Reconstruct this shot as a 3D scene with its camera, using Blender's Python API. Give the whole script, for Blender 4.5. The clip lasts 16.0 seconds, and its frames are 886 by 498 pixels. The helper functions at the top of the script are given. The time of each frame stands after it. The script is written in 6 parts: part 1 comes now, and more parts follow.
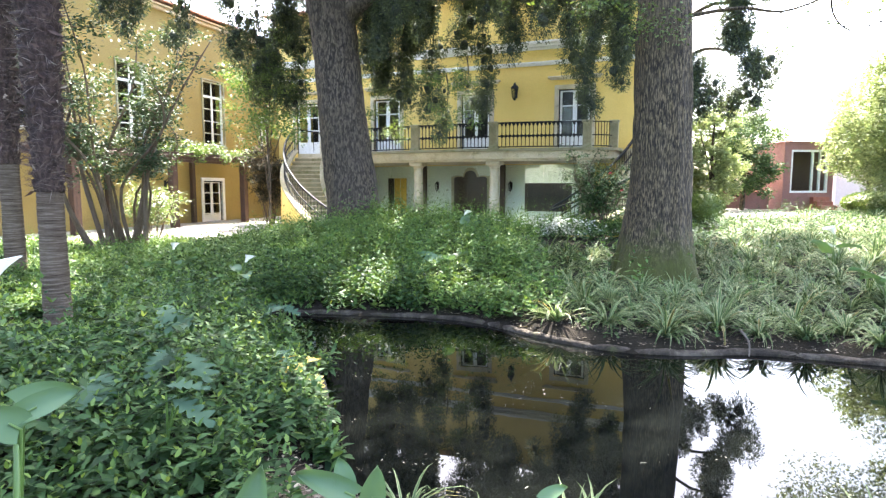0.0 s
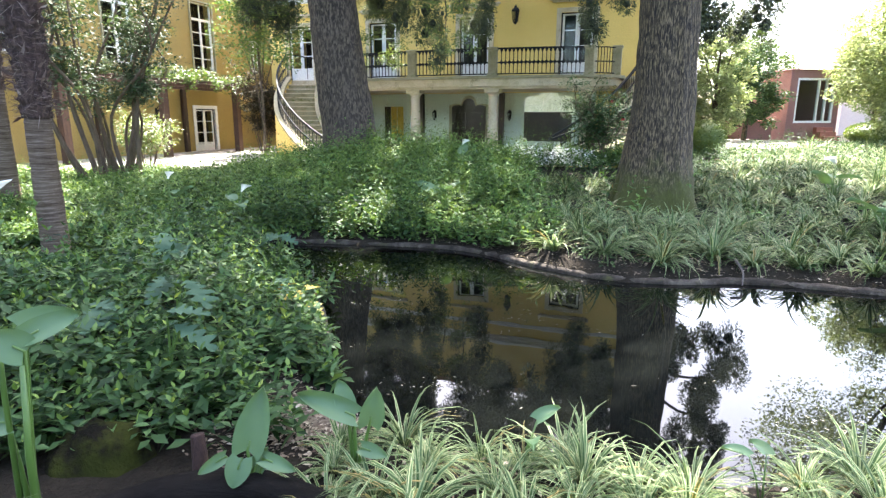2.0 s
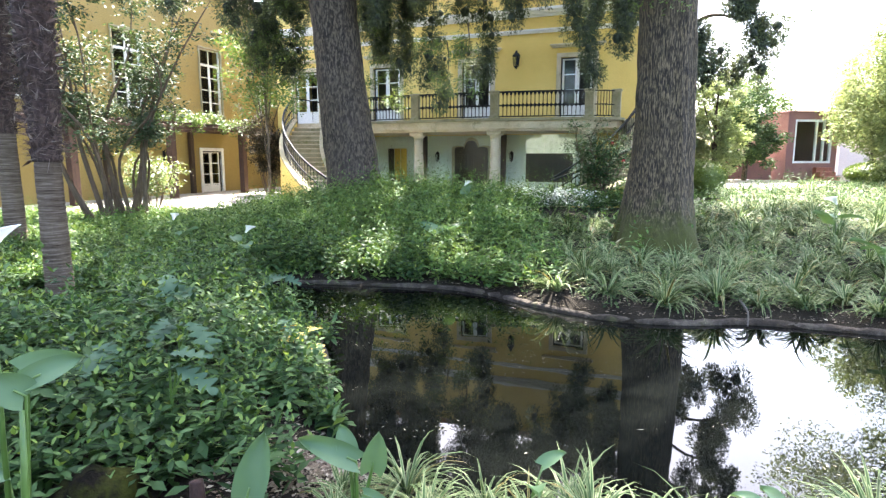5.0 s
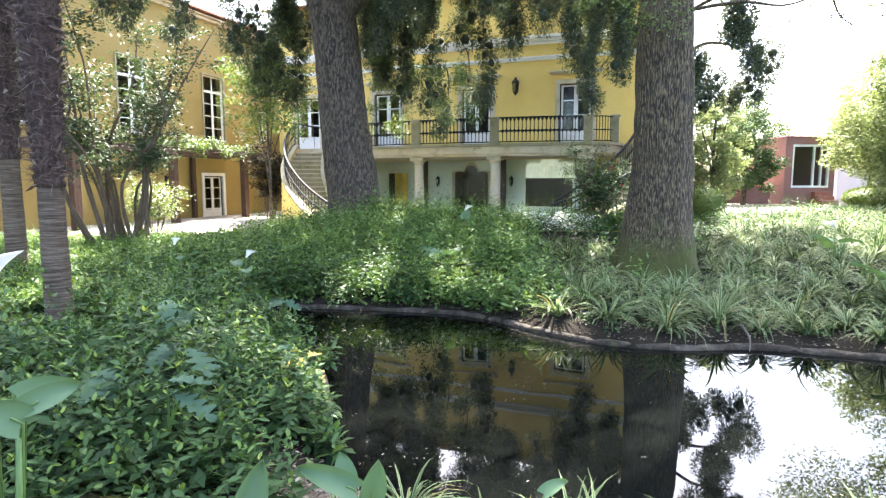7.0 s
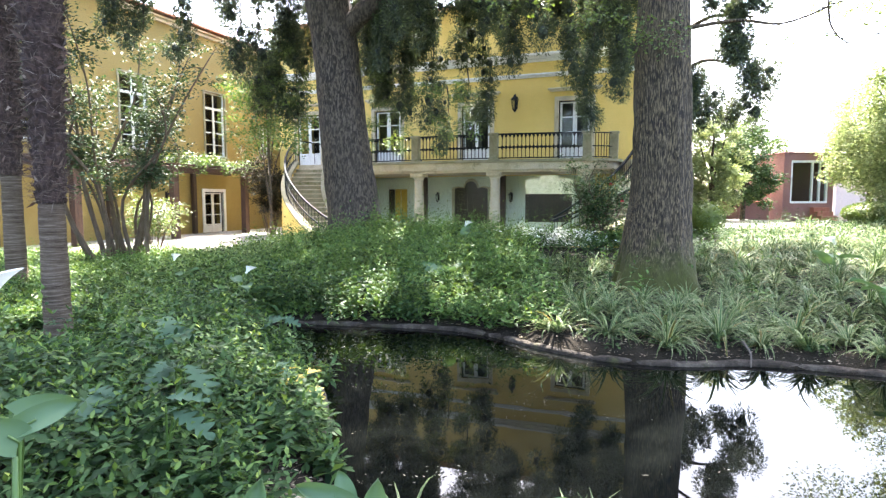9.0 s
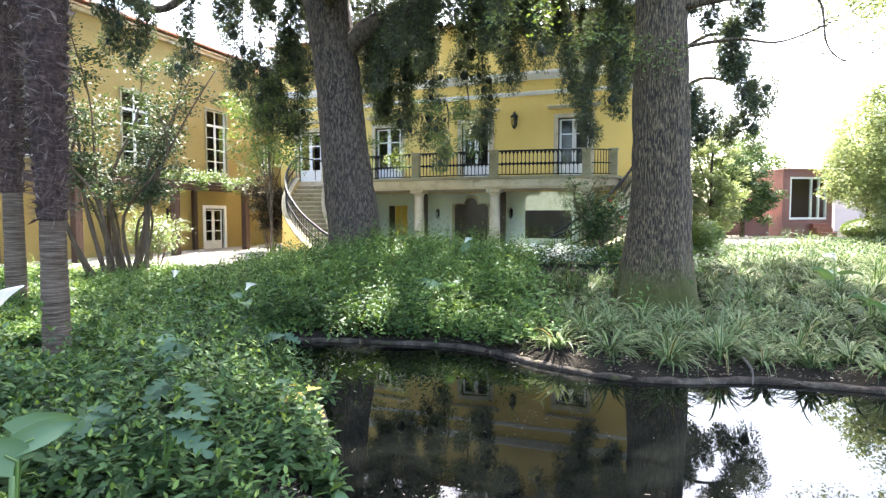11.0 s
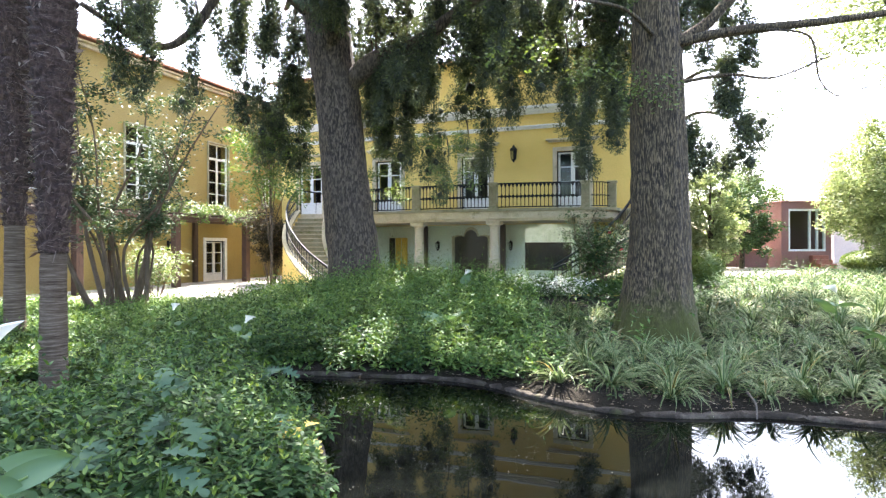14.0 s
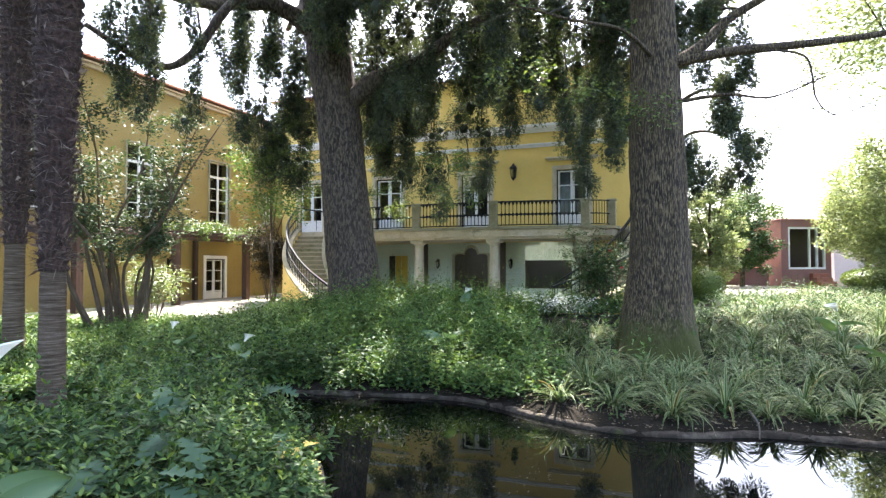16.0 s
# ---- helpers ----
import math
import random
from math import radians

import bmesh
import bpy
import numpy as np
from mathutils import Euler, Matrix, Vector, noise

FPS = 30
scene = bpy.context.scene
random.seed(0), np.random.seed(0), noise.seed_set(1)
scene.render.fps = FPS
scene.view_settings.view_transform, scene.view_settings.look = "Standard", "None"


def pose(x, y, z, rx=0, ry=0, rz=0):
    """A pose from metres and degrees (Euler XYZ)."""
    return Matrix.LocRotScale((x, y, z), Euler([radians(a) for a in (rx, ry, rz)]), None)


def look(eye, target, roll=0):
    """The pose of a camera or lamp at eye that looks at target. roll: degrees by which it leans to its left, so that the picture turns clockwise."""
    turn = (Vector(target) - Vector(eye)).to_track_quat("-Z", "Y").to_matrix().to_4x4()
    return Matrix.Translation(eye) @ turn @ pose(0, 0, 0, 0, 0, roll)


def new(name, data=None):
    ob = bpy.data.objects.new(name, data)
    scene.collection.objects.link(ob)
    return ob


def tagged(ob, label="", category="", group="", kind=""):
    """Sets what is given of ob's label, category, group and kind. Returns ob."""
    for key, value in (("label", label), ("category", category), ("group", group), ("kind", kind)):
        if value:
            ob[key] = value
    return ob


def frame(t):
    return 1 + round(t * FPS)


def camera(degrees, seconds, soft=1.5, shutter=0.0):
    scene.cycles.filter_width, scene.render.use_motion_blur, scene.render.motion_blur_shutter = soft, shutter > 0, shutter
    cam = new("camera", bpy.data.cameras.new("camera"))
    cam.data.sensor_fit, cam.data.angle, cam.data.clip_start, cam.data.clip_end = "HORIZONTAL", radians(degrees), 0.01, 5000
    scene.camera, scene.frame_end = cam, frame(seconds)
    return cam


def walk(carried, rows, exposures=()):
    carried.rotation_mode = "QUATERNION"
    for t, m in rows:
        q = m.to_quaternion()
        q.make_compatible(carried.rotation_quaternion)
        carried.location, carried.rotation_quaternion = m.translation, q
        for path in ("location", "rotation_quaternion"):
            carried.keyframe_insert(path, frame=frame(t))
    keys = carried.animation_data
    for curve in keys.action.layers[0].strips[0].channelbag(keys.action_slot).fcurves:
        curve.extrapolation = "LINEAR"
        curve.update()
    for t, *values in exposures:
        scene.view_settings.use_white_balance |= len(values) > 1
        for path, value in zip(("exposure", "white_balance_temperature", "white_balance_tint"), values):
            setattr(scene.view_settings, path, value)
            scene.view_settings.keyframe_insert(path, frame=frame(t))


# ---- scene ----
# ---- camera and its walk ----
cam = camera(74.5, 16.0, soft=1.35)
# seconds, ahead, height, pitch, lean, yaw: a head that tips on a tripod
ROWS = [
    (0, 0.0000, 1.6200, -5.900, -0.007, -0.002),
    (0.5, 0.0040, 1.6143, -7.463, -0.264, -0.306),
    (0.6, 0.0071, 1.6092, -8.800, -0.290, -0.356),
    (0.7, 0.0098, 1.6048, -9.960, -0.316, -0.407),
    (0.8, 0.0138, 1.5982, -11.700, -0.341, -0.457),
    (0.9, 0.0162, 1.5942, -12.750, -0.367, -0.508),
    (1, 0.0178, 1.5917, -13.420, -0.393, -0.558),
    (1.5, 0.0168, 1.5934, -12.973, -0.178, -0.381),
    (2, 0.0161, 1.5947, -12.646, -0.169, -0.229),
    (2.5, 0.0156, 1.5958, -12.376, -0.115, -0.149),
    (3, 0.0143, 1.5979, -11.823, -0.094, -0.064),
    (3.5, 0.0126, 1.6009, -11.036, -0.041, -0.011),
    (4, 0.0107, 1.6040, -10.236, -0.045, 0.024),
    (6.5, 0.0025, 1.6164, -6.881, 0.031, 0.062),
    (7, 0.0013, 1.6182, -6.386, 0.016, 0.068),
    (7.5, 0.0002, 1.6197, -5.983, 0.019, 0.063),
    (8, -0.0007, 1.6209, -5.644, 0.016, 0.069),
    (8.5, -0.0016, 1.6221, -5.310, 0.028, 0.068),
    (9, -0.0028, 1.6238, -4.850, 0.047, 0.054),
    (11.5, -0.0084, 1.6309, -2.805, 0.081, 0.069),
    (12, -0.0098, 1.6327, -2.290, 0.097, 0.076),
    (12.5, -0.0113, 1.6345, -1.771, 0.109, 0.082),
    (13, -0.0130, 1.6365, -1.174, 0.120, 0.076),
    (13.5, -0.0145, 1.6382, -0.674, 0.114, 0.080),
    (14, -0.0161, 1.6400, -0.128, 0.125, 0.066),
    (14.5, -0.0175, 1.6415, 0.337, 0.118, 0.053),
    (15, -0.0188, 1.6430, 0.769, 0.128, 0.055),
    (15.5, -0.0200, 1.6443, 1.164, 0.142, 0.056),
    (16, -0.0214, 1.6457, 1.620, 0.109, 0.070),
]
EXPOSURES = [(t, ev, 6350, 14) for t, ev in ((0.0, 3.74), (0.5, 3.64), (1.0, 3.52), (4.0, 3.57), (7.0, 3.66), (11.5, 3.52), (14.0, 3.47), (16.0, 3.07))]
walk(cam, [(t, pose(0, y, z, 90 + pitch, lean, yaw)) for t, y, z, pitch, lean, yaw in ROWS], EXPOSURES)

# ---- world, sun, exposure ----
SUN_AZ, SUN_EL = radians(6), radians(59)      # azimuth from straight ahead to the right
world = bpy.data.worlds.new("sky")
scene.world = world
world.use_nodes = True
wn = world.node_tree
for n in list(wn.nodes):
    wn.nodes.remove(n)
sky = wn.nodes.new("ShaderNodeTexSky")
sky.sky_type = "NISHITA"
sky.sun_disc = False
sky.sun_elevation = SUN_EL
sky.sun_rotation = SUN_AZ
sky.air_density, sky.dust_density, sky.ozone_density = 1.0, 4.5, 1.0
bg = wn.nodes.new("ShaderNodeBackground")
bg.inputs["Strength"].default_value = 0.15
wo = wn.nodes.new("ShaderNodeOutputWorld")
wn.links.new(sky.outputs[0], bg.inputs[0])
wn.links.new(bg.outputs[0], wo.inputs[0])
sun = new("sun", bpy.data.lights.new("sun", "SUN"))
sun.data.energy, sun.data.angle, sun.data.color = 4.5, radians(0.55), (1.0, 0.95, 0.86)
sdir = Vector((math.sin(SUN_AZ) * math.cos(SUN_EL), math.cos(SUN_AZ) * math.cos(SUN_EL), math.sin(SUN_EL)))
sun.matrix_world = look(sdir * 60, (0, 0, 0))


# ---- materials ----
def material(name):
    m = bpy.data.materials.new(name)
    m.use_nodes = True
    nt = m.node_tree
    return m, nt, nt.nodes["Principled BSDF"]


def node(nt, kind, **kw):
    n = nt.nodes.new(kind)
    for k, v in kw.items():
        n.inputs[k].default_value = v
    return n


def coords(nt, scale=(1, 1, 1)):
    tc = nt.nodes.new("ShaderNodeTexCoord")
    mp = node(nt, "ShaderNodeMapping", Scale=scale)
    nt.links.new(tc.outputs["Object"], mp.inputs["Vector"])
    return mp.outputs[0]


def ramp(nt, src, stops):
    r = nt.nodes.new("ShaderNodeValToRGB")
    el = r.color_ramp.elements
    while len(el) < len(stops):
        el.new(0.5)
    for e, (p, c) in zip(el, stops):
        e.position, e.color = p, (*c, 1)
    nt.links.new(src, r.inputs[0])
    return r.outputs[0]


def mix(nt, fac, a, b, mode="MIX"):
    n = nt.nodes.new("ShaderNodeMix")
    n.data_type, n.blend_type = "RGBA", mode
    for sock, v in ((n.inputs[0], fac), (n.inputs[6], a), (n.inputs[7], b)):
        if isinstance(v, (int, float)):
            sock.default_value = v
        elif isinstance(v, tuple):
            sock.default_value = (*v, 1)
        else:
            nt.links.new(v, sock)
    return n.outputs[2]


def noise_tex(nt, vec, scale, detail=4, rough=0.6, dist=0.0):
    n = node(nt, "ShaderNodeTexNoise", Scale=scale, Detail=detail, Roughness=rough, Distortion=dist)
    nt.links.new(vec, n.inputs["Vector"])
    return n.outputs[0]


def bump(nt, bsdf, height, strength, dist):
    b = node(nt, "ShaderNodeBump", Strength=strength, Distance=dist)
    nt.links.new(height, b.inputs["Height"])
    nt.links.new(b.outputs[0], bsdf.inputs["Normal"])


def rough_mat(name, cols, scale=3.0, fine=40.0, rough=0.85, bumpy=0.3, bdist=0.004, stretch=(1, 1, 1), metal=0.0, spots=None, spec=0.5):
    """A weathered surface: broad patches of colour, fine grain, relief."""
    m, nt, b = material(name)
    v = coords(nt, stretch)
    big = noise_tex(nt, v, scale, 5, 0.65)
    small = noise_tex(nt, v, fine, 4, 0.6)
    c = ramp(nt, big, [(0.3 + 0.4 * i / max(1, len(cols) - 1), k) for i, k in enumerate(cols)])
    g = ramp(nt, small, [(0.3, (0.72, 0.72, 0.72)), (0.7, (1.15, 1.15, 1.15))])
    c = mix(nt, 1.0, c, g, "MULTIPLY")
    if spots:
        s = ramp(nt, noise_tex(nt, v, spots[1], 6, 0.7), [(spots[2], (0, 0, 0)), (spots[2] + 0.12, (1, 1, 1))])
        c = mix(nt, s, c, spots[0])
    nt.links.new(c, b.inputs["Base Color"])
    b.inputs["Roughness"].default_value = rough
    b.inputs["Metallic"].default_value = metal
    b.inputs["Specular IOR Level"].default_value = spec
    bump(nt, b, small, bumpy, bdist)
    return m


def leaf_mat(name, dark, light, young, rough=0.45, trans=0.35, young_from=0.88, warm_by=(1.25, 1.2, 0.55), spec=0.5):
    """Leaves: each leaf its own green, some light passing through."""
    m, nt, b = material(name)
    geo = nt.nodes.new("ShaderNodeNewGeometry")
    rnd = geo.outputs["Random Per Island"]
    c = ramp(nt, rnd, [(0.0, dark), (0.7, light), (young_from, light), (1.0, young)])
    v = coords(nt)
    patch = ramp(nt, noise_tex(nt, v, 1.3, 3), [(0.3, (0.75, 0.8, 0.75)), (0.7, (1.2, 1.15, 1.1))])
    c = mix(nt, 1.0, c, patch, "MULTIPLY")
    nt.links.new(c, b.inputs["Base Color"])
    b.inputs["Roughness"].default_value = rough
    b.inputs["Specular IOR Level"].default_value = spec
    if trans > 0:
        t = nt.nodes.new("ShaderNodeBsdfTranslucent")
        warm = mix(nt, 1.0, c, warm_by, "MULTIPLY")
        nt.links.new(warm, t.inputs["Color"])
        ms = node(nt, "ShaderNodeMixShader", Fac=trans)
        nt.links.new(b.outputs[0], ms.inputs[1])
        nt.links.new(t.outputs[0], ms.inputs[2])
        nt.links.new(ms.outputs[0], nt.nodes["Material Output"].inputs[0])
    return m


PLASTER = rough_mat("yellow_plaster", [(0.70, 0.505, 0.14), (0.76, 0.56, 0.17), (0.80, 0.60, 0.20)], 0.5, 30, 0.9, 0.12, 0.003,
                    spots=((0.60, 0.41, 0.12), 1.4, 0.62))
# the yellow plaster again, darkened: the wing's shade is put into the colour
PLASTER_SHADED = rough_mat("shaded_yellow_plaster", [(0.264, 0.192, 0.055), (0.295, 0.218, 0.067), (0.317, 0.238, 0.079)], 0.5, 30, 0.9, 0.12, 0.003,
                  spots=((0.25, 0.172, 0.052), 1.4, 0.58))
STONE = rough_mat("limestone", [(0.40, 0.34, 0.22), (0.55, 0.48, 0.34), (0.62, 0.56, 0.42)], 1.6, 35, 0.9, 0.35, 0.006,
                  spots=((0.22, 0.20, 0.12), 2.3, 0.60))
STONE_MOSS = rough_mat("mossy_stone", [(0.20, 0.19, 0.11), (0.30, 0.27, 0.17), (0.34, 0.32, 0.22)], 2.0, 35, 0.95, 0.4, 0.006,
                       spots=((0.14, 0.16, 0.05), 3.0, 0.55))
WHITE = rough_mat("white_paint", [(0.70, 0.70, 0.68), (0.80, 0.80, 0.78)], 2.0, 50, 0.5, 0.08, 0.001)
PALE_WALL = rough_mat("pale_grey_green_wall", [(0.80, 0.84, 0.78), (0.87, 0.89, 0.83)], 0.8, 30, 0.9, 0.1, 0.002)
IRON = rough_mat("black_iron", [(0.012, 0.013, 0.014), (0.024, 0.025, 0.027)], 6, 80, 0.75, 0.2, 0.001, spec=0.15)
DARK_WOOD = rough_mat("dark_wood", [(0.025, 0.014, 0.009), (0.06, 0.032, 0.02)], 2, 25, 0.5, 0.3, 0.003, stretch=(6, 6, 1))
POST_WOOD = rough_mat("reddish_brown_post", [(0.045, 0.025, 0.018), (0.09, 0.048, 0.033)], 3, 25, 0.8, 0.4, 0.004, stretch=(5, 5, 1))
TILE = rough_mat("roof_tile", [(0.30, 0.12, 0.07), (0.45, 0.20, 0.12), (0.38, 0.24, 0.17)], 2, 25, 0.9, 0.3, 0.005)
RED_WALL = rough_mat("red_plaster", [(0.21, 0.098, 0.084), (0.28, 0.14, 0.122)], 0.8, 25, 0.9, 0.15, 0.003)
PINK_WALL = rough_mat("pink_plaster", [(0.58, 0.44, 0.37), (0.66, 0.53, 0.45)], 0.8, 25, 0.9, 0.15, 0.003)
BRICK_RED = rough_mat("red_brick", [(0.26, 0.085, 0.055), (0.34, 0.13, 0.085)], 6, 30, 0.9, 0.3, 0.004)
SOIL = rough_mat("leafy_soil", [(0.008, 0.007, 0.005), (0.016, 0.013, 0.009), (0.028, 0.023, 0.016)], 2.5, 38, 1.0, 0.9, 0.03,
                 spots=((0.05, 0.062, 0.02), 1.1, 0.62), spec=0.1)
GRAVEL = rough_mat("pale_gravel", [(0.225, 0.211, 0.180), (0.297, 0.279, 0.239)], 1.2, 60, 1.0, 0.8, 0.02)
KERB = rough_mat("weathered_kerb", [(0.014, 0.011, 0.008), (0.042, 0.034, 0.025), (0.13, 0.108, 0.082)], 5.0, 30, 0.9, 1.0, 0.02,
                 spots=((0.05, 0.052, 0.02), 3.3, 0.56), spec=0.2)
ROCK = rough_mat("mossy_rock", [(0.005, 0.004, 0.003), (0.012, 0.010, 0.007)], 3, 28, 0.95, 0.9, 0.02, spots=((0.024, 0.027, 0.006), 2.2, 0.44), spec=0.05)
LOG = rough_mat("wet_dark_log", [(0.003, 0.0026, 0.0024), (0.009, 0.008, 0.007)], 3, 30, 0.8, 0.8, 0.01, stretch=(1, 1, 4), spec=0.05)
LOG_RED = rough_mat("wet_reddish_wood", [(0.020, 0.010, 0.008), (0.05, 0.028, 0.022)], 8, 40, 0.7, 0.8, 0.006, stretch=(4, 4, 1), spec=0.2)
PALM_BARK = rough_mat("palm_bark", [(0.054, 0.036, 0.024), (0.137, 0.101, 0.072), (0.259, 0.205, 0.158)], 3.0, 16, 0.95, 1.0, 0.012, stretch=(1.3, 1.3, 24), spec=0.15)
PALM_FIBRE = rough_mat("palm_fibre", [(0.016, 0.009, 0.007), (0.055, 0.031, 0.024), (0.13, 0.082, 0.064)], 5, 60, 0.95, 0.9, 0.01, stretch=(5, 5, 1))
HUSK = leaf_mat("palm_husk", (0.022, 0.011, 0.008), (0.105, 0.062, 0.048), (0.36, 0.29, 0.245), 0.9, 0.0, 0.78)
THREAD = leaf_mat("palm_threads", (0.045, 0.027, 0.020), (0.12, 0.082, 0.066), (0.28, 0.225, 0.19), 0.9, 0.0, 0.8)
# backing behind the openings is made up; room shade is in its colour
DARK_BACKING = rough_mat("dark_window_backing", [(0.035, 0.030, 0.025), (0.06, 0.052, 0.045)], 0.8, 25, 0.9, 0.1, 0.002)
SHRUB_BARK = rough_mat("shrub_bark", [(0.075, 0.05, 0.033), (0.15, 0.105, 0.07)], 4, 40, 0.9, 0.6, 0.006, stretch=(3, 3, 1))
TWIG = rough_mat("twig_bark", [(0.05, 0.042, 0.035), (0.10, 0.085, 0.07)], 6, 60, 0.9, 0.5, 0.004)


def bark_mat(name, deep, ridge, pale, stretch, moss_z, crack, cell=30.0):
    """Bark with long furrows, and moss on the foot of the trunk."""
    m, nt, b = material(name)
    v = coords(nt, stretch)
    vor = node(nt, "ShaderNodeTexVoronoi", Scale=crack)
    vor.feature = "DISTANCE_TO_EDGE"
    wob = noise_tex(nt, v, 3.0, 3)
    va = nt.nodes.new("ShaderNodeVectorMath")
    va.operation = "ADD"
    nt.links.new(v, va.inputs[0])
    sc = nt.nodes.new("ShaderNodeVectorMath")
    sc.operation = "SCALE"
    sc.inputs["Scale"].default_value = 0.35
    ncol = node(nt, "ShaderNodeTexNoise", Scale=2.5, Detail=3)
    nt.links.new(v, ncol.inputs["Vector"])
    nt.links.new(ncol.outputs["Color"], sc.inputs[0])
    nt.links.new(sc.outputs[0], va.inputs[1])
    nt.links.new(va.outputs[0], vor.inputs["Vector"])
    cells = vor.outputs["Distance"] if crack else noise_tex(nt, v, cell, 4, 0.55, 0.6)
    plates = ramp(nt, cells, [(0.0, deep), (0.10, ridge), (0.35, pale)] if crack else [(0.41, deep), (0.50, ridge), (0.62, pale)])
    fine = noise_tex(nt, coords(nt, (1, 1, 0.4)), 30, 5, 0.7)
    c = mix(nt, 1.0, plates, ramp(nt, fine, [(0.3, (0.6, 0.6, 0.6)), (0.7, (1.25, 1.25, 1.25))]), "MULTIPLY")
    c = mix(nt, ramp(nt, noise_tex(nt, coords(nt), 1.1, 4), [(0.45, (0, 0, 0)), (0.75, (0.6, 0.6, 0.6))]), c, ridge)
    if moss_z:
        sep = nt.nodes.new("ShaderNodeSeparateXYZ")
        tc = nt.nodes.new("ShaderNodeTexCoord")
        nt.links.new(tc.outputs["Object"], sep.inputs[0])
        mp = nt.nodes.new("ShaderNodeMath")
        mp.operation = "MULTIPLY_ADD"
        mp.inputs[1].default_value, mp.inputs[2].default_value = -1.0, moss_z + 0.1
        nt.links.new(sep.outputs[2], mp.inputs[0])
        ad = nt.nodes.new("ShaderNodeMath")
        ad.operation = "ADD"
        nt.links.new(mp.outputs[0], ad.inputs[0])
        mn = nt.nodes.new("ShaderNodeMath")
        mn.operation = "MULTIPLY_ADD"
        mn.inputs[1].default_value, mn.inputs[2].default_value = 1.4, -0.7
        nt.links.new(noise_tex(nt, coords(nt), 4.0, 5, 0.7), mn.inputs[0])
        nt.links.new(mn.outputs[0], ad.inputs[1])
        c = mix(nt, ramp(nt, ad.outputs[0], [(0.0, (0, 0, 0)), (0.55, (0.9, 0.9, 0.9))]), c, mix(nt, fine, (0.020, 0.024, 0.002), (0.074, 0.082, 0.009)))
    nt.links.new(c, b.inputs["Base Color"])
    b.inputs["Roughness"].default_value = 0.92
    h = mix(nt, 0.35, ramp(nt, cells, [(0.0, (0, 0, 0)), (0.3 if crack else 1.0, (1, 1, 1))]), fine)
    bump(nt, b, h, 0.9, 0.025)
    return m


BARK_GREY = bark_mat("furrowed_grey_bark", (0.011, 0.007, 0.004), (0.054, 0.039, 0.020), (0.175, 0.130, 0.072), (1, 1, 0.15), 0.9, 0.0, 58.0)
BARK_DARK = bark_mat("dark_conifer_bark", (0.024, 0.017, 0.012), (0.070, 0.051, 0.035), (0.14, 0.107, 0.076), (1, 1, 0.34), 0.0, 0.0, 24.0)

GLASS, gnt, gb = material("window_glass")
gt = gnt.nodes.new("ShaderNodeBsdfTransparent")
gt.inputs["Color"].default_value = (0.93, 0.96, 0.94, 1)
gg = gnt.nodes.new("ShaderNodeBsdfGlossy")
gg.inputs["Color"].default_value = (0.9, 0.95, 0.92, 1)
gg.inputs["Roughness"].default_value = 0.02
gm = node(gnt, "ShaderNodeMixShader", Fac=0.02)
gnt.links.new(gt.outputs[0], gm.inputs[1])
gnt.links.new(gg.outputs[0], gm.inputs[2])
gnt.links.new(gm.outputs[0], gnt.nodes["Material Output"].inputs[0])
gnt.nodes.remove(gb)
bump_n = noise_tex(gnt, coords(gnt), 1.2, 2, 0.4)
gbp = node(gnt, "ShaderNodeBump", Strength=0.06, Distance=0.02)
gnt.links.new(bump_n, gbp.inputs["Height"])
gnt.links.new(gbp.outputs[0], gg.inputs["Normal"])

WIDE_GLASS = GLASS.copy()
WIDE_GLASS.name = "wide_window_glass"
for n in WIDE_GLASS.node_tree.nodes:
    if n.type == "MIX_SHADER":
        n.inputs[0].default_value = 0.02

WATER, wnt, wb = material("dark_pond_water")
wb.inputs["Base Color"].default_value = (0.003, 0.0035, 0.003, 1)
wb.inputs["Roughness"].default_value = 0.015
wb.inputs["IOR"].default_value = 1.34
wv = coords(wnt)
bump(wnt, wb, noise_tex(wnt, wv, 2.2, 2, 0.4), 0.10, 0.010)

# panel with a faint made-up glow, which brightens the window under the balcony
GLOW_PANEL, blnt, blb = material("glowing_window_panel")
blb.inputs["Roughness"].default_value = 0.8
blc = ramp(blnt, noise_tex(blnt, coords(blnt), 5.0, 4, 0.6), [(0.35, (0.62, 0.68, 0.50)), (0.65, (0.84, 0.86, 0.74))])
blnt.links.new(blc, blb.inputs["Base Color"])
blnt.links.new(blc, blb.inputs["Emission Color"])
blb.inputs["Emission Strength"].default_value = 0.05
ORANGE = rough_mat("orange_yellow_wood", [(0.62, 0.36, 0.045), (0.74, 0.46, 0.07)], 2, 25, 0.6, 0.2, 0.002, stretch=(6, 6, 1))

HERB = leaf_mat("herb_leaves", (0.009, 0.027, 0.009), (0.049, 0.097, 0.034), (0.095, 0.152, 0.048), 0.55, 0.3, spec=0.16)
COVER = leaf_mat("ground_cover_leaves", (0.017, 0.044, 0.012), (0.090, 0.163, 0.046), (0.152, 0.223, 0.067), 0.55, 0.28, spec=0.2)
HERB_YOUNG = leaf_mat("herb_young_leaves", (0.030, 0.074, 0.023), (0.109, 0.176, 0.044), (0.237, 0.294, 0.071), 0.5, 0.35, spec=0.18)
COVER_YOUNG = leaf_mat("ground_cover_young_leaves", (0.051, 0.106, 0.029), (0.147, 0.225, 0.063), (0.239, 0.308, 0.097), 0.5, 0.3, spec=0.22)
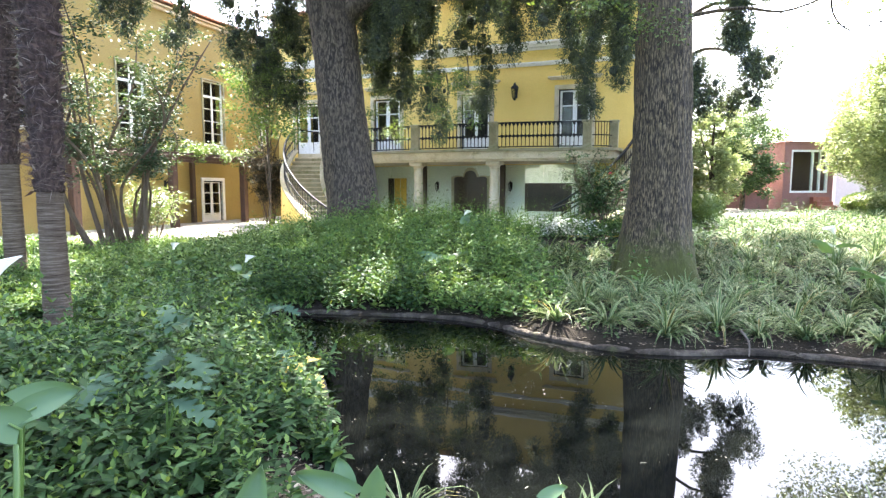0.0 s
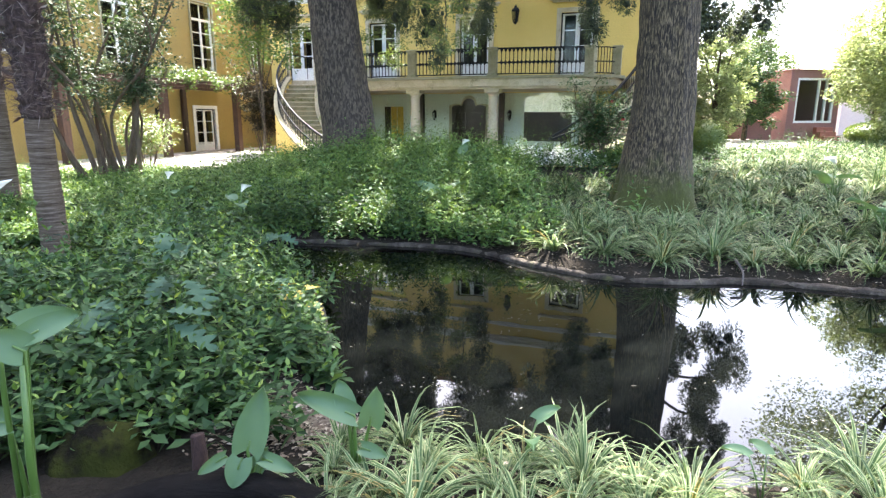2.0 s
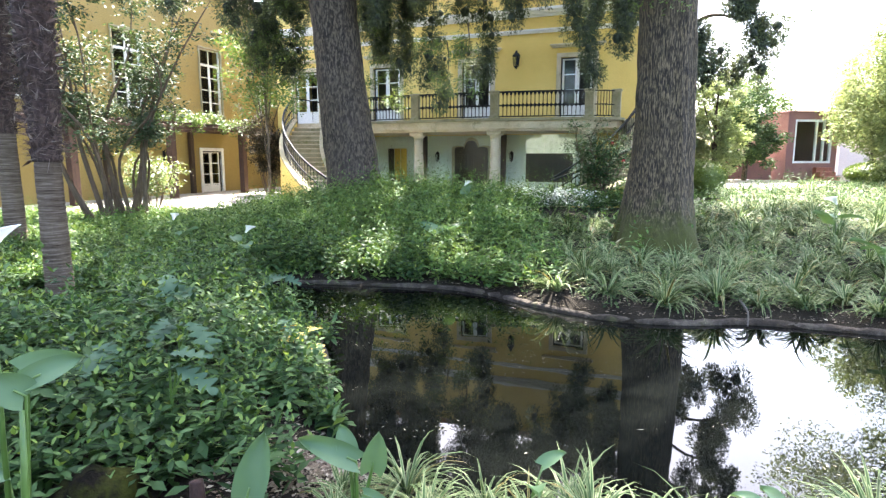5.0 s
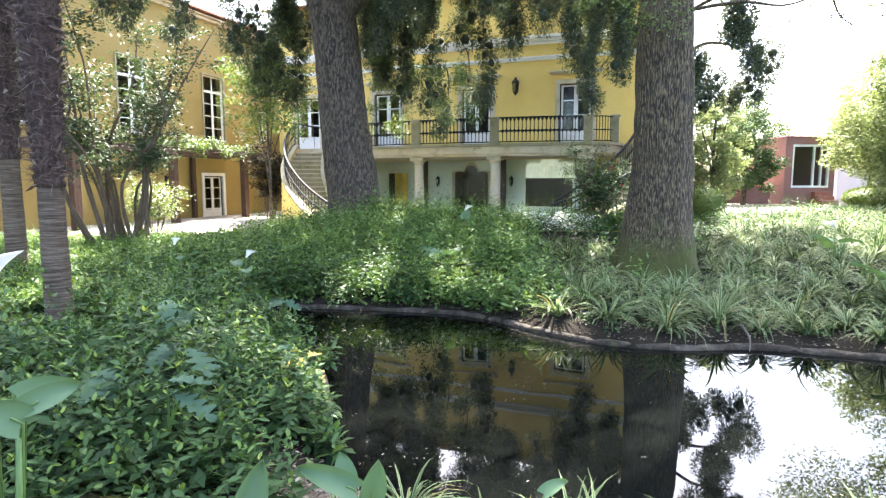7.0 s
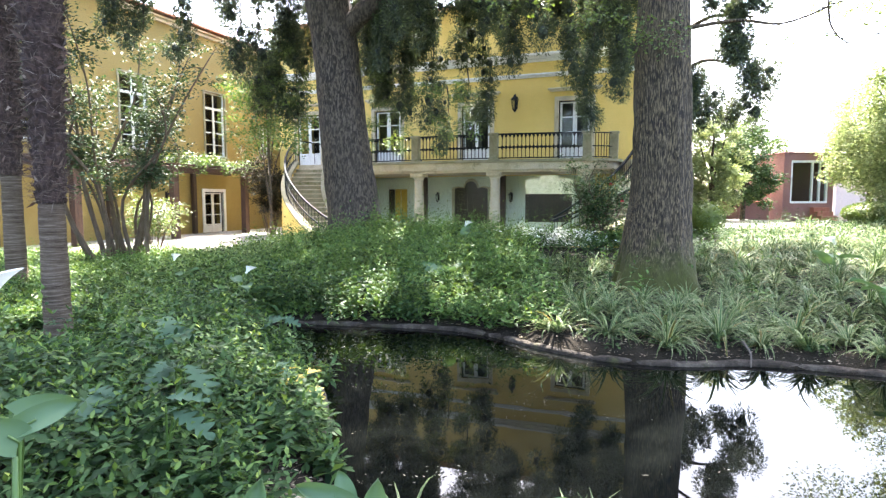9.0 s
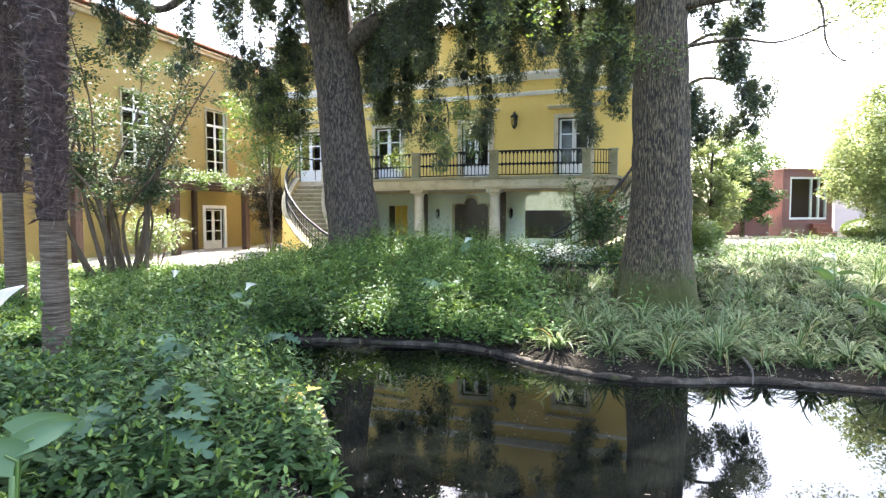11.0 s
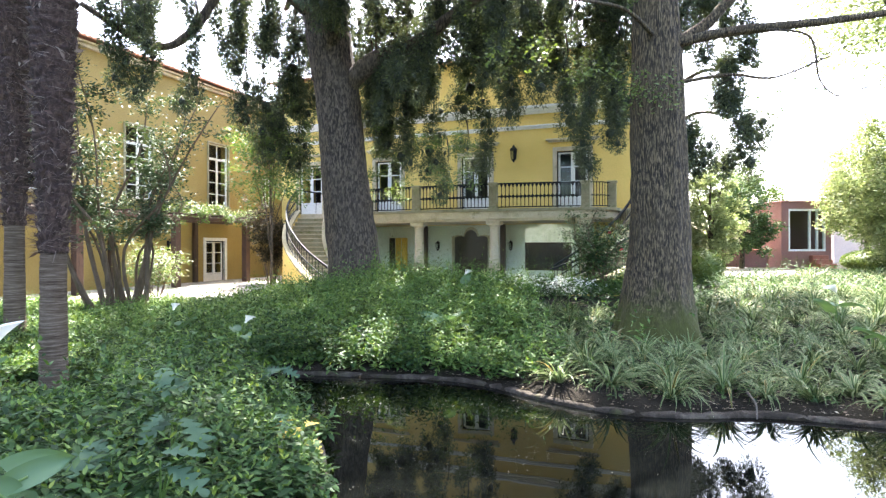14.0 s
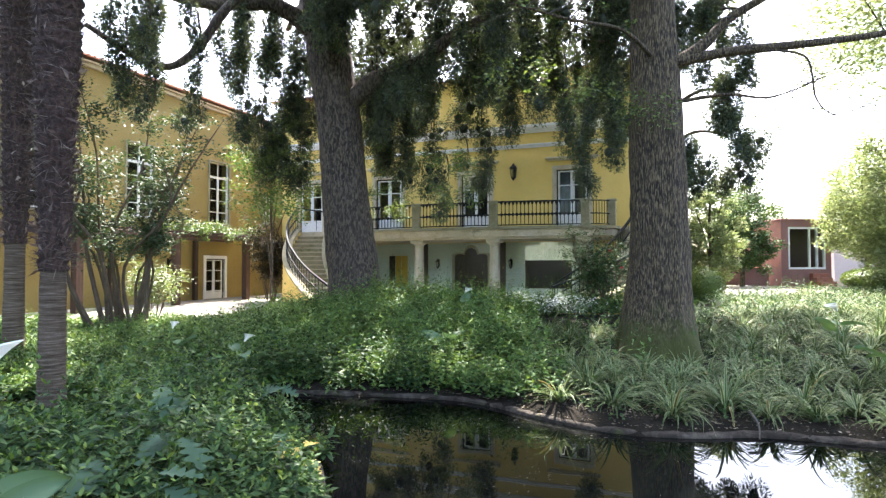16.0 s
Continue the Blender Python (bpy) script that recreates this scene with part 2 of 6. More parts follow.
LOBED = leaf_mat("blue_green_lobed_leaf", (0.030, 0.066, 0.040), (0.048, 0.092, 0.056), (0.06, 0.105, 0.062), 0.65, 0.15, spec=0.15)
CALLA_LEAF = leaf_mat("calla_leaf", (0.077, 0.142, 0.074), (0.108, 0.182, 0.097), (0.130, 0.207, 0.104), 0.5, 0.3, spec=0.3)
CALLA_STEM = leaf_mat("calla_stem", (0.060, 0.120, 0.024), (0.090, 0.162, 0.036), (0.090, 0.162, 0.036), 0.4, 0.2)
PETAL = leaf_mat("white_spathe", (0.703, 0.703, 0.665), (0.779, 0.779, 0.741), (0.779, 0.779, 0.741), 0.5, 0.25, 0.88, (1, 1, 1))
SPADIX = leaf_mat("yellow_spadix", (0.7, 0.45, 0.03), (0.75, 0.5, 0.05), (0.75, 0.5, 0.05), 0.6, 0.0)
CONIFER = leaf_mat("conifer_sprays", (0.041, 0.054, 0.034), (0.080, 0.102, 0.060), (0.170, 0.208, 0.085), 0.7, 0.28, 0.86)
# solid cores in the foliage: the shade within is put into their dark colour
CONIFER_CORE_SHADE = leaf_mat("conifer_core_shade", (0.024, 0.032, 0.020), (0.036, 0.046, 0.029), (0.040, 0.051, 0.030), 0.8, 0.0)
FRESH = leaf_mat("fresh_leaves", (0.070, 0.112, 0.029), (0.122, 0.173, 0.048), (0.166, 0.211, 0.064), 0.5, 0.32)
SHRUB_LEAF = leaf_mat("shrub_leaves", (0.034, 0.058, 0.034), (0.063, 0.098, 0.054), (0.105, 0.149, 0.075), 0.6, 0.2, 0.9, spec=0.2)
CAMELLIA = leaf_mat("camellia_leaves", (0.031, 0.064, 0.029), (0.070, 0.120, 0.049), (0.140, 0.196, 0.070), 0.7, 0.12, spec=0.15)
DEEP_LEAF = leaf_mat("bronze_leaves", (0.018, 0.020, 0.010), (0.045, 0.040, 0.022), (0.09, 0.06, 0.035), 0.7, 0.12, spec=0.15)
RED_PETAL = leaf_mat("red_petals", (0.45, 0.02, 0.04), (0.6, 0.04, 0.07), (0.65, 0.08, 0.1), 0.5, 0.3)
TREE_YELLOW = leaf_mat("yellow_green_foliage", (0.14, 0.185, 0.085), (0.25, 0.295, 0.145), (0.34, 0.37, 0.20), 0.6, 0.5, 0.88, (1.12, 1.12, 0.8))
TREE_GREEN = leaf_mat("garden_tree_foliage", (0.045, 0.085, 0.025), (0.09, 0.15, 0.04), (0.16, 0.22, 0.07), 0.45, 0.4)
HEDGE = leaf_mat("clipped_hedge", (0.05, 0.085, 0.015), (0.11, 0.16, 0.03), (0.19, 0.22, 0.05), 0.5, 0.35)
LITTER = leaf_mat("fallen_leaves", (0.056, 0.036, 0.022), (0.152, 0.120, 0.088), (0.336, 0.296, 0.240), 0.8, 0.1, 0.7)
FLOATING = leaf_mat("floating_petals", (0.109, 0.089, 0.060), (0.208, 0.188, 0.149), (0.298, 0.273, 0.248), 0.7, 0.1)
DEAD = leaf_mat("yellowed_leaf", (0.35, 0.26, 0.05), (0.45, 0.34, 0.07), (0.5, 0.3, 0.08), 0.6, 0.3)

# striped blades: pale margins on both sides of a green middle, by the blade's own width
BLADE, bnt, bb = material("striped_blades")
at = bnt.nodes.new("ShaderNodeAttribute")
at.attribute_name = "across"
stripe = ramp(bnt, at.outputs["Fac"], [(0.0, (0.045, 0.092, 0.026)), (0.46, (0.066, 0.122, 0.036)), (0.64, (0.25, 0.285, 0.135)), (1.0, (0.43, 0.445, 0.24))])
bgeo = bnt.nodes.new("ShaderNodeNewGeometry")
btone = ramp(bnt, bgeo.outputs["Random Per Island"], [(0.0, (0.30, 0.38, 0.28)), (0.4, (0.62, 0.70, 0.58)), (0.75, (1, 1, 1)), (0.93, (1.12, 1.12, 1.05)), (0.95, (0.9, 0.6, 0.4)), (1.0, (0.9, 0.62, 0.4))])
bcol = mix(bnt, 1.0, stripe, btone, "MULTIPLY")
bnt.links.new(bcol, bb.inputs["Base Color"])
bb.inputs["Roughness"].default_value = 0.55
bb.inputs["Specular IOR Level"].default_value = 0.28
btr = bnt.nodes.new("ShaderNodeBsdfTranslucent")
bnt.links.new(bcol, btr.inputs["Color"])
bms = node(bnt, "ShaderNodeMixShader", Fac=0.35)
bnt.links.new(bb.outputs[0], bms.inputs[1])
bnt.links.new(btr.outputs[0], bms.inputs[2])
bnt.links.new(bms.outputs[0], bnt.nodes["Material Output"].inputs[0])

# ---- mesh helpers ----
class Shell:
    """Gathers the vertices and faces of one mesh."""

    def __init__(self):
        self.v, self.f = [], []

    def add(self, verts, faces):
        o = len(self.v)
        self.v += [tuple(p) for p in verts]
        self.f += [tuple(o + i for i in f) for f in faces]
        return self

    def box(self, x0, x1, y0, y1, z0, z1, e=0.0):
        """A box; e: the width of its bevelled edges in plan and at the top."""
        if e <= 0:
            p = [(x, y, z) for z in (z0, z1) for x, y in ((x0, y0), (x1, y0), (x1, y1), (x0, y1))]
            return self.add(p, [(3, 2, 1, 0), (4, 5, 6, 7), (0, 1, 5, 4), (1, 2, 6, 5), (2, 3, 7, 6), (3, 0, 4, 7)])
        ring = [(x0 + e, y0), (x1 - e, y0), (x1, y0 + e), (x1, y1 - e), (x1 - e, y1), (x0 + e, y1), (x0, y1 - e), (x0, y0 + e)]
        cx, cy = (x0 + x1) / 2, (y0 + y1) / 2
        kx, ky = 1 - 2 * e / max(x1 - x0, 1e-6), 1 - 2 * e / max(y1 - y0, 1e-6)
        inner = [(cx + (x - cx) * kx, cy + (y - cy) * ky) for x, y in ring]
        p = [(*q, z0) for q in inner] + [(*q, z0 + e) for q in ring] + [(*q, z1 - e) for q in ring] + [(*q, z1) for q in inner]
        f = [tuple(range(7, -1, -1)), tuple(range(24, 32))]
        for k in range(3):
            f += [(8 * k + i, 8 * k + (i + 1) % 8, 8 * k + 8 + (i + 1) % 8, 8 * k + 8 + i) for i in range(8)]
        return self.add(p, f)

    def lathe(self, profile, n=20, cx=0.0, cy=0.0):
        p = [(cx + r * math.cos(2 * math.pi * i / n), cy + r * math.sin(2 * math.pi * i / n), z) for r, z in profile for i in range(n)]
        f = [(k * n + i, k * n + (i + 1) % n, (k + 1) * n + (i + 1) % n, (k + 1) * n + i) for k in range(len(profile) - 1) for i in range(n)]
        f += [tuple(range(n - 1, -1, -1)), tuple(range((len(profile) - 1) * n, len(profile) * n))]
        return self.add(p, f)

    def tube(self, pts, radii, n=10, wob=None):
        """A tapering tube along points; wob(k, angle, point) scales its radius."""
        pts = [Vector(p) for p in pts]
        side = None
        ring = []
        for k, p in enumerate(pts):
            d = (pts[min(k + 1, len(pts) - 1)] - pts[max(k - 1, 0)]).normalized()
            if side is None:
                side = d.orthogonal().normalized()
                if abs(d.z) > 0.8:
                    side = (Vector((1, 0, 0)) - d * d.x).normalized()
            side = (side - d * side.dot(d)).normalized()
            up = d.cross(side)
            for i in range(n):
                a = 2 * math.pi * i / n
                r = radii[k] * (wob(k, a, p) if wob else 1.0)
                ring.append(p + side * (r * math.cos(a)) + up * (r * math.sin(a)))
        f = [(k * n + i, k * n + (i + 1) % n, (k + 1) * n + (i + 1) % n, (k + 1) * n + i) for k in range(len(pts) - 1) for i in range(n)]
        f += [tuple(range(n - 1, -1, -1)), tuple(range((len(pts) - 1) * n, len(pts) * n))]
        return self.add(ring, f)

    def mesh(self, name, mat, smooth=False):
        me = bpy.data.meshes.new(name)
        me.from_pydata(self.v, [], self.f)
        me.materials.append(mat)
        if smooth:
            me.polygons.foreach_set("use_smooth", [True] * len(me.polygons))
        me.update()
        return me


def part(name, shell, mat, parent=None, label="", smooth=False, at_pose=None):
    data = shell.mesh(name, mat, smooth) if isinstance(shell, Shell) else shell
    ob = new(name, data)
    if parent is not None:
        ob.parent = parent
    if at_pose is not None:
        ob.matrix_basis = at_pose
    return tagged(ob, label) if label else ob


def thing(name, m, label, category, group="", kind=""):
    ob = new(name)
    ob.matrix_basis = m
    return tagged(ob, label, category, group, kind)


def array_mesh(name, verts, faces, mat, smooth=False):
    """A mesh from numpy arrays: verts (n, 3), faces (m, 3 or 4)."""
    k = faces.shape[1]
    me = bpy.data.meshes.new(name)
    me.vertices.add(len(verts))
    me.vertices.foreach_set("co", np.ascontiguousarray(verts, dtype=np.float32).ravel())
    me.loops.add(faces.size)
    me.loops.foreach_set("vertex_index", np.ascontiguousarray(faces, dtype=np.int32).ravel())
    me.polygons.add(len(faces))
    me.polygons.foreach_set("loop_start", np.arange(0, faces.size, k, dtype=np.int32))
    if smooth:
        me.polygons.foreach_set("use_smooth", np.ones(len(faces), dtype=bool))
    me.materials.append(mat)
    me.update(calc_edges=True)
    return me


def unit(a):
    return a / np.maximum(np.linalg.norm(a, axis=-1, keepdims=True), 1e-9)


def leaf_arrays(P, D, U, L, W, fold=0.25, droop=0.15, wide=0.45):
    """Folded leaves of eight triangles: foot P, direction D, upper side U, length L, width W."""
    D = unit(D)
    S = unit(np.cross(D, U))
    U = np.cross(S, D)
    L, W = np.asarray(L)[:, None], np.asarray(W)[:, None]
    sta = [(0.0, 0.0), (0.22, 0.8), (wide + 0.1, 1.0), (1.0, 0.0)]
    mids = [P + D * L * t - U * L * droop * t * t for t, _ in sta]
    V = [mids[0], mids[1], mids[2], mids[3]]
    for k in (1, 2):
        w = sta[k][1]
        for sg in (-1, 1):
            V.append(mids[k] + S * W * (0.5 * w * sg) + U * W * (0.5 * fold * w))
    V = np.stack(V, 1)                      # n, 8, 3: m0 m1 m2 m3 l1 r1 l2 r2
    F = np.array([(0, 1, 4), (0, 5, 1), (1, 2, 6), (1, 6, 4), (1, 5, 7), (1, 7, 2), (2, 3, 6), (2, 7, 3)])
    n = len(P)
    return V.reshape(-1, 3), (F[None] + 8 * np.arange(n)[:, None, None]).reshape(-1, 3)


def chip_arrays(P, D, U, L, W, fold=0.2, tip=0.55):
    """Small leaves of two triangles folded along the middle."""
    D = unit(D)
    S = unit(np.cross(D, U))
    U = np.cross(S, D)
    L, W = np.asarray(L)[:, None], np.asarray(W)[:, None]
    mid = P + D * L * tip + U * W * fold
    V = np.stack([P, mid - S * W * 0.5, P + D * L, mid + S * W * 0.5], 1)
    n = len(P)
    F = np.array([(0, 2, 1), (0, 3, 2)])
    return V.reshape(-1, 3), (F[None] + 4 * np.arange(n)[:, None, None]).reshape(-1, 3)


def join_arrays(items):
    V, F, o = [], [], 0
    for v, f in items:
        V.append(v)
        F.append(f + o)
        o += len(v)
    return np.concatenate(V), np.concatenate(F)


def rng(seed):
    return np.random.default_rng(seed)


def rand_dirs(r, n, zmin=-1.0, zmax=1.0):
    a = r.uniform(0, 2 * np.pi, n)
    z = r.uniform(zmin, zmax, n)
    q = np.sqrt(np.maximum(0, 1 - z * z))
    return np.stack([q * np.cos(a), q * np.sin(a), z], 1)


def spline(ctrl, n, closed=False):
    """Catmull-Rom through control points."""
    c = [np.array(p, float) for p in ctrl]
    m = len(c)
    out = []
    segs = m if closed else m - 1
    for i in range(segs):
        g = (lambda k: c[k % m]) if closed else (lambda k: c[min(max(k, 0), m - 1)])
        p0, p1, p2, p3 = g(i - 1), g(i), g(i + 1), g(i + 2)
        for k in range(n):
            t = k / n
            out.append(0.5 * (2 * p1 + (p2 - p0) * t + (2 * p0 - 5 * p1 + 4 * p2 - p3) * t * t + (3 * p1 - p0 - 3 * p2 + p3) * t ** 3))
    if not closed:
        out.append(c[-1])
    return np.array(out)


def value_noise(x, y, seed, scale):
    """Smooth noise over the plan, 0 to 1."""
    r = rng(seed)
    tab = r.random((64, 64))
    u, v = x / scale + 100.0, y / scale + 100.0
    i, j = np.floor(u).astype(int), np.floor(v).astype(int)
    f, g = u - i, v - j
    f, g = f * f * (3 - 2 * f), g * g * (3 - 2 * g)
    a, b = tab[i % 64, j % 64], tab[(i + 1) % 64, j % 64]
    c, d = tab[i % 64, (j + 1) % 64], tab[(i + 1) % 64, (j + 1) % 64]
    return (a * (1 - f) + b * f) * (1 - g) + (c * (1 - f) + d * f) * g


# ---- ground and pond ----
SHORE = spline([(-3.4, 7.5), (-2.3, 7.55), (-0.96, 7.35), (0.0, 7.15), (0.55, 6.8), (1.0, 6.25), (1.6, 5.75), (2.3, 5.55), (3.1, 5.55),
                (4.1, 5.2), (5.4, 4.7), (6.3, 3.8), (5.6, 2.7), (3.2, 2.45), (2.1, 2.4), (1.2, 2.25), (0.5, 2.4), (-0.1, 2.6), (-0.55, 3.0),
                (-0.75, 3.5), (-0.85, 4.2), (-1.1, 5.0), (-1.7, 5.9), (-2.7, 6.5), (-3.6, 7.0)], 8, True)


def shore_distance(x, y):
    """Metres from the shore line, negative inside the pond."""
    sh = np.shape(x)
    p = np.stack([np.ravel(x), np.ravel(y)], 1)
    best = np.full(len(p), 1e9)
    inside = np.zeros(len(p), bool)
    for a, b in zip(SHORE, np.roll(SHORE, -1, 0)):
        e = b - a
        t = np.clip(((p - a) @ e) / (e @ e), 0, 1)
        best = np.minimum(best, np.hypot(*(p - a - t[:, None] * e).T))
        cross = (a[1] > p[:, 1]) != (b[1] > p[:, 1])
        xi = a[0] + (p[:, 1] - a[1]) * e[0] / (e[1] if abs(e[1]) > 1e-9 else 1e-9)
        inside ^= cross & (p[:, 0] < xi)
    return np.where(inside, -best, best).reshape(sh)


# the planted garden is laid out in its own measure and scaled about the eye by GROW:
# GARDEN is fitted so that the pond's mirror image suits the view, with the pond below the yard
GARDEN, EYE = 1.17, 1.62
GROW = Matrix.Translation((0, 0, EYE)) @ Matrix.Diagonal((GARDEN, GARDEN, GARDEN, 1)) @ Matrix.Translation((0, 0, -EYE))


def basin_z(x, y):
    """Height of the ground: a basin, banks, a low mound before the house, rising to the right."""
    x, y = np.asarray(x, float), np.asarray(y, float)
    d = shore_distance(x, y)
    bank = 0.12 + (0.33 - 0.22 * np.clip((-1.5 - x) / 3.5, 0, 1) * np.clip((y - 7) / 3, 0, 1)) * np.clip(d / 4.5, 0, 1)
    mound = 0.15 * np.exp(-((x - 0.1) / 3.0) ** 2 - ((y - 12.2) / 2.6) ** 2)
    right = 0.22 * np.clip((x - 5) / 9, 0, 1) * np.clip((y - 6) / 6, 0, 1)
    flat = np.clip((y - 14.5) / 4.5, 0, 1) * np.clip((11 - x) / 6, 0, 1)
    z = (bank + mound) * (1 - flat) + right
    z = z + 0.05 * (value_noise(x, y, 5, 1.3) - 0.5) * (1 - flat) 
    z = z * (1 - 0.62 * np.exp(-((x - 3.6) / 2.4) ** 2 - ((y - 8.3) / 2.5) ** 2) - 0.55 * np.exp(-((x + 4.3) / 1.5) ** 2 - ((y - 6.2) / 1.4) ** 2))
    return np.where(d < 0, np.maximum(-0.55, 0.05 + d * 1.6), np.where(d < 0.16, np.minimum(z, 0.04 + 0.3 * d), z))


def land_z(x, y):
    """Height of the ground of the whole place: the garden, going over into the level yard."""
    x, y = np.asarray(x, float), np.asarray(y, float)
    near = EYE + GARDEN * (basin_z(x / GARDEN, y / GARDEN) - EYE)
    w = np.clip((y - 15.0) / 3.4, 0, 1)
    w = w * w * (3 - 2 * w)
    return near * (1 - w) + basin_z(x, y) * w


def ground_z(x, y):
    """Height of the ground in the garden's own measure."""
    return EYE + (land_z(np.asarray(x, float) * GARDEN, np.asarray(y, float) * GARDEN) - EYE) / GARDEN


def axis(lo, hi, step, far):
    mid = np.arange(lo, hi + 1e-6, step)
    out = np.array([3, 8, 18, 40, 90, 200, 450, 1000.0])
    return np.concatenate([(lo - out[out < far])[::-1], mid, hi + out[out < far]])


gx, gy = axis(-18, 22, 0.2, 1200), axis(-6, 40, 0.2, 1200)
GX, GY = np.meshgrid(gx, gy)
GZ = land_z(GX, GY)
idx = np.arange(GX.size).reshape(GX.shape)
quads = np.stack([idx[:-1, :-1], idx[:-1, 1:], idx[1:, 1:], idx[1:, :-1]], -1).reshape(-1, 4)
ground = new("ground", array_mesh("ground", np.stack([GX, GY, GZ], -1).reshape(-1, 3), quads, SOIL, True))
tagged(ground, "dark garden soil with leaf litter and moss", "ground", kind="structure")

wx, wy = np.meshgrid(np.linspace(-4.4, 7.0, 58), np.linspace(1.6, 8.2, 34))
wi = np.arange(wx.size).reshape(wx.shape)
wq = np.stack([wi[:-1, :-1], wi[:-1, 1:], wi[1:, 1:], wi[1:, :-1]], -1).reshape(-1, 4)
water = new("water", array_mesh("water", np.stack([wx, wy, 0 * wx], -1).reshape(-1, 3), wq, WATER, True))
tagged(water, "still black pond water mirroring house and trees", "water", kind="structure")


def pond_kerb():
    """A low rounded concrete rim along the far and side shores."""
    s = Shell()
    r = rng(3)
    pts = SHORE
    n = len(pts)
    prof = [(0.0, -0.30), (-0.012, 0.015), (0.0, 0.034), (0.025, 0.044), (0.09, 0.050), (0.17, 0.048), (0.22, 0.03), (0.23, -0.1)]
    tang = np.roll(pts, -1, 0) - np.roll(pts, 1, 0)
    nrm = np.stack([tang[:, 1], -tang[:, 0]], 1)
    nrm = unit(nrm)
    probe = pts[5] + nrm[5] * 0.05
    if shore_distance(np.array(probe[0]), np.array(probe[1])) < 0:
        nrm = -nrm
    m = len(prof)
    for i in range(n):
        w = 0.5 + 0.14 * r.random() + 0.12 * math.sin(i * 0.11)
        h = 0.004 * r.normal() - 0.003
        s.v += [(pts[i][0] + nrm[i][0] * a * w, pts[i][1] + nrm[i][1] * a * w, z + (h if z > 0 else 0)) for a, z in prof]
    for i in range(n):
        j = (i + 1) % n
        s.f += [(i * m + k, j * m + k, j * m + k + 1, i * m + k + 1) for k in range(m - 1)]
    return s


kerb = part("pond_kerb", pond_kerb(), KERB, smooth=True)
tagged(kerb, "low weathered dark concrete rim round the pond", "kerb", kind="structure")

# pale yard before the house, laid on the ground
yx, yy = np.meshgrid(np.linspace(-16, 14, 76), np.linspace(17.5, 36, 47))
yi = np.arange(yx.size).reshape(yx.shape)
edge = 18.4 + 0.12 * np.abs(yx + 2) * (yx > -2) - 0.36 * np.minimum(0, yx + 3) * 0.0 - 0.5 * np.clip(-3 - yx, 0, 4)
yy2 = np.where(np.arange(yx.shape[0])[:, None] == 0, edge, np.maximum(yy, edge))
yard = new("gravel_yard", array_mesh("gravel_yard", np.stack([yx, yy2, land_z(yx, yy2) + 0.02], -1).reshape(-1, 3),
                                     np.stack([yi[:-1, :-1], yi[:-1, 1:], yi[1:, 1:], yi[1:, :-1]], -1).reshape(-1, 4), GRAVEL, True))
tagged(yard, "sunlit pale gravel yard in front of the house", "yard", kind="structure")

# ---- the yellow house ----
HOUSE = pose(5.10, 23.0, 0, 0, 0, -20)          # along the front, into the house, up; foot of the right-hand door's axis
MID = -4.0                                      # the middle of front and balcony
DECK = 3.05                                     # balcony floor


def wall_shell(a0, a1, z0, z1, b0, b1, holes):
    """A wall along a with thickness b0..b1 and rectangular holes (a0, a1, z0, z1) through it."""
    s = Shell()
    A = sorted({a0, a1, *[h[0] for h in holes], *[h[1] for h in holes]})
    Z = sorted({z0, z1, *[h[2] for h in holes], *[h[3] for h in holes]})
    A, Z = [a for a in A if a0 <= a <= a1], [z for z in Z if z0 <= z <= z1]

    def solid(i, j):
        if not (0 <= i < len(A) - 1 and 0 <= j < len(Z) - 1):
            return False
        ca, cz = (A[i] + A[i + 1]) / 2, (Z[j] + Z[j + 1]) / 2
        return not any(h[0] < ca < h[1] and h[2] < cz < h[3] for h in holes)
    for i in range(len(A) - 1):
        for j in range(len(Z) - 1):
            if not solid(i, j):
                continue
            x0, x1, y0, y1 = A[i], A[i + 1], Z[j], Z[j + 1]
            s.add([(x0, b0, y0), (x1, b0, y0), (x1, b0, y1), (x0, b0, y1)], [(0, 1, 2, 3)])
            s.add([(x0, b1, y0), (x1, b1, y0), (x1, b1, y1), (x0, b1, y1)], [(3, 2, 1, 0)])
            if not solid(i - 1, j):
                s.add([(x0, b0, y0), (x0, b1, y0), (x0, b1, y1), (x0, b0, y1)], [(3, 2, 1, 0)])
            if not solid(i + 1, j):
                s.add([(x1, b0, y0), (x1, b1, y0), (x1, b1, y1), (x1, b0, y1)], [(0, 1, 2, 3)])
            if not solid(i, j - 1):
                s.add([(x0, b0, y0), (x1, b0, y0), (x1, b1, y0), (x0, b1, y0)], [(3, 2, 1, 0)])
            if not solid(i, j + 1):
                s.add([(x0, b0, y1), (x1, b0, y1), (x1, b1, y1), (x0, b1, y1)], [(0, 1, 2, 3)])
    return s


def frame_shell(w, h, t, b0, b1, sill=True):
    """A rectangular surround about an opening w by h (foot at 0), t wide."""
    s = Shell()
    s.box(-w / 2 - t, -w / 2, b0, b1, 0, h, 0.008).box(w / 2, w / 2 + t, b0, b1, 0, h, 0.008)
    s.box(-w / 2 - t, w / 2 + t, b0, b1, h + 0.001, h + t, 0.008)
    if sill:
        s.box(-w / 2 - t - 0.04, w / 2 + t + 0.04, b0 - 0.05, b1, -0.1, -0.001, 0.01)
    return s


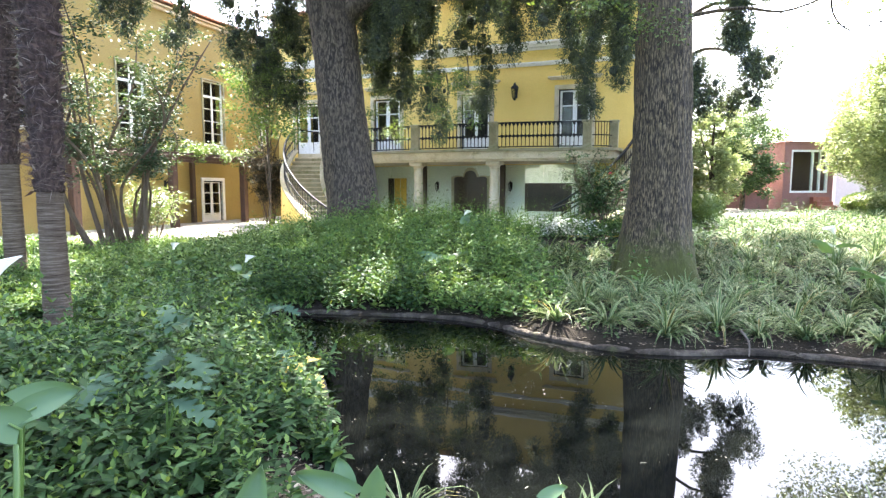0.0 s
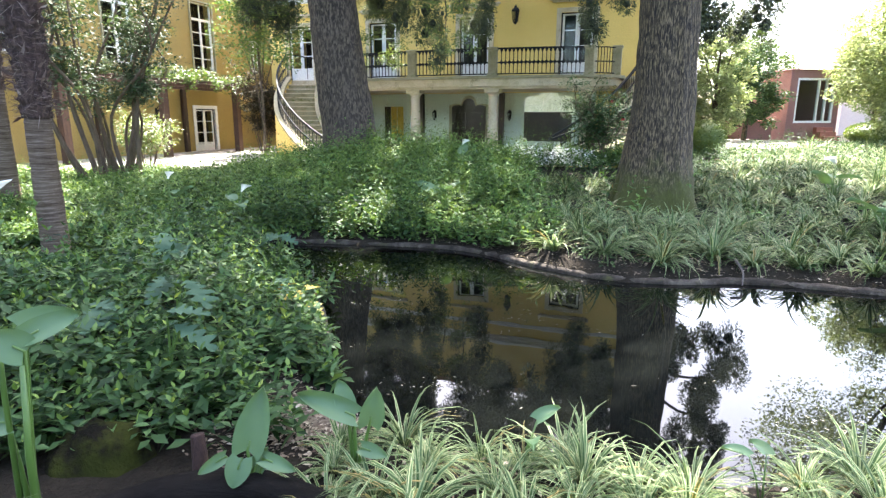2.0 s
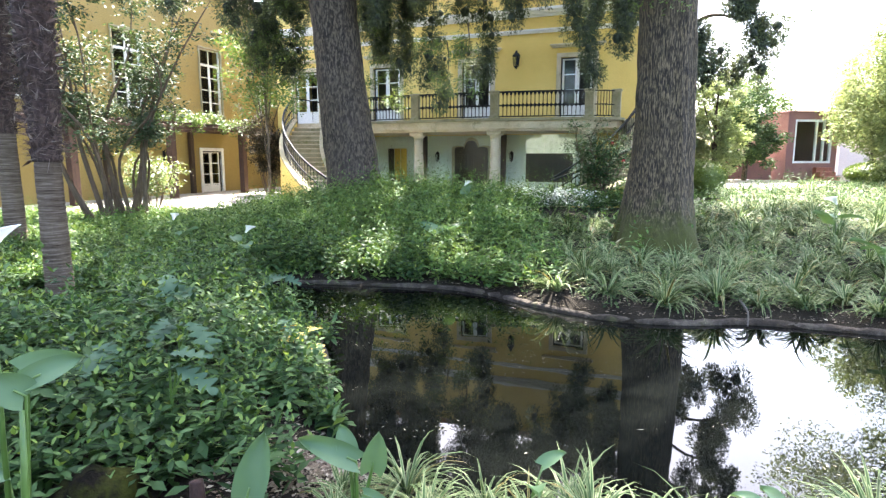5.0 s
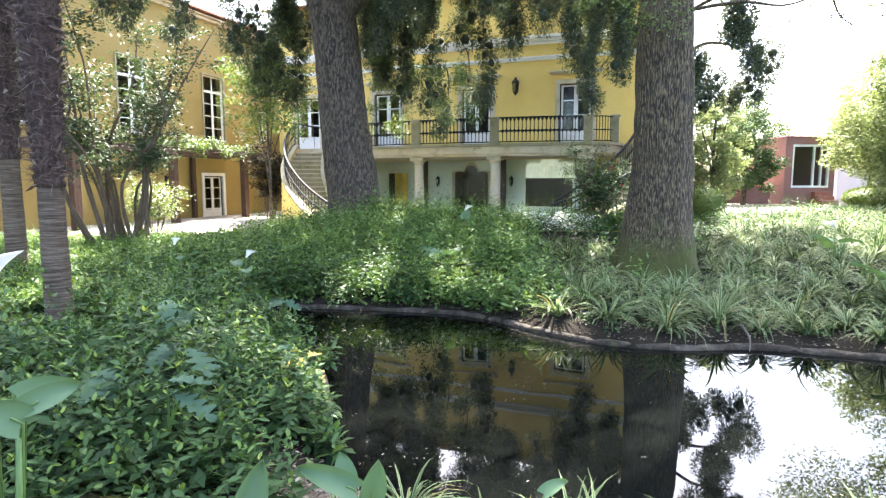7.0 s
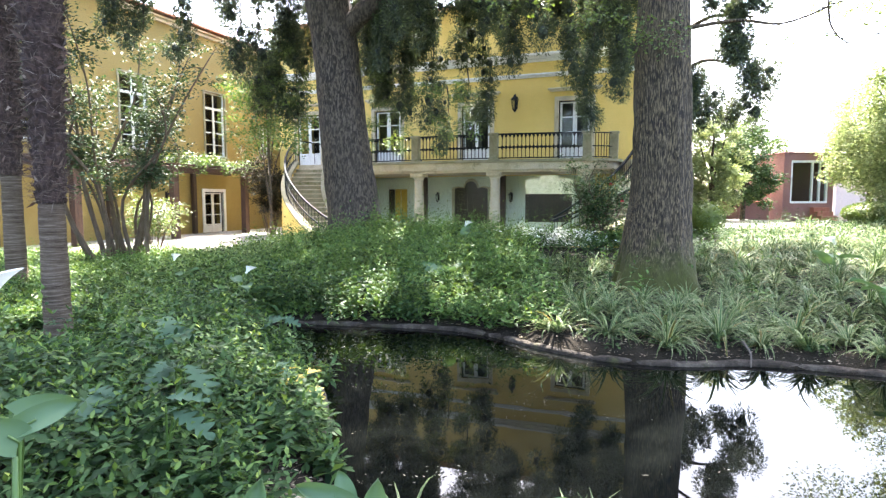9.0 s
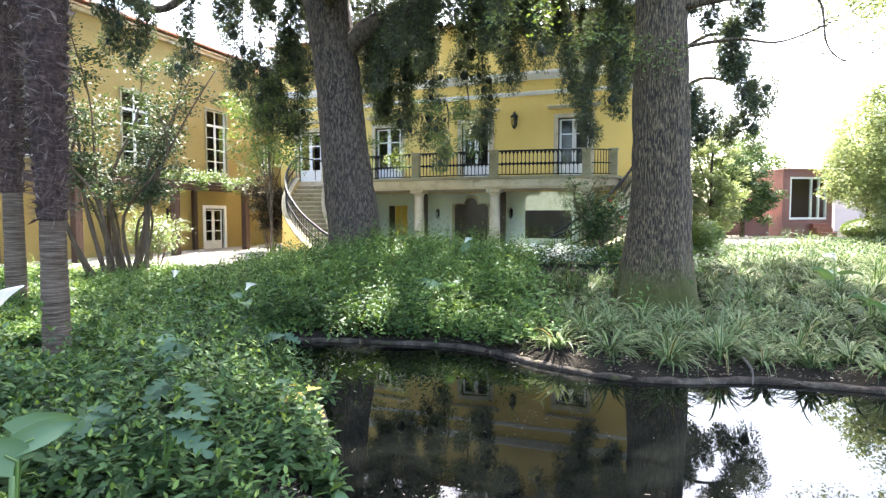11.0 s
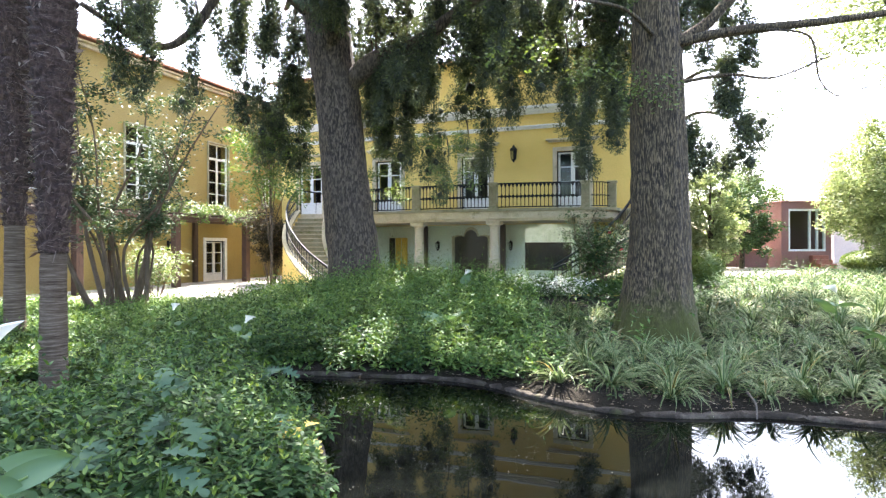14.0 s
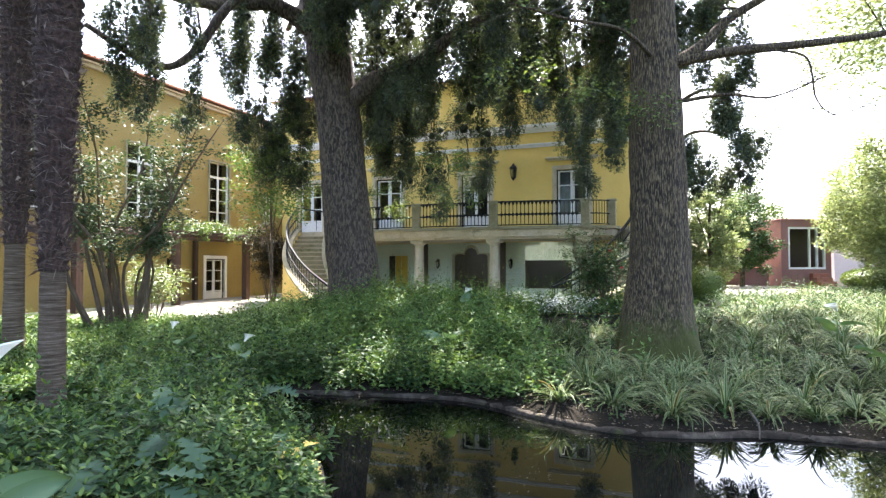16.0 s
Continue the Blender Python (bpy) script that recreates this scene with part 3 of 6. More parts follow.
def glazed_opening(kind, parent, m, w, h, rows, lintel=False, solid=0.42, transom=0.0, plain=False):
    """A stone surround with a white two-leaf door or window; each pane is a piece of its own."""
    win = part(kind, frame_shell(w, h, 0.08 if plain else 0.16, -0.06, 0.10, kind == "window"), STONE_MOSS if plain else STONE if lintel else WHITE, parent, at_pose=m)
    fr = Shell()
    fr.box(-w / 2, -w / 2 + 0.05, 0.06, 0.14, 0, h).box(w / 2 - 0.05, w / 2, 0.06, 0.14, 0, h).box(-w / 2 + 0.05, w / 2 - 0.05, 0.06, 0.14, h - 0.05, h)
    part("door_frame" if kind == "door" else "window_frame", fr, IRON if kind == "door" else WHITE, win)
    if lintel:
        part("lintel", Shell().box(-w / 2 - 0.42, w / 2 + 0.42, -0.16, 0.0, h + 0.42, h + 0.50, 0.02).box(-w / 2 - 0.34, w / 2 + 0.34, -0.10, 0.0, h + 0.36, h + 0.419, 0.01), STONE, win)
    inner = w / 2 - 0.05
    top = h - 0.05 - transom
    for sg in (-1, 1):
        x0, x1 = (0.004, inner) if sg > 0 else (-inner, -0.004)
        lf = Shell()
        st = 0.055 if plain else 0.075
        lf.box(x0, x0 + st, 0.08, 0.125, 0.01, top).box(x1 - st, x1, 0.08, 0.125, 0.01, top)
        zs = [0.01 + solid + (top - 0.01 - solid) * k / rows for k in range(rows + 1)]
        if solid > 0:
            lf.box(x0 + st, x1 - st, 0.09, 0.115, 0.01, solid)
        for k, z in enumerate(zs):
            lf.box(x0 + st, x1 - st, 0.082, 0.123, z - (0.0 if k == 0 else 0.05 if k == rows else 0.02), z + (0.06 if k == 0 else 0.0 if k == rows else 0.02))
        leaf = part("leaf", lf, WHITE, win)
        for k in range(rows):
            part("pane", Shell().box(x0 + st, x1 - st, 0.10, 0.106, zs[k] + 0.015, zs[k + 1] - 0.015), GLASS, win)
    if transom > 0:
        tr = Shell().box(-inner, inner, 0.08, 0.125, top, top + 0.06).box(-0.025, 0.025, 0.08, 0.125, top + 0.06, h - 0.05)
        part("transom", tr, WHITE, win)
        part("pane", Shell().box(-inner, inner, 0.10, 0.106, top + 0.06, h - 0.05), GLASS, win)
    return win


house = thing("house", HOUSE, "yellow two-storey manor house with white cornices and balcony", "house")
A0, A1, TOP = -13.6, 3.0, 9.4
UP_DOORS = [0.0, -4.0, -8.0, -12.0]
holes = [(a - 0.62, a + 0.62, DECK, DECK + 2.42) for a in UP_DOORS]
holes += [(-9.8, 0.8, 0.0, 2.6)]
part("wall", wall_shell(A0, A1, -0.2, TOP, 0.0, 0.45, holes), PLASTER, house)
part("wall", Shell().box(A0, A0 + 0.45, 0.45, 11, -0.2, TOP), PLASTER, house)
part("wall", Shell().box(A1 - 0.45, A1, 0.45, 11, -0.2, TOP), PLASTER, house)
part("wall", Shell().box(A0 + 0.45, A1 - 0.45, 10.55, 11, -0.2, TOP), PLASTER, house)
part("floor_slab", Shell().box(A0 + 0.45, A1 - 0.45, 0.45, 10.55, DECK - 0.35, DECK - 0.01), PALE_WALL, house)
# unseen partition and ceiling, added so that the door panes look dark
part("room_wall", Shell().box(A0 + 0.46, A1 - 0.46, 2.2, 2.3, DECK, TOP - 0.01), DARK_BACKING, house)
part("room_wall", Shell().box(A0 + 0.46, A1 - 0.46, 0.46, 2.19, 6.0, 6.1), DARK_BACKING, house)
rf = Shell().add([(A0 - 0.5, -0.5, TOP), (A1 + 0.5, -0.5, TOP), (A1 + 0.5, 11.5, TOP), (A0 - 0.5, 11.5, TOP), (A0 + 4, 5.5, TOP + 1.7), (A1 - 4, 5.5, TOP + 1.7)],
                 [(0, 1, 5, 4), (1, 2, 5), (2, 3, 4, 5), (3, 0, 4), (3, 2, 1, 0)])
part("roof", rf, TILE, house, "weathered red tile roof")
# string course, main cornice, attic plinth
for z0, z1, out in ((6.42, 6.50, 0.05), (6.50, 6.58, 0.09), (7.02, 7.12, 0.07), (7.12, 7.24, 0.14), (7.24, 7.34, 0.22)):
    part("cornice", Shell().box(A0 - 0.02, A1 + out, -out, -0.001, z0, z1, 0.012), WHITE, house)
for a in UP_DOORS:
    glazed_opening("door", house, pose(a, 0, DECK), 1.24, 2.42, 3, lintel=True, solid=0.62)
part("corner_strip", Shell().box(A1 - 0.02, A1 + 0.05, -0.05, 0.5, -0.2, 6.4, 0.01), STONE, house)

# ---- balcony ----
def bow(q):
    """How far the balcony's front stands out, q metres from its middle."""
    return 2.95 - 0.022 * q * q


def balcony_outline(grow=0.0, n=40):
    """Plan of the balcony: a shallow bow with rounded ends."""
    pts = [(MID - 5.75 - grow, 0.0)]
    for k in range(n + 1):
        q = -4.9 + 9.8 * k / n
        pts.append((MID + q, -bow(q) - grow))
    ends = [(5.35, 2.22), (5.62, 1.9), (5.75, 1.5)]
    left = [(MID - x - grow, -b - grow * 0.5) for x, b in reversed(ends)]
    right = [(MID + x + grow, -b - grow * 0.5) for x, b in ends]
    return pts[:1] + left + pts[1:] + right + [(MID + 5.75 + grow, 0.0)]


def slab(grow, z0, z1):
    p = balcony_outline(grow)
    n = len(p)
    s = Shell()
    s.add([(x, y, z0) for x, y in p] + [(x, y, z1) for x, y in p],
          [tuple(range(n - 1, -1, -1)), tuple(range(n, 2 * n))] + [(i, (i + 1) % n, n + (i + 1) % n, n + i) for i in range(n)])
    return s


balcony = thing("balcony", HOUSE, "bowed stone balcony with iron railing and mossy piers", "balcony")
part("deck", slab(0.02, DECK - 0.36, DECK - 0.10), STONE, balcony)
part("moulding", slab(-0.12, DECK - 0.44, DECK - 0.361), STONE, balcony)
part("deck_edge", slab(0.14, DECK - 0.099, DECK), STONE_MOSS, balcony)
PIERS = [-4.76, -1.52, 1.52, 4.76]
PIER = (Shell().box(-0.145, 0.145, -0.125, 0.125, 0.081, 0.86, 0.012).mesh("pier", STONE_MOSS), Shell().box(-0.17, 0.17, -0.15, 0.15, 0, 0.08, 0.01).mesh("base", STONE_MOSS),
        Shell().box(-0.18, 0.18, -0.16, 0.16, 0.861, 0.95, 0.015).mesh("cap", STONE_MOSS))
END_PIER = (Shell().box(-0.14, 0.14, -0.14, 0.14, 0, 0.9, 0.012).mesh("pier", STONE_MOSS), None, Shell().box(-0.17, 0.17, -0.17, 0.17, 0.901, 0.97, 0.015).mesh("cap", STONE_MOSS))
for shapes, x, y in [(PIER, MID + q, -bow(q) + 0.12) for q in PIERS] + [(END_PIER, MID + sg * 5.62, -1.72) for sg in (-1, 1)]:
    pier = part("pier", shapes[0], None, balcony, at_pose=pose(x, y, DECK))
    if shapes[1]:
        part("base", shapes[1], None, pier)
    part("cap", shapes[2], None, pier)
# railings: each bay has rails, a band of ornament and single bars
bar_mesh = Shell().box(-0.012, 0.012, -0.012, 0.012, 0.07, 0.90).mesh("bar", IRON)
knop_mesh = Shell().lathe([(0.014, 0.37), (0.056, 0.42), (0.056, 0.46), (0.014, 0.51)], 8).mesh("ornament", IRON)
drop_mesh = Shell().lathe([(0.012, 0.77), (0.05, 0.85), (0.055, 0.876)], 8).mesh("ornament", IRON)


def rail_between(q0, q1, parent):
    n = 24
    path = [(MID + q0 + (q1 - q0) * k / n, -bow(q0 + (q1 - q0) * k / n) + 0.12) for k in range(n + 1)]
    for z, h, t in ((0.905, 0.028, 0.028), (0.06, 0.02, 0.02), (0.44, 0.026, 0.014)):
        s = Shell()
        for k, (x, y) in enumerate(path):
            s.v += [(x, y - t, DECK + z - h), (x, y + t, DECK + z - h), (x, y + t, DECK + z + h), (x, y - t, DECK + z + h)]
        for k in range(n):
            s.f += [(4 * k + i, 4 * k + (i + 1) % 4, 4 * k + 4 + (i + 1) % 4, 4 * k + 4 + i) for i in range(4)]
        part("rail", s, IRON, parent)
    m = max(2, int(abs(q1 - q0) / 0.135))
    for k in range(1, m):
        q = q0 + (q1 - q0) * k / m
        part("bar", bar_mesh, None, parent, at_pose=pose(MID + q, -bow(q) + 0.12, DECK))
        part("ornament", knop_mesh, None, parent, at_pose=pose(MID + q, -bow(q) + 0.12, DECK))
        part("ornament", drop_mesh, None, parent, at_pose=pose(MID + q, -bow(q) + 0.12, DECK))


railing = thing("balcony_railing", HOUSE, "black wrought-iron balcony railing between stone piers", "railing")
for q0, q1 in ((-4.6, -1.68), (-1.36, 1.36), (1.68, 4.6)):
    rail_between(q0, q1, railing)
for sg in (-1, 1):
    c = [(MID + sg * 4.93, -bow(4.93) + 0.13), (MID + sg * 5.3, -2.15), (MID + sg * 5.55, -1.85)]
    for z in (0.90, 0.44, 0.06):
        part("rail", Shell().tube([(x, y, DECK + z) for x, y in c], [0.02] * 3, 6), IRON, railing)
    for k in range(1, 7):
        t = k / 7
        a, b = (c[0], c[1]) if t < 0.55 else (c[1], c[2])
        u = t / 0.55 if t < 0.55 else (t - 0.55) / 0.45
        part("bar", bar_mesh, None, railing, at_pose=pose(a[0] + (b[0] - a[0]) * u, a[1] + (b[1] - a[1]) * u, DECK))
# stone columns under the balcony
for k, q in enumerate((-4.7, -1.5, 1.5, 4.7)):
    col = thing("column", HOUSE @ pose(MID + q, -bow(q) + 0.35, 0), "pale limestone column carrying the balcony", "column", "columns under the balcony")
    part("shaft", Shell().lathe([(0.215, 0.22), (0.20, 0.3), (0.19, 1.2), (0.165, 2.3), (0.17, 2.32)], 24), STONE, col, smooth=True)
    part("base", Shell().box(-0.27, 0.27, -0.27, 0.27, -0.1, 0.12, 0.01).lathe([(0.25, 0.121), (0.26, 0.15), (0.25, 0.19), (0.21, 0.22)], 24), STONE, col)
    part("capital", Shell().lathe([(0.17, 2.321), (0.19, 2.34), (0.17, 2.37), (0.19, 2.42), (0.25, 2.48)], 24).box(-0.27, 0.27, -0.27, 0.27, 2.481, 2.60, 0.01), STONE, col)

# ---- recess under the balcony ----
part("recess_wall", wall_shell(-9.8, 0.8, 0, DECK - 0.36, 0.55, 0.75, [(-5.0, -3.7, 0.1, 1.9), (-1.85, -0.25, 0.8, 2.2)]), PALE_WALL, house, "pale grey-green wall behind the columns")
part("recess_floor", Shell().box(-9.8, 0.8, -3.2, 0.55, -0.12, 0.03), STONE, house)
for a in (-6.3, -2.85, -9.5, 0.5):
    part("post", Shell().box(a - 0.10, a + 0.10, -0.02, 0.16, 0.03, 2.6, 0.008), DARK_WOOD, house, "dark wooden post")
for a0, a1 in ((-9.4, -6.4), (-6.2, -2.95), (-2.75, 0.4)):
    n = 2
    for k in range(n):
        w = (a1 - a0) / n
        part("pane", Shell().box(a0 + w * k + 0.01, a0 + w * (k + 1) - 0.01, 0.05, 0.058, 0.05, 2.59), WIDE_GLASS, house)


def scallop(w, h, bump_h, n=40):
    """Outline of a door leaf whose head has a raised round middle and lower round shoulders."""
    pts = [(-w / 2, 0.0), (w / 2, 0.0)]
    for k in range(n + 1):
        x = w / 2 - w * k / n
        q = abs(x) / (w / 2)
        z = h + (bump_h * math.sqrt(max(0, 1 - (q / 0.36) ** 2)) + 0.1 if q < 0.36 else 0.1 * math.sqrt(max(0, 1 - ((q - 0.68) / 0.33) ** 2)))
        pts.append((x, z))
    return pts


def plate(outline_pts, b0, b1):
    n = len(outline_pts)
    s = Shell()
    s.add([(x, b0, z) for x, z in outline_pts] + [(x, b1, z) for x, z in outline_pts],
          [tuple(range(n)), tuple(range(2 * n - 1, n - 1, -1))] + [((i + 1) % n, i, n + i, n + (i + 1) % n) for i in range(n)])
    return s


arch_door = thing("arched_door", HOUSE @ pose(-4.35, 0.43, 0.03), "dark wooden door with a scalloped head, closed", "door")
part("leaf", plate(scallop(1.45, 2.0, 0.26), 0.0, 0.06), DARK_WOOD, arch_door)
for x in (-0.36, 0.36):
    for z in (0.25, 1.1):
        part("panel", Shell().box(x - 0.24, x + 0.24, -0.02, -0.001, z, z + 0.7, 0.012), DARK_WOOD, arch_door)
part("architrave", plate(scallop(1.75, 2.05, 0.34), 0.061, 0.115), STONE, arch_door)
arch_win = thing("scalloped_window", HOUSE @ pose(-1.05, 0.47, 0.7), "window with a scalloped head and a faintly glowing panel", "window")
part("blind", plate([(x, z) for x, z in scallop(1.9, 1.65, 0.3)], 0.0, 0.04), GLOW_PANEL, arch_win, "pale panel with a faint made-up glow")
part("lower_panel", Shell().box(-0.95, 0.95, -0.05, -0.002, 0.0, 1.15, 0.01), DARK_WOOD, arch_win, "dark lower panel")
bench = thing("folding_screen", HOUSE @ pose(-7.7, 0.35, 0.03), "yellow wooden folding screen behind the glass", "screen")
for k in range(3):
    part("panel", Shell().box(-0.45 + 0.3 * k, -0.17 + 0.3 * k, 0.0, 0.03, 0.05, 2.05, 0.008), DARK_WOOD if k == 0 else ORANGE, bench)


def wall_lantern(m, label, size=1.0):
    ln = thing("wall_lantern", m, label, "lantern", "wall lanterns")
    k = size
    part("bracket", Shell().box(-0.05 * k, 0.05 * k, -0.03 * k, 0.0, -0.2 * k, 0.2 * k, 0.006).tube([(0, -0.02 * k, 0.15 * k), (0, -0.12 * k, 0.26 * k), (0, -0.2 * k, 0.24 * k)], [0.012 * k] * 3, 6), IRON, ln)
    cage = Shell()
    for i in range(6):
        a = math.pi / 3 * i
        cage.tube([(0.075 * k * math.cos(a), -0.2 * k + 0.075 * k * math.sin(a), -0.22 * k), (0.11 * k * math.cos(a), -0.2 * k + 0.11 * k * math.sin(a), 0.08 * k)], [0.009 * k] * 2, 5)
    part("cage", cage, IRON, ln)
    part("glass", Shell().lathe([(0.066 * k, -0.21 * k), (0.10 * k, 0.075 * k)], 6, 0, -0.2 * k), GLASS, ln)
    part("cap", Shell().lathe([(0.13 * k, 0.081 * k), (0.10 * k, 0.13 * k), (0.05 * k, 0.17 * k), (0.03 * k, 0.23 * k)], 12, 0, -0.2 * k), IRON, ln)
    part("finial", Shell().lathe([(0.075 * k, -0.222 * k), (0.05 * k, -0.26 * k), (0.015 * k, -0.31 * k)], 12, 0, -0.2 * k), IRON, ln)
    return ln


wall_lantern(HOUSE @ pose(-2.32, 0.0, 5.48), "black iron wall lantern between the balcony doors", 1.25)
for a in (-6.0, -2.75):
    wall_lantern(HOUSE @ pose(a + 0.15, 0.55, 1.75), "small dark wall lamp behind the columns", 0.8)

# ---- horseshoe stairs at both ends of the balcony ----
STEPS = 17


def bez(p0, p1, p2, t):
    return tuple((1 - t) ** 2 * a + 2 * t * (1 - t) * b + t * t * c for a, b, c in zip(p0, p1, p2))


def stair(sg):
    st = thing("curved_staircase", HOUSE, "curved stone staircase with yellow outer wall and iron railing", "staircase", "stairs to the balcony")
    out_by = 0.8 if sg > 0 else -0.25
    X = lambda q: MID + sg * (q + out_by * min(1.0, max(0.0, (q - 3.0) / 2.6)))
    end = 3.9 if sg > 0 else 3.3
    out = [(7.15, -2.7), (7.05, -5.1), (end, -6.3)]
    inn = [(5.75, -2.4), (5.6, -4.0), (end - 0.2, -4.75)]
    O = [bez(*out, k / STEPS) for k in range(STEPS + 1)]
    I = [bez(*inn, k / STEPS) for k in range(STEPS + 1)]
    rise = DECK / (STEPS + 1)
    part("landing", Shell().add([(X(5.6) - sg * out_by, 0, 0), (X(7.15), 0, 0), (X(7.15), -2.7, 0), (X(5.75), -2.4, 0)] +
                                [(X(5.6) - sg * out_by, 0, DECK - 0.005), (X(7.15), 0, DECK - 0.005), (X(7.15), -2.7, DECK - 0.005), (X(5.75), -2.4, DECK - 0.005)],
                                [(0, 1, 2, 3), (4, 5, 6, 7), (0, 1, 5, 4), (1, 2, 6, 5), (2, 3, 7, 6), (3, 0, 4, 7)]), STONE, st)
    for k in range(STEPS):
        z = DECK - rise * (k + 1)
        c = [O[k], O[k + 1], I[k + 1], I[k]]
        s = Shell()
        s.add([(X(a), b, 0) for a, b in c] + [(X(a), b, z - 0.04) for a, b in c], [(0, 1, 2, 3), (4, 5, 6, 7), (0, 1, 5, 4), (1, 2, 6, 5), (2, 3, 7, 6), (3, 0, 4, 7)])
        # the darker stone paints in the shade of the risers below each tread
        step = part("step", s, STONE_MOSS, st)
        e = 0.05
        n0 = Vector((c[1][0] - c[0][0], c[1][1] - c[0][1])).normalized() * e
        n1 = Vector((c[2][0] - c[3][0], c[2][1] - c[3][1])).normalized() * e
        lip = [c[0], (c[1][0] + n0.x, c[1][1] + n0.y), (c[2][0] + n1.x, c[2][1] + n1.y), c[3]]
        tr = Shell().add([(X(a), b, z - 0.039) for a, b in lip] + [(X(a), b, z) for a, b in lip], [(0, 1, 2, 3), (4, 5, 6, 7), (0, 1, 5, 4), (1, 2, 6, 5), (2, 3, 7, 6), (3, 0, 4, 7)])
        part("tread", tr, STONE, step)

    def strip(line, h0, h1, t, mat, name):
        s = Shell()
        m = 48
        for k in range(m + 1):
            u = k / m
            a, b = bez(*line, u)
            z = DECK - DECK * u
            a2, b2 = bez(*line, min(1, u + 0.01))
            a1, b1 = bez(*line, max(0, u - 0.01))
            n = Vector((-(b2 - b1), a2 - a1, 0)).normalized() * t
            lo = h0 if h0 is not None else -z - 0.1
            s.v += [(X(a - n.x), b - n.y, z + lo), (X(a + n.x), b + n.y, z + lo), (X(a + n.x), b + n.y, z + h1), (X(a - n.x), b - n.y, z + h1)]
        for k in range(m):
            s.f += [(4 * k + i, 4 * k + (i + 1) % 4, 4 * k + 4 + (i + 1) % 4, 4 * k + 4 + i) for i in range(4)]
        s.f += [(0, 1, 2, 3), (4 * m, 4 * m + 1, 4 * m + 2, 4 * m + 3)]
        return part(name, s, mat, st)
    for line in (out, inn):
        strip(line, None, 0.06, 0.13, PLASTER, "side_wall")
        # darker stone here tones down the sunlight on the coping
        strip(line, 0.061, 0.15, 0.16, STONE_MOSS, "coping")
        strip(line, 0.95, 1.02, 0.03, IRON, "handrail")
        strip(line, 0.55, 0.60, 0.016, IRON, "rail")
        strip(line, 0.24, 0.26, 0.012, IRON, "rail")
        for k in range(34):
            u = (k + 0.5) / 34
            a, b = bez(*line, u)
            part("baluster", stair_bar, None, st, at_pose=pose(X(a), b, DECK - DECK * u))
    for q, b in ((7.15, -2.7), (7.15, -1.3), (7.15, -0.1)):
        part("baluster", stair_bar, None, st, at_pose=pose(X(q), b, DECK))
    part("handrail", Shell().box(min(X(7.12), X(7.18)), max(X(7.12), X(7.18)), -2.7, 0, DECK + 0.98, DECK + 1.02), IRON, st)
    return st


stair_bar = Shell().box(-0.009, 0.009, -0.009, 0.009, 0.14, 0.98).mesh("baluster", IRON)
for sg in (-1, 1):
    stair(sg)

# ---- the long wing, at right angles ----
WING = pose(-11.5, 29.0, 0, 0, 0, 70)           # along the wing towards the corner, into the wing, up


wing = thing("house_wing", WING, "yellow side wing with tall windows and tiled eaves", "house")
W0, W1, WTOP = -26.0, 6.0, 9.55
wh = [(-0.5, 0.8, 0.0, 2.0), (-0.3, 1.1, 3.75, 6.85), (-5.1, -3.7, 3.75, 6.85), (-10.0, -8.5, 3.75, 6.85), (-14.5, -13.0, 3.75, 6.85), (3.85, 4.7, 4.0, 5.6)]
# walls take the darkened plaster in place of real shade
part("wall", wall_shell(W0, W1, -0.2, WTOP, 0.0, 0.45, wh), PLASTER_SHADED, wing)
part("wall", Shell().box(W0, W1, 8.0, 8.45, -0.2, WTOP), PLASTER_SHADED, wing)
part("wall", Shell().box(W0, W0 + 0.45, 0.45, 8.0, -0.2, WTOP), PLASTER_SHADED, wing)
part("wall", Shell().box(W1 - 0.45, W1, 0.45, 8.0, -0.2, WTOP), PLASTER_SHADED, wing)
part("roof", Shell().add([(W0 - 0.4, -0.42, WTOP + 0.16), (W1 + 0.4, -0.42, WTOP + 0.16), (W1 + 0.4, 8.9, WTOP + 0.16), (W0 - 0.4, 8.9, WTOP + 0.16), (W0 + 3.5, 4.2, WTOP + 1.7), (W1 - 3.5, 4.2, WTOP + 1.7)],
                         [(0, 1, 5, 4), (1, 2, 5), (2, 3, 4, 5), (3, 0, 4), (3, 2, 1, 0)]), TILE, wing)
# the same added dark backing behind the wing's windows
part("room_wall", Shell().box(W0 + 0.46, W1 - 0.46, 1.8, 1.9, -0.1, WTOP), DARK_BACKING, wing)
part("room_wall", Shell().box(W0 + 0.46, W1 - 0.46, 0.46, 1.79, 3.3, 3.4), DARK_BACKING, wing)
part("eave_board", Shell().box(W0 - 0.3, W1 + 0.3, -0.30, 0.0, WTOP - 0.02, WTOP + 0.06, 0.01).box(W0 - 0.2, W1 + 0.2, -0.16, 0.0, WTOP - 0.16, WTOP - 0.021, 0.02), STONE, wing)
tile_mesh = Shell()
arc = [(0.10 * math.cos(math.pi * k / 6), 0.10 * math.sin(math.pi * k / 6)) for k in range(7)]
for b, sc in ((-0.5, 1.0), (0.2, 0.85)):
    tile_mesh.v += [(x * sc, b, 0.02 + z * sc + (0.0 if b < 0 else 0.2)) for x, z in arc]
tile_mesh.f += [(k, k + 1, 8 + k, 7 + k) for k in range(6)] + [(6, 5, 4, 3, 2, 1, 0)]
tile_mesh = tile_mesh.mesh("eave_tile", TILE)
for k in range(108):
    part("eave_tile", tile_mesh, None, wing, at_pose=pose(-20.0 + 0.24 * k, 0, WTOP + 0.10))
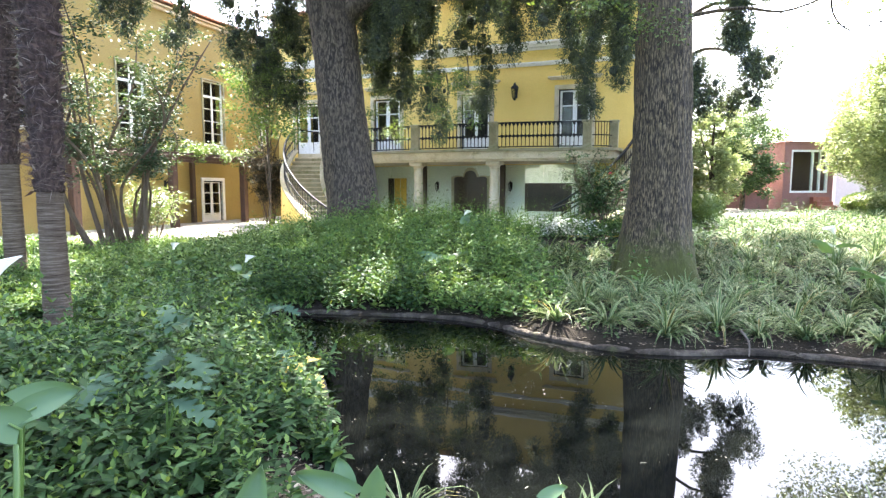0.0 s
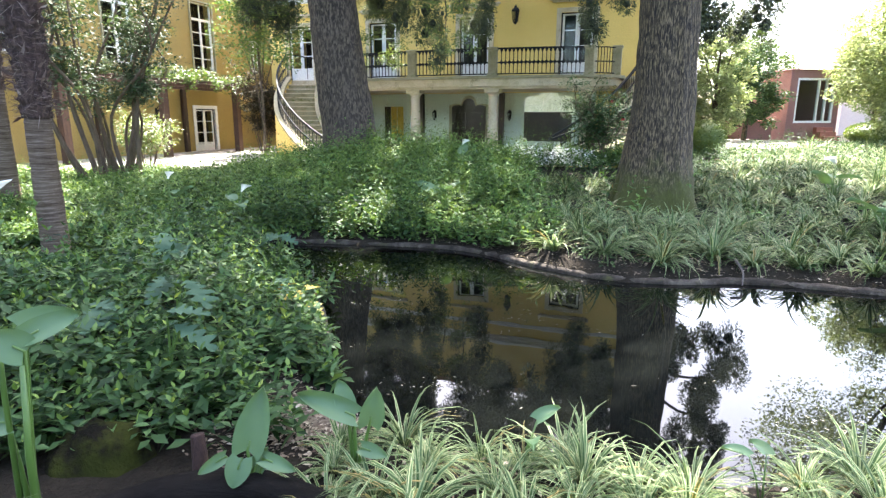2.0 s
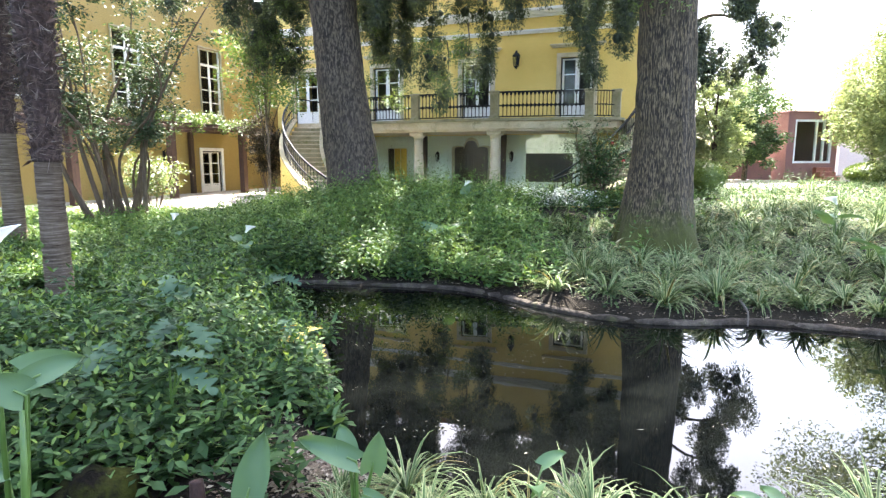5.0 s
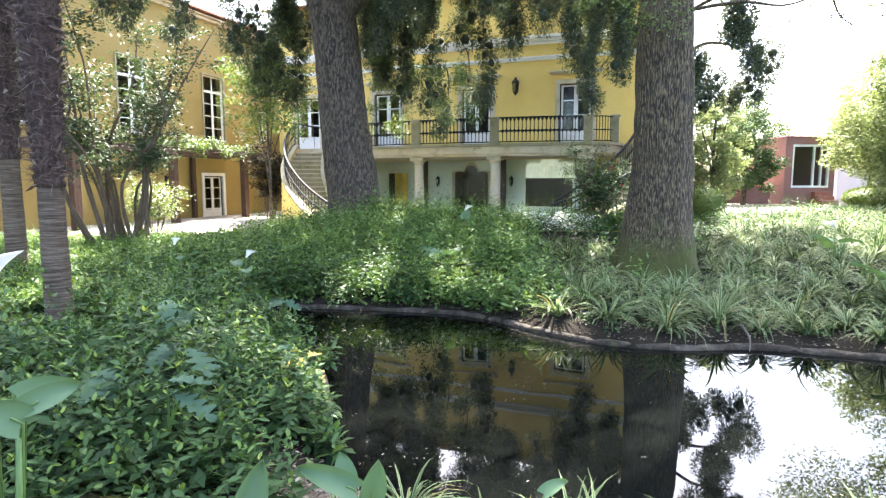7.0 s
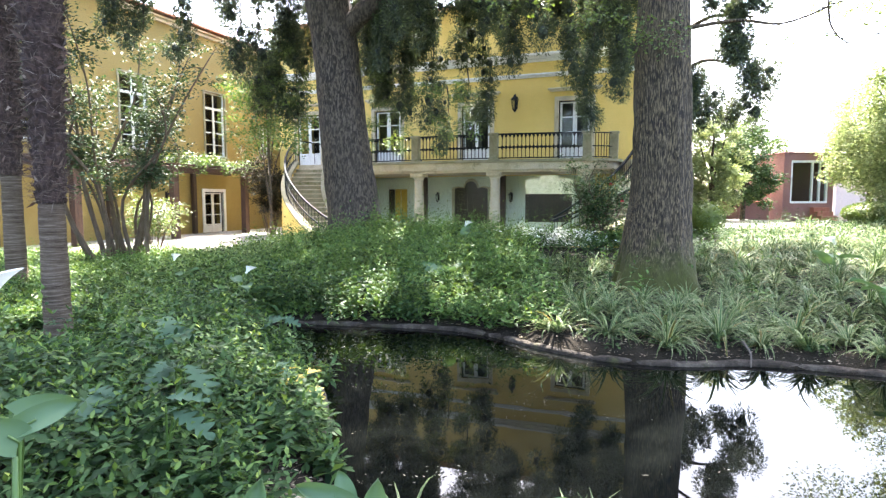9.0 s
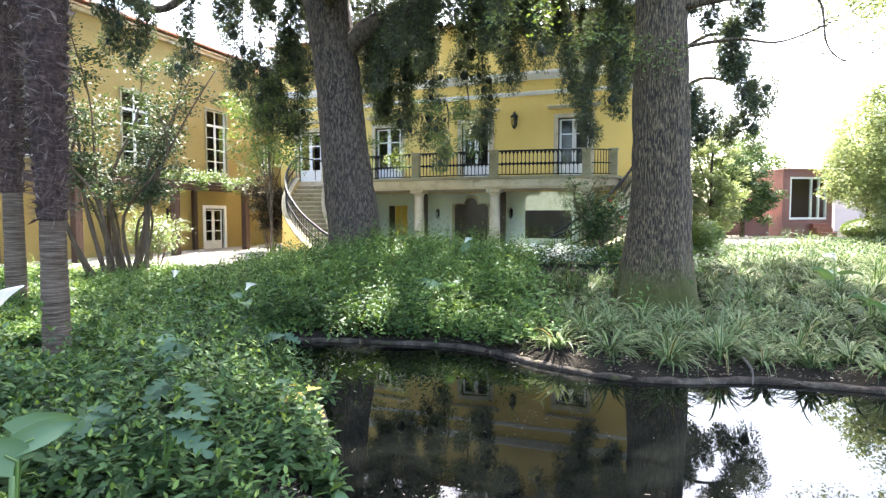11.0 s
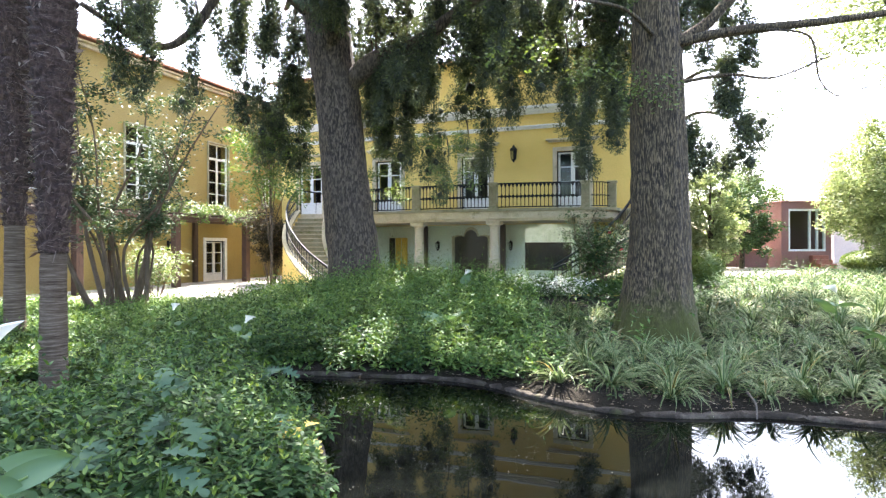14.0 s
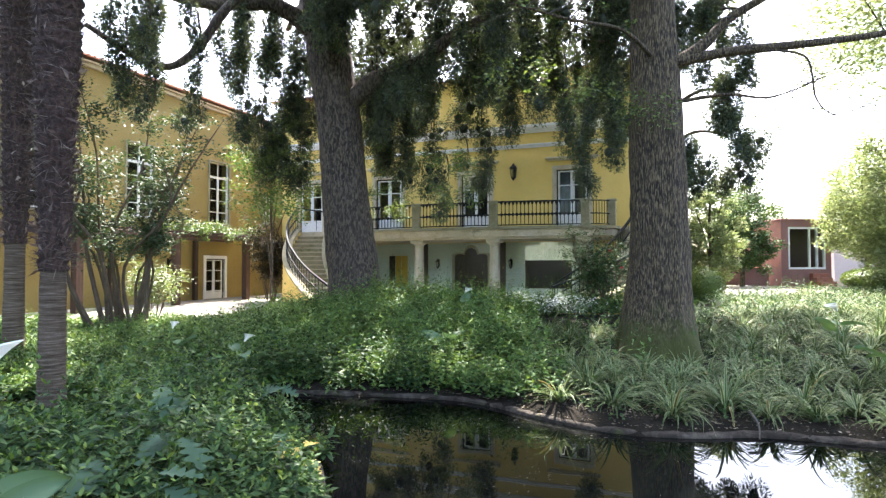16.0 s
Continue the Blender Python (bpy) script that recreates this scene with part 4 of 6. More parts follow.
glazed_opening("door", wing, pose(0.15, 0, 0), 1.30, 2.0, 3, solid=0.35)
for a0, a1, z0, z1 in wh[1:5]:
    glazed_opening("window", wing, pose((a0 + a1) / 2, 0, z0), a1 - a0, z1 - z0, 4, solid=0.0, transom=0.7, plain=True)
glazed_opening("window", wing, pose(4.28, 0, 4.0), 0.85, 1.6, 3, solid=0.0, plain=True)
wall_lantern(WING @ pose(-2.86, 0, 1.75), "black iron wall lantern on the yellow wing", 1.2)
# wall that joins wing and house behind the stair
link = thing("link_wall", HOUSE, "plain yellow wall joining the wing and the house", "house")
part("wall", wall_shell(-17.6, A0, -0.2, 9.4, 6.0, 6.4, []), PLASTER_SHADED, link)

# pergola along the wing
pergola = thing("pergola", WING, "brown pergola posts and beams along the wing", "pergola")
for s in (0.0, -4.4, -8.8, -13.2):
    part("post", Shell().box(s - 0.14, s + 0.14, -2.14, -1.86, -0.1, 2.85, 0.015), POST_WOOD, pergola)
for s in (-1.35, -5.9, -10.3):
    part("post", Shell().box(s - 0.1, s + 0.1, -0.26, -0.06, -0.1, 2.85, 0.012), DARK_WOOD, pergola)
part("beam", Shell().box(-16, 1.2, -2.1, -1.9, 2.851, 3.02, 0.012), POST_WOOD, pergola)
part("beam", Shell().box(-16, 1.2, -0.24, -0.08, 2.851, 3.02, 0.012), POST_WOOD, pergola)
for k in range(22):
    part("rafter", Shell().box(-15.8 + 0.8 * k, -15.72 + 0.8 * k, -2.5, -0.03, 3.021, 3.12, 0.008), POST_WOOD, pergola)

# ---- red garden house, low wall ----
ANNEX = pose(16.85, 27.2, 0.45, 0, 0, 3) @ Matrix.Diagonal((0.86, 0.86, 1.04, 1))
annex = thing("garden_house", ANNEX, "small red garden house with large white-framed windows", "house")
part("wall", wall_shell(-1.3, 1.5, 0, 3.15, 0, 0.3, [(-0.9, 1.2, 0.95, 2.85)]), RED_WALL, annex)
part("wall", Shell().box(-1.3, -1.0, 0.3, 3.4, 0, 3.15), RED_WALL, annex)
part("wall", Shell().box(1.2, 1.5, 0.3, 3.4, 0, 3.15), RED_WALL, annex)
part("wall", Shell().box(-1.0, 1.2, 3.1, 3.4, 0, 3.15), RED_WALL, annex)
part("roof", Shell().box(-1.34, 1.54, -0.05, 3.45, 3.151, 3.22, 0.02), RED_WALL, annex)
wf = Shell().box(-0.9, -0.8, 0.02, 0.16, 0.95, 2.85).box(1.1, 1.2, 0.02, 0.16, 0.95, 2.85).box(-0.8, 1.1, 0.02, 0.16, 2.76, 2.85).box(-0.8, 1.1, 0.02, 0.16, 0.95, 1.04)
for x in (0.32, 0.74):
    wf.box(x - 0.04, x + 0.04, 0.02, 0.16, 1.04, 2.76)
win = part("window_frame", wf, WHITE, annex)
for x0, x1 in ((-0.8, 0.28), (0.36, 0.70), (0.78, 1.1)):
    part("pane", Shell().box(x0, x1, 0.08, 0.088, 1.04, 2.76), GLASS, win)
for k in range(4):
    part("step", Shell().box(0.25, 1.15, -0.3 * (4 - k), -0.001 if k == 3 else -0.3 * (3 - k) - 0.001, -0.1, 0.2 + 0.19 * k, 0.012), BRICK_RED, annex)
low = thing("garden_wall", pose(14.3, 27.6, 0.1), "low dark red garden wall", "wall")
part("wall", Shell().box(-1.6, 1.1, 0, 0.3, 0, 1.35, 0.01), RED_WALL, low)
part("coping", Shell().box(-1.65, 1.12, -0.04, 0.34, 1.351, 1.43, 0.015), BRICK_RED, low)
far = thing("outbuilding", pose(26.5, 35.5, 0.2, 0, 0, -4), "sunlit pink outbuilding with a tiled roof behind the trees", "house")
part("wall", Shell().box(-2.6, 3.6, 0, 4, 0, 3.4), PINK_WALL, far)
part("roof", Shell().box(-2.8, 3.8, -0.2, 4.2, 3.401, 3.55, 0.02), TILE, far)

# ---- trees ----
def trunk_shell(base, pts, radii, n, rows, furrow, seed, flare=None):
    """A trunk with its furrows in the mesh."""
    path = spline(pts, max(2, rows // (len(pts) - 1)))
    rr = np.interp(np.linspace(0, 1, len(path)), np.linspace(0, 1, len(radii)), radii)
    r = rng(seed)
    ph = r.uniform(0, 6.28, 8)

    def wob(k, a, p):
        z = p.z
        v = Vector((math.cos(a) * 3.0, math.sin(a) * 3.0, z * 0.45 + seed))
        w = 1 + 0.06 * noise.noise(v * 0.7) + 0.05 * noise.noise(Vector((v.x * 1.6, v.y * 1.6, z * 2.2)))
        fine = noise.noise(Vector((math.cos(a) * 14, math.sin(a) * 14, z * 1.3 + seed)))
        w += furrow * (abs(fine) * 2 - 0.5)
        if flare:
            h = max(0.0, 1 - (z - pts[0][2]) / flare)
            w += h * h * (0.36 + 0.16 * math.sin(4 * a + ph[0]) + 0.08 * math.sin(7 * a + ph[1]))
        return w
    return Shell().tube(path, list(rr), n, wob)


def limb_shell(pts, r0, r1, n=10, seg=8):
    path = spline(pts, seg)
    rr = np.linspace(r0, r1, len(path))

    def wob(k, a, p):
        return 1 + 0.18 * noise.noise(p * 2.5 + Vector((a, 0, 0)))
    return Shell().tube(path, list(rr), n, wob)


bm_ico = bmesh.new()
bmesh.ops.create_icosphere(bm_ico, subdivisions=2, radius=1.0)
ICO_V = np.array([v.co[:] for v in bm_ico.verts])
ICO_F = np.array([[v.index for v in f.verts] for f in bm_ico.faces])
bm_ico.free()


def plume(r, top, length, radius, sway, count):
    """One hanging mass of conifer foliage: blunt tufts of short sprays strung along a drooping axis."""
    m = max(3, int(length / max(0.15, radius * 0.5)))
    ct = (np.arange(m) + r.uniform(0.2, 0.8, m)) / m
    ca = r.uniform(0, 2 * np.pi, m)
    cq = radius * r.uniform(0.1, 0.62, m) * (0.55 + 0.45 * ct)
    C = np.array(top) + np.stack([cq * np.cos(ca) + sway[0] * ct * ct, cq * np.sin(ca) + sway[1] * ct * ct, -ct * length], 1)
    rad = radius * r.uniform(0.34, 0.66, m) * (0.7 + 0.3 * ct)
    k = r.choice(m, count, p=rad ** 2 / np.sum(rad ** 2))
    d = rand_dirs(r, count)
    q = rad[k] * (0.62 + 0.62 * r.random(count) ** 1.3)
    P = C[k] + d * q[:, None] * np.array((1, 1, 1.25))
    D = d * 0.9 + np.array((0, 0, -0.4)) + r.normal(0, 0.4, (count, 3))
    L = r.uniform(0.04, 0.095, count)
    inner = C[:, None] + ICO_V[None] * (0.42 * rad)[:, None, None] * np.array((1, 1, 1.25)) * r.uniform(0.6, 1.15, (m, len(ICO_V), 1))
    return P, D, L, inner


SUN_GAPS = ((-0.95, 7.6, 0.3, 0.14), (1.08, 6.12, 0.06, 0.3))      # foliage is left out so that sun patches fall on these spots


def under_gap(x, y, z, rad):
    """Whether a clump of foliage would close one of the gaps through which the sun falls."""
    for gx0, gy0, gz0, width in SUN_GAPS:
        k = (z - gz0) / math.tan(SUN_EL)
        if math.hypot(x - gx0 - k * math.sin(SUN_AZ), y - gy0 - k * math.cos(SUN_AZ)) < 0.72 * rad + width:
            return True
    return False


def conifer_crown(name, tree, seed, plumes, density=2600, size=1.0):
    """Sprays of foliage round solid cores, coloured dark for the shade inside. plumes: rows of top point, length,
    radius.
    """
    r = rng(seed)
    Ps, Ds, Ls, In = [], [], [], []
    for x, y, z, ln, rad in plumes:
        if z - ln > 6.0 and (under_gap(x, y, z - 0.2 * ln, rad) or under_gap(x, y, z - 0.8 * ln, rad)):
            continue
        n = int(density * ln * (0.35 + rad))
        P, D, L, inner = plume(r, (x, y, z), ln, rad, r.normal(0, 0.15, 2), n)
        Ps.append(P), Ds.append(D), Ls.append(L), In.append(inner)
    P, D, L, inner = np.concatenate(Ps), np.concatenate(Ds), np.concatenate(Ls), np.concatenate(In)
    outer = part(name, array_mesh(name, *chip_arrays(P, D, rand_dirs(r, len(P)), L * size, L * size * r.uniform(0.2, 0.38, len(L)), 0.1), CONIFER), None, tree)
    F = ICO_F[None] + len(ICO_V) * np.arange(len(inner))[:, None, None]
    part("shade_core", array_mesh("shade_core", inner.reshape(-1, 3), F.reshape(-1, 3), CONIFER_CORE_SHADE), None, outer)


def blob_leaves(seed, centres, n_each, size, spread=1.0, chips=True, flat=0.0):
    """Leaves in many small clumps: rows of x, y, z, radius."""
    r = rng(seed)
    P, U = [], []
    for x, y, z, rad in centres:
        n = int(n_each * rad * rad)
        d = rand_dirs(r, n)
        q = rad * r.random(n)[:, None] ** 0.45
        P.append(np.array((x, y, z)) + d * q * np.array((1, 1, 0.8)))
        U.append(d)
    P, U = np.concatenate(P), np.concatenate(U)
    n = len(P)
    D = rand_dirs(r, n, -0.7, 0.4)
    N = unit(U + np.array((0, 0, 0.8)) + r.normal(0, 0.5, (n, 3)))
    L = size * r.uniform(0.6, 1.3, n)
    return (chip_arrays if chips else leaf_arrays)(P, D, N, L, L * r.uniform(0.45, 0.65, n))


def hanging_row(r, a, b, n, z_off=(0.0, 0.3), ln=(0.8, 1.8), rad=(0.25, 0.45), spread=0.5):
    """Plumes hung along a line from a to b."""
    out = []
    for k in range(n):
        t = (k + r.random()) / n
        p = np.array(a) * (1 - t) + np.array(b) * t + r.normal(0, spread, 3) * np.array((1, 1, 0.3))
        out.append((p[0], p[1], p[2] + r.uniform(*z_off), r.uniform(*ln), r.uniform(*rad)))
    return out


# the great conifer before the house
LX, LY = -2.15, 14.0
lz = float(ground_z(LX, LY))
conifer = thing("conifer_tree", pose(0, 0, 0), "old conifer with dark trunk and drooping dark foliage", "tree", "large conifers")
part("trunk", trunk_shell(0, [(-2.10, 14, lz - 0.25), (-2.15, 14, 1.3), (-2.38, 14, 3.4), (-2.5, 14, 4.9), (-2.75, 14, 6.7), (-3.05, 14.1, 8.4), (-3.3, 14.2, 11.5), (-3.4, 14.2, 16)],
                          [0.72, 0.62, 0.545, 0.52, 0.52, 0.50, 0.36, 0.12], 72, 170, 0.055, 4, 1.2), BARK_DARK, conifer, smooth=True)
BOUGHS = [
    [(-2.3, 13.9, 5.5), (-1.6, 13.7, 6.05), (-0.6, 13.4, 6.35), (0.4, 13.1, 7.0), (1.6, 12.7, 7.5)],
    [(-2.8, 13.9, 7.0), (-3.9, 13.4, 7.7), (-5.4, 12.8, 7.5), (-7.2, 12.3, 7.9)],
    [(-2.9, 14.0, 7.6), (-1.6, 14.6, 8.8), (0.4, 15.2, 9.2), (2.8, 15.4, 9.3)],
    [(-2.6, 13.7, 6.4), (-2.5, 12.5, 7.6), (-2.2, 11.0, 8.2), (-1.8, 9.4, 8.3)],
    [(-3.0, 14.2, 8.0), (-3.9, 15.6, 8.6), (-4.6, 17.0, 8.6)],
    [(-3.1, 14.0, 8.8), (-1.0, 12.8, 9.6), (1.5, 11.6, 9.8), (3.0, 10.4, 9.9)],
    [(-3.2, 14.0, 9.6), (-5.2, 12.8, 10.2), (-7.0, 11.0, 10.2)],
]
for k, pts in enumerate(BOUGHS):
    part("limb", limb_shell(pts, 0.26 - 0.02 * k, 0.06), BARK_DARK, conifer, smooth=True)
r = rng(21)
PL = []
for pts, n in zip(BOUGHS, (12, 8, 10, 8, 3, 14, 6)):
    q = spline(pts, 4)
    for k in range(n):
        p = q[int(r.uniform(0.25, 1) * (len(q) - 1))]
        PL.append((p[0] + r.normal(0, 0.3), p[1] + r.normal(0, 0.3), p[2] + 0.15, r.uniform(0.9, 1.9), r.uniform(0.25, 0.45)))
conifer_crown("crown", conifer, 5, PL, 2400, 1.1)

# ---- the furrowed tree at the water ----
TX, TY = 3.42, 9.55
tz = float(ground_z(TX, TY))
oak = thing("furrowed_tree", pose(0, 0, 0), "tall tree with furrowed grey bark and a mossy foot", "tree")
part("trunk", trunk_shell(0, [(3.50, TY, tz - 0.3), (3.51, TY, 1.0), (3.55, TY, 2.0), (3.51, TY, 4.0), (3.47, TY, 6.0), (3.40, TY, 8.5), (3.3, TY + 0.1, 12), (3.2, TY + 0.2, 15)],
                          [0.62, 0.52, 0.455, 0.41, 0.345, 0.31, 0.24, 0.08], 96, 170, 0.045, 9, 1.3), BARK_GREY, oak, smooth=True)
OAK_BOUGHS = [
    ([(3.6, 9.4, 4.9), (4.6, 9.2, 5.05), (5.7, 9.0, 5.1), (7.0, 8.9, 5.25), (9.0, 8.6, 5.6)], 0.10, 0.035),
    ([(3.6, 9.4, 4.85), (4.15, 9.3, 5.15), (4.6, 9.2, 5.6), (5.3, 9.0, 6.0), (6.5, 8.6, 6.9)], 0.11, 0.04),
    ([(3.7, 9.3, 4.25), (4.4, 9.0, 4.3), (5.0, 8.8, 4.2), (5.7, 8.6, 4.45)], 0.035, 0.008),
    ([(5.0, 9.0, 5.0), (5.6, 8.9, 4.85), (5.75, 8.9, 4.2), (6.05, 8.9, 3.95), (6.5, 8.9, 4.1)], 0.022, 0.006),
    ([(3.3, 9.2, 5.0), (2.7, 8.7, 5.2), (1.8, 8.2, 5.15), (0.9, 7.8, 5.2)], 0.04, 0.008),
    ([(3.3, 9.2, 6.0), (2.2, 8.4, 6.6), (1.0, 7.6, 7.0), (-0.4, 7.0, 7.2)], 0.10, 0.02),
    ([(3.4, 9.5, 7.0), (4.5, 8.5, 8.0), (5.5, 7.5, 8.6), (6.5, 6.5, 9.0)], 0.14, 0.03),
    ([(3.3, 9.5, 7.5), (2.0, 8.5, 8.6), (0.5, 7.0, 9.2), (-0.8, 5.5, 9.5)], 0.14, 0.03),
    ([(3.3, 9.6, 8.0), (3.5, 8.0, 9.2), (3.2, 6.0, 10.0), (3.0, 4.0, 10.3)], 0.12, 0.03),
]
for pts, r0, r1 in OAK_BOUGHS:
    part("limb", limb_shell(pts, r0, r1, 8), BARK_GREY, oak, smooth=True)
r = rng(31)
twigs = Shell()
cl = []
for li, (pts, r0, r1) in enumerate(OAK_BOUGHS):
    q = spline(pts, 6)
    for k in range(9 if li < 5 else 16):
        p = q[int(r.uniform(0.35, 1) * (len(q) - 1))]
        d = rand_dirs(r, 1, -0.35, 0.35)[0] * r.uniform(0.3, 0.9)
        e = p + d
        twigs.tube([p, p + d * 0.5 + (0, 0, 0.04), e], [0.009, 0.006, 0.003], 5)
        if li >= 5:
            cl.append((*e, 0.55))
        elif li == 4:
            cl.append((*e, 0.17))
        elif r.random() < 0.55:
            cl.append((*e, 0.16))
tagged(part("fine_branching", twigs, TWIG, oak), kind="stuff")
for k in range(18):
    t = k / 17
    cl.append((0.75 + 2.7 * t + r.normal(0, 0.15), 8.0 + 1.0 * t + r.normal(0, 0.2), 4.22 + 0.2 * math.sin(5 * t) + r.normal(0, 0.10), r.uniform(0.22, 0.36)))
part("crown", array_mesh("crown", *blob_leaves(32, [c for c in cl if c[2] < 6 or not under_gap(*c)], 520, 0.062), FRESH), None, oak)
# unseen clumps overhead, added to keep the sun off both banks
cl = []
for k in range(165):
    a, q = r.uniform(0, 6.283), 6.4 * math.sqrt(r.random())
    cl.append((3.4 + q * math.cos(a), 9.6 + q * math.sin(a), r.uniform(10.0, 14.5) - 0.2 * q, r.uniform(0.5, 0.9)))
for k in range(58):
    cl.append((r.uniform(2.6, 9.8), r.uniform(10.0, 15.5), r.uniform(10.8, 13.8), r.uniform(0.6, 0.9)))
part("shade_crown", array_mesh("shade_crown", *blob_leaves(33, [c for c in cl if not under_gap(*c)], 230, 0.17), FRESH), None, oak)

# ---- the conifer behind it ----
back = thing("conifer_tree", pose(0, 0, 0), "dark conifer with drooping sprays behind the furrowed tree", "tree", "large conifers")
bz = float(ground_z(5.55, 14.6))
part("trunk", trunk_shell(0, [(5.55, 14.6, bz - 0.2), (5.5, 14.6, 3.0), (5.5, 14.6, 7.0), (5.4, 14.6, 15.0)], [0.36, 0.28, 0.24, 0.08], 24, 40, 0.03, 12, 0.8), BARK_DARK, back, smooth=True)
for z, x1, y1 in ((4.4, 6.6, 13.4), (5.4, 6.9, 13.3), (3.6, 6.0, 13.3), (6.3, 3.4, 12.6), (7.2, 6.7, 13.0), (8.3, 3.2, 12.4)):
    part("limb", limb_shell([(5.5, 14.6, z), ((5.5 + x1) / 2, (14.6 + y1) / 2, z + 0.45), (x1, y1, z + 0.25)], 0.07, 0.02, 7, 5), BARK_DARK, back, smooth=True)
HANG_RIGHT = [
    (5.58, 13.0, 4.43, 1.08, 0.44), (6.18, 13.2, 5.37, 0.71, 0.37), (6.50, 13.2, 6.08, 0.64, 0.33), (6.89, 13.4, 4.45, 0.48, 0.30),
    (6.73, 13.4, 5.17, 0.52, 0.38), (5.77, 13.0, 6.33, 0.76, 0.29),
]
PADS = [(6.41, 13.2, 5.73, 0.5, 0.50), (6.61, 13.2, 5.28, 0.5, 0.50), (7.06, 13.2, 4.68, 0.5, 0.50), (6.61, 13.2, 4.64, 0.5, 0.40), (5.97, 13.2, 3.96, 0.5, 0.50), (6.84, 13.2, 3.94, 0.5, 0.50), (6.41, 13.2, 3.81, 0.5, 0.30), (5.65, 13.2, 3.75, 0.5, 0.45), (5.65, 13.2, 4.32, 0.5, 0.40)]
conifer_crown("crown", back, 8, [(x, y, z, l2 * 0.8, q * 1.3) for x, y, z, l2, q in HANG_RIGHT] + PADS + hanging_row(rng(81), (3.2, 13.2, 7.6), (6.6, 13.2, 7.6), 12) + hanging_row(rng(82), (3.6, 13.4, 9.4), (6.6, 13.4, 9.4), 10), 5200)

# plumes above the view, added to shade the ground beside the pond
top_r0 = rng(67)
BACK_TOP = []
for k in range(42):
    a, q, h = top_r0.uniform(0, 6.283), 3.6 * math.sqrt(top_r0.random()), top_r0.random()
    BACK_TOP.append((5.5 + q * math.cos(a) * (1.1 - 0.7 * h), 14.8 + q * math.sin(a) * (1.1 - 0.7 * h), 10.8 + 6.0 * h, top_r0.uniform(1.4, 2.2), top_r0.uniform(0.6, 0.9)))
conifer_crown("shade_foliage", back, 9, BACK_TOP, 170, 2.8)

# low hanging boughs of the great conifer
HANG_A = [
    (-6.12, 10.5, 6.45, 1.79, 0.24), (-5.98, 10.8, 5.96, 0.95, 0.30), (-5.41, 10.8, 5.54, 1.10, 0.42), (-5.46, 10.6, 6.29, 1.03, 0.47), (-4.70, 11.0, 6.14, 1.82, 0.28),
    (-4.86, 11.0, 6.68, 0.64, 0.37), (-4.19, 12.0, 7.14, 1.75, 0.40), (-4.08, 12.0, 6.09, 1.99, 0.47), (-3.91, 12.6, 6.43, 2.94, 0.49), (-3.54, 12.8, 5.01, 1.62, 0.32),
    (-3.22, 13.0, 5.32, 1.96, 0.29), (-3.24, 12.6, 6.68, 1.72, 0.42), (-2.46, 13.0, 7.59, 1.14, 0.66),
]
HANG_B = [
    (-1.57, 13.0, 5.70, 1.52, 0.44), (-1.21, 12.6, 5.08, 1.35, 0.39),
    (-0.83, 12.4, 5.39, 2.05, 0.33), (-0.23, 12.2, 5.09, 1.96, 0.42), (-0.48, 12.6, 6.31, 1.84, 0.49), (0.07, 12.2, 3.66, 1.01, 0.29), (0.78, 12.2, 5.21, 2.02, 0.34),
    (0.56, 12.4, 6.60, 2.29, 0.56), (0.48, 12.1, 4.00, 0.59, 0.34), (1.45, 12.3, 5.48, 1.14, 0.41), (1.18, 12.6, 6.92, 1.96, 0.56), (1.94, 12.0, 6.44, 1.64, 0.47),
    (2.52, 12.0, 5.73, 1.81, 0.31), (2.99, 12.0, 5.27, 2.10, 0.31), (3.58, 12.0, 5.97, 2.34, 0.40), (3.28, 12.2, 6.75, 1.90, 0.48), (-1.06, 13.0, 6.83, 1.52, 0.51),
]


def farther(rows, m):
    """The same plumes, m times as far from the eye and as large."""
    return [(x * m, y * m, EYE + (z - EYE) * m, ln * m, q * m) for x, y, z, ln, q in rows]


HANG_A = HANG_A[:6] + farther(HANG_A[6:], 1.2)
HANG_B = farther([p for p in HANG_B if p[0] < 1.3], 1.26) + farther([p for p in HANG_B if p[0] >= 1.3], 1.13)
fr = rng(68)
FILL = []
for n_p, x0, x1, z0, z1 in ((7, -1.7, -0.2, 4.1, 5.3), (9, -0.2, 2.3, 5.1, 6.3), (12, 2.3, 4.0, 4.2, 5.5), (2, -4.2, -3.0, 4.6, 5.6)):
    for k in range(n_p):
        ln = fr.uniform(1.2, 2.2)
        FILL += farther([(fr.uniform(x0, x1), fr.uniform(11.8, 13.6), fr.uniform(z0, z1) + ln, ln, fr.uniform(0.28, 0.48))], 1.2)
for n_p, x0, x1, y0, y1, z0, z1 in ((6, -2.0, -0.8, 16.0, 17.0, 4.0, 5.2), (4, -5.4, -3.9, 15.4, 17.0, 4.6, 5.8)):
    for k in range(n_p):
        ln = fr.uniform(1.0, 1.7)
        FILL.append((fr.uniform(x0, x1), fr.uniform(y0, y1), fr.uniform(z0, z1) + ln, ln, fr.uniform(0.28, 0.46)))
conifer_crown("hanging_foliage", conifer, 6, HANG_A + HANG_B + FILL, 3400, 0.9)
bt = Shell()
for x, y, z, ln, rad in HANG_A + HANG_B + FILL:
    bt.tube([(x, y, z + 0.35), (x + 0.05, y, z), (x, y, z - ln * 0.7)], [0.022, 0.016, 0.006], 5)
tagged(part("fine_branching", bt, BARK_DARK, conifer), kind="stuff")
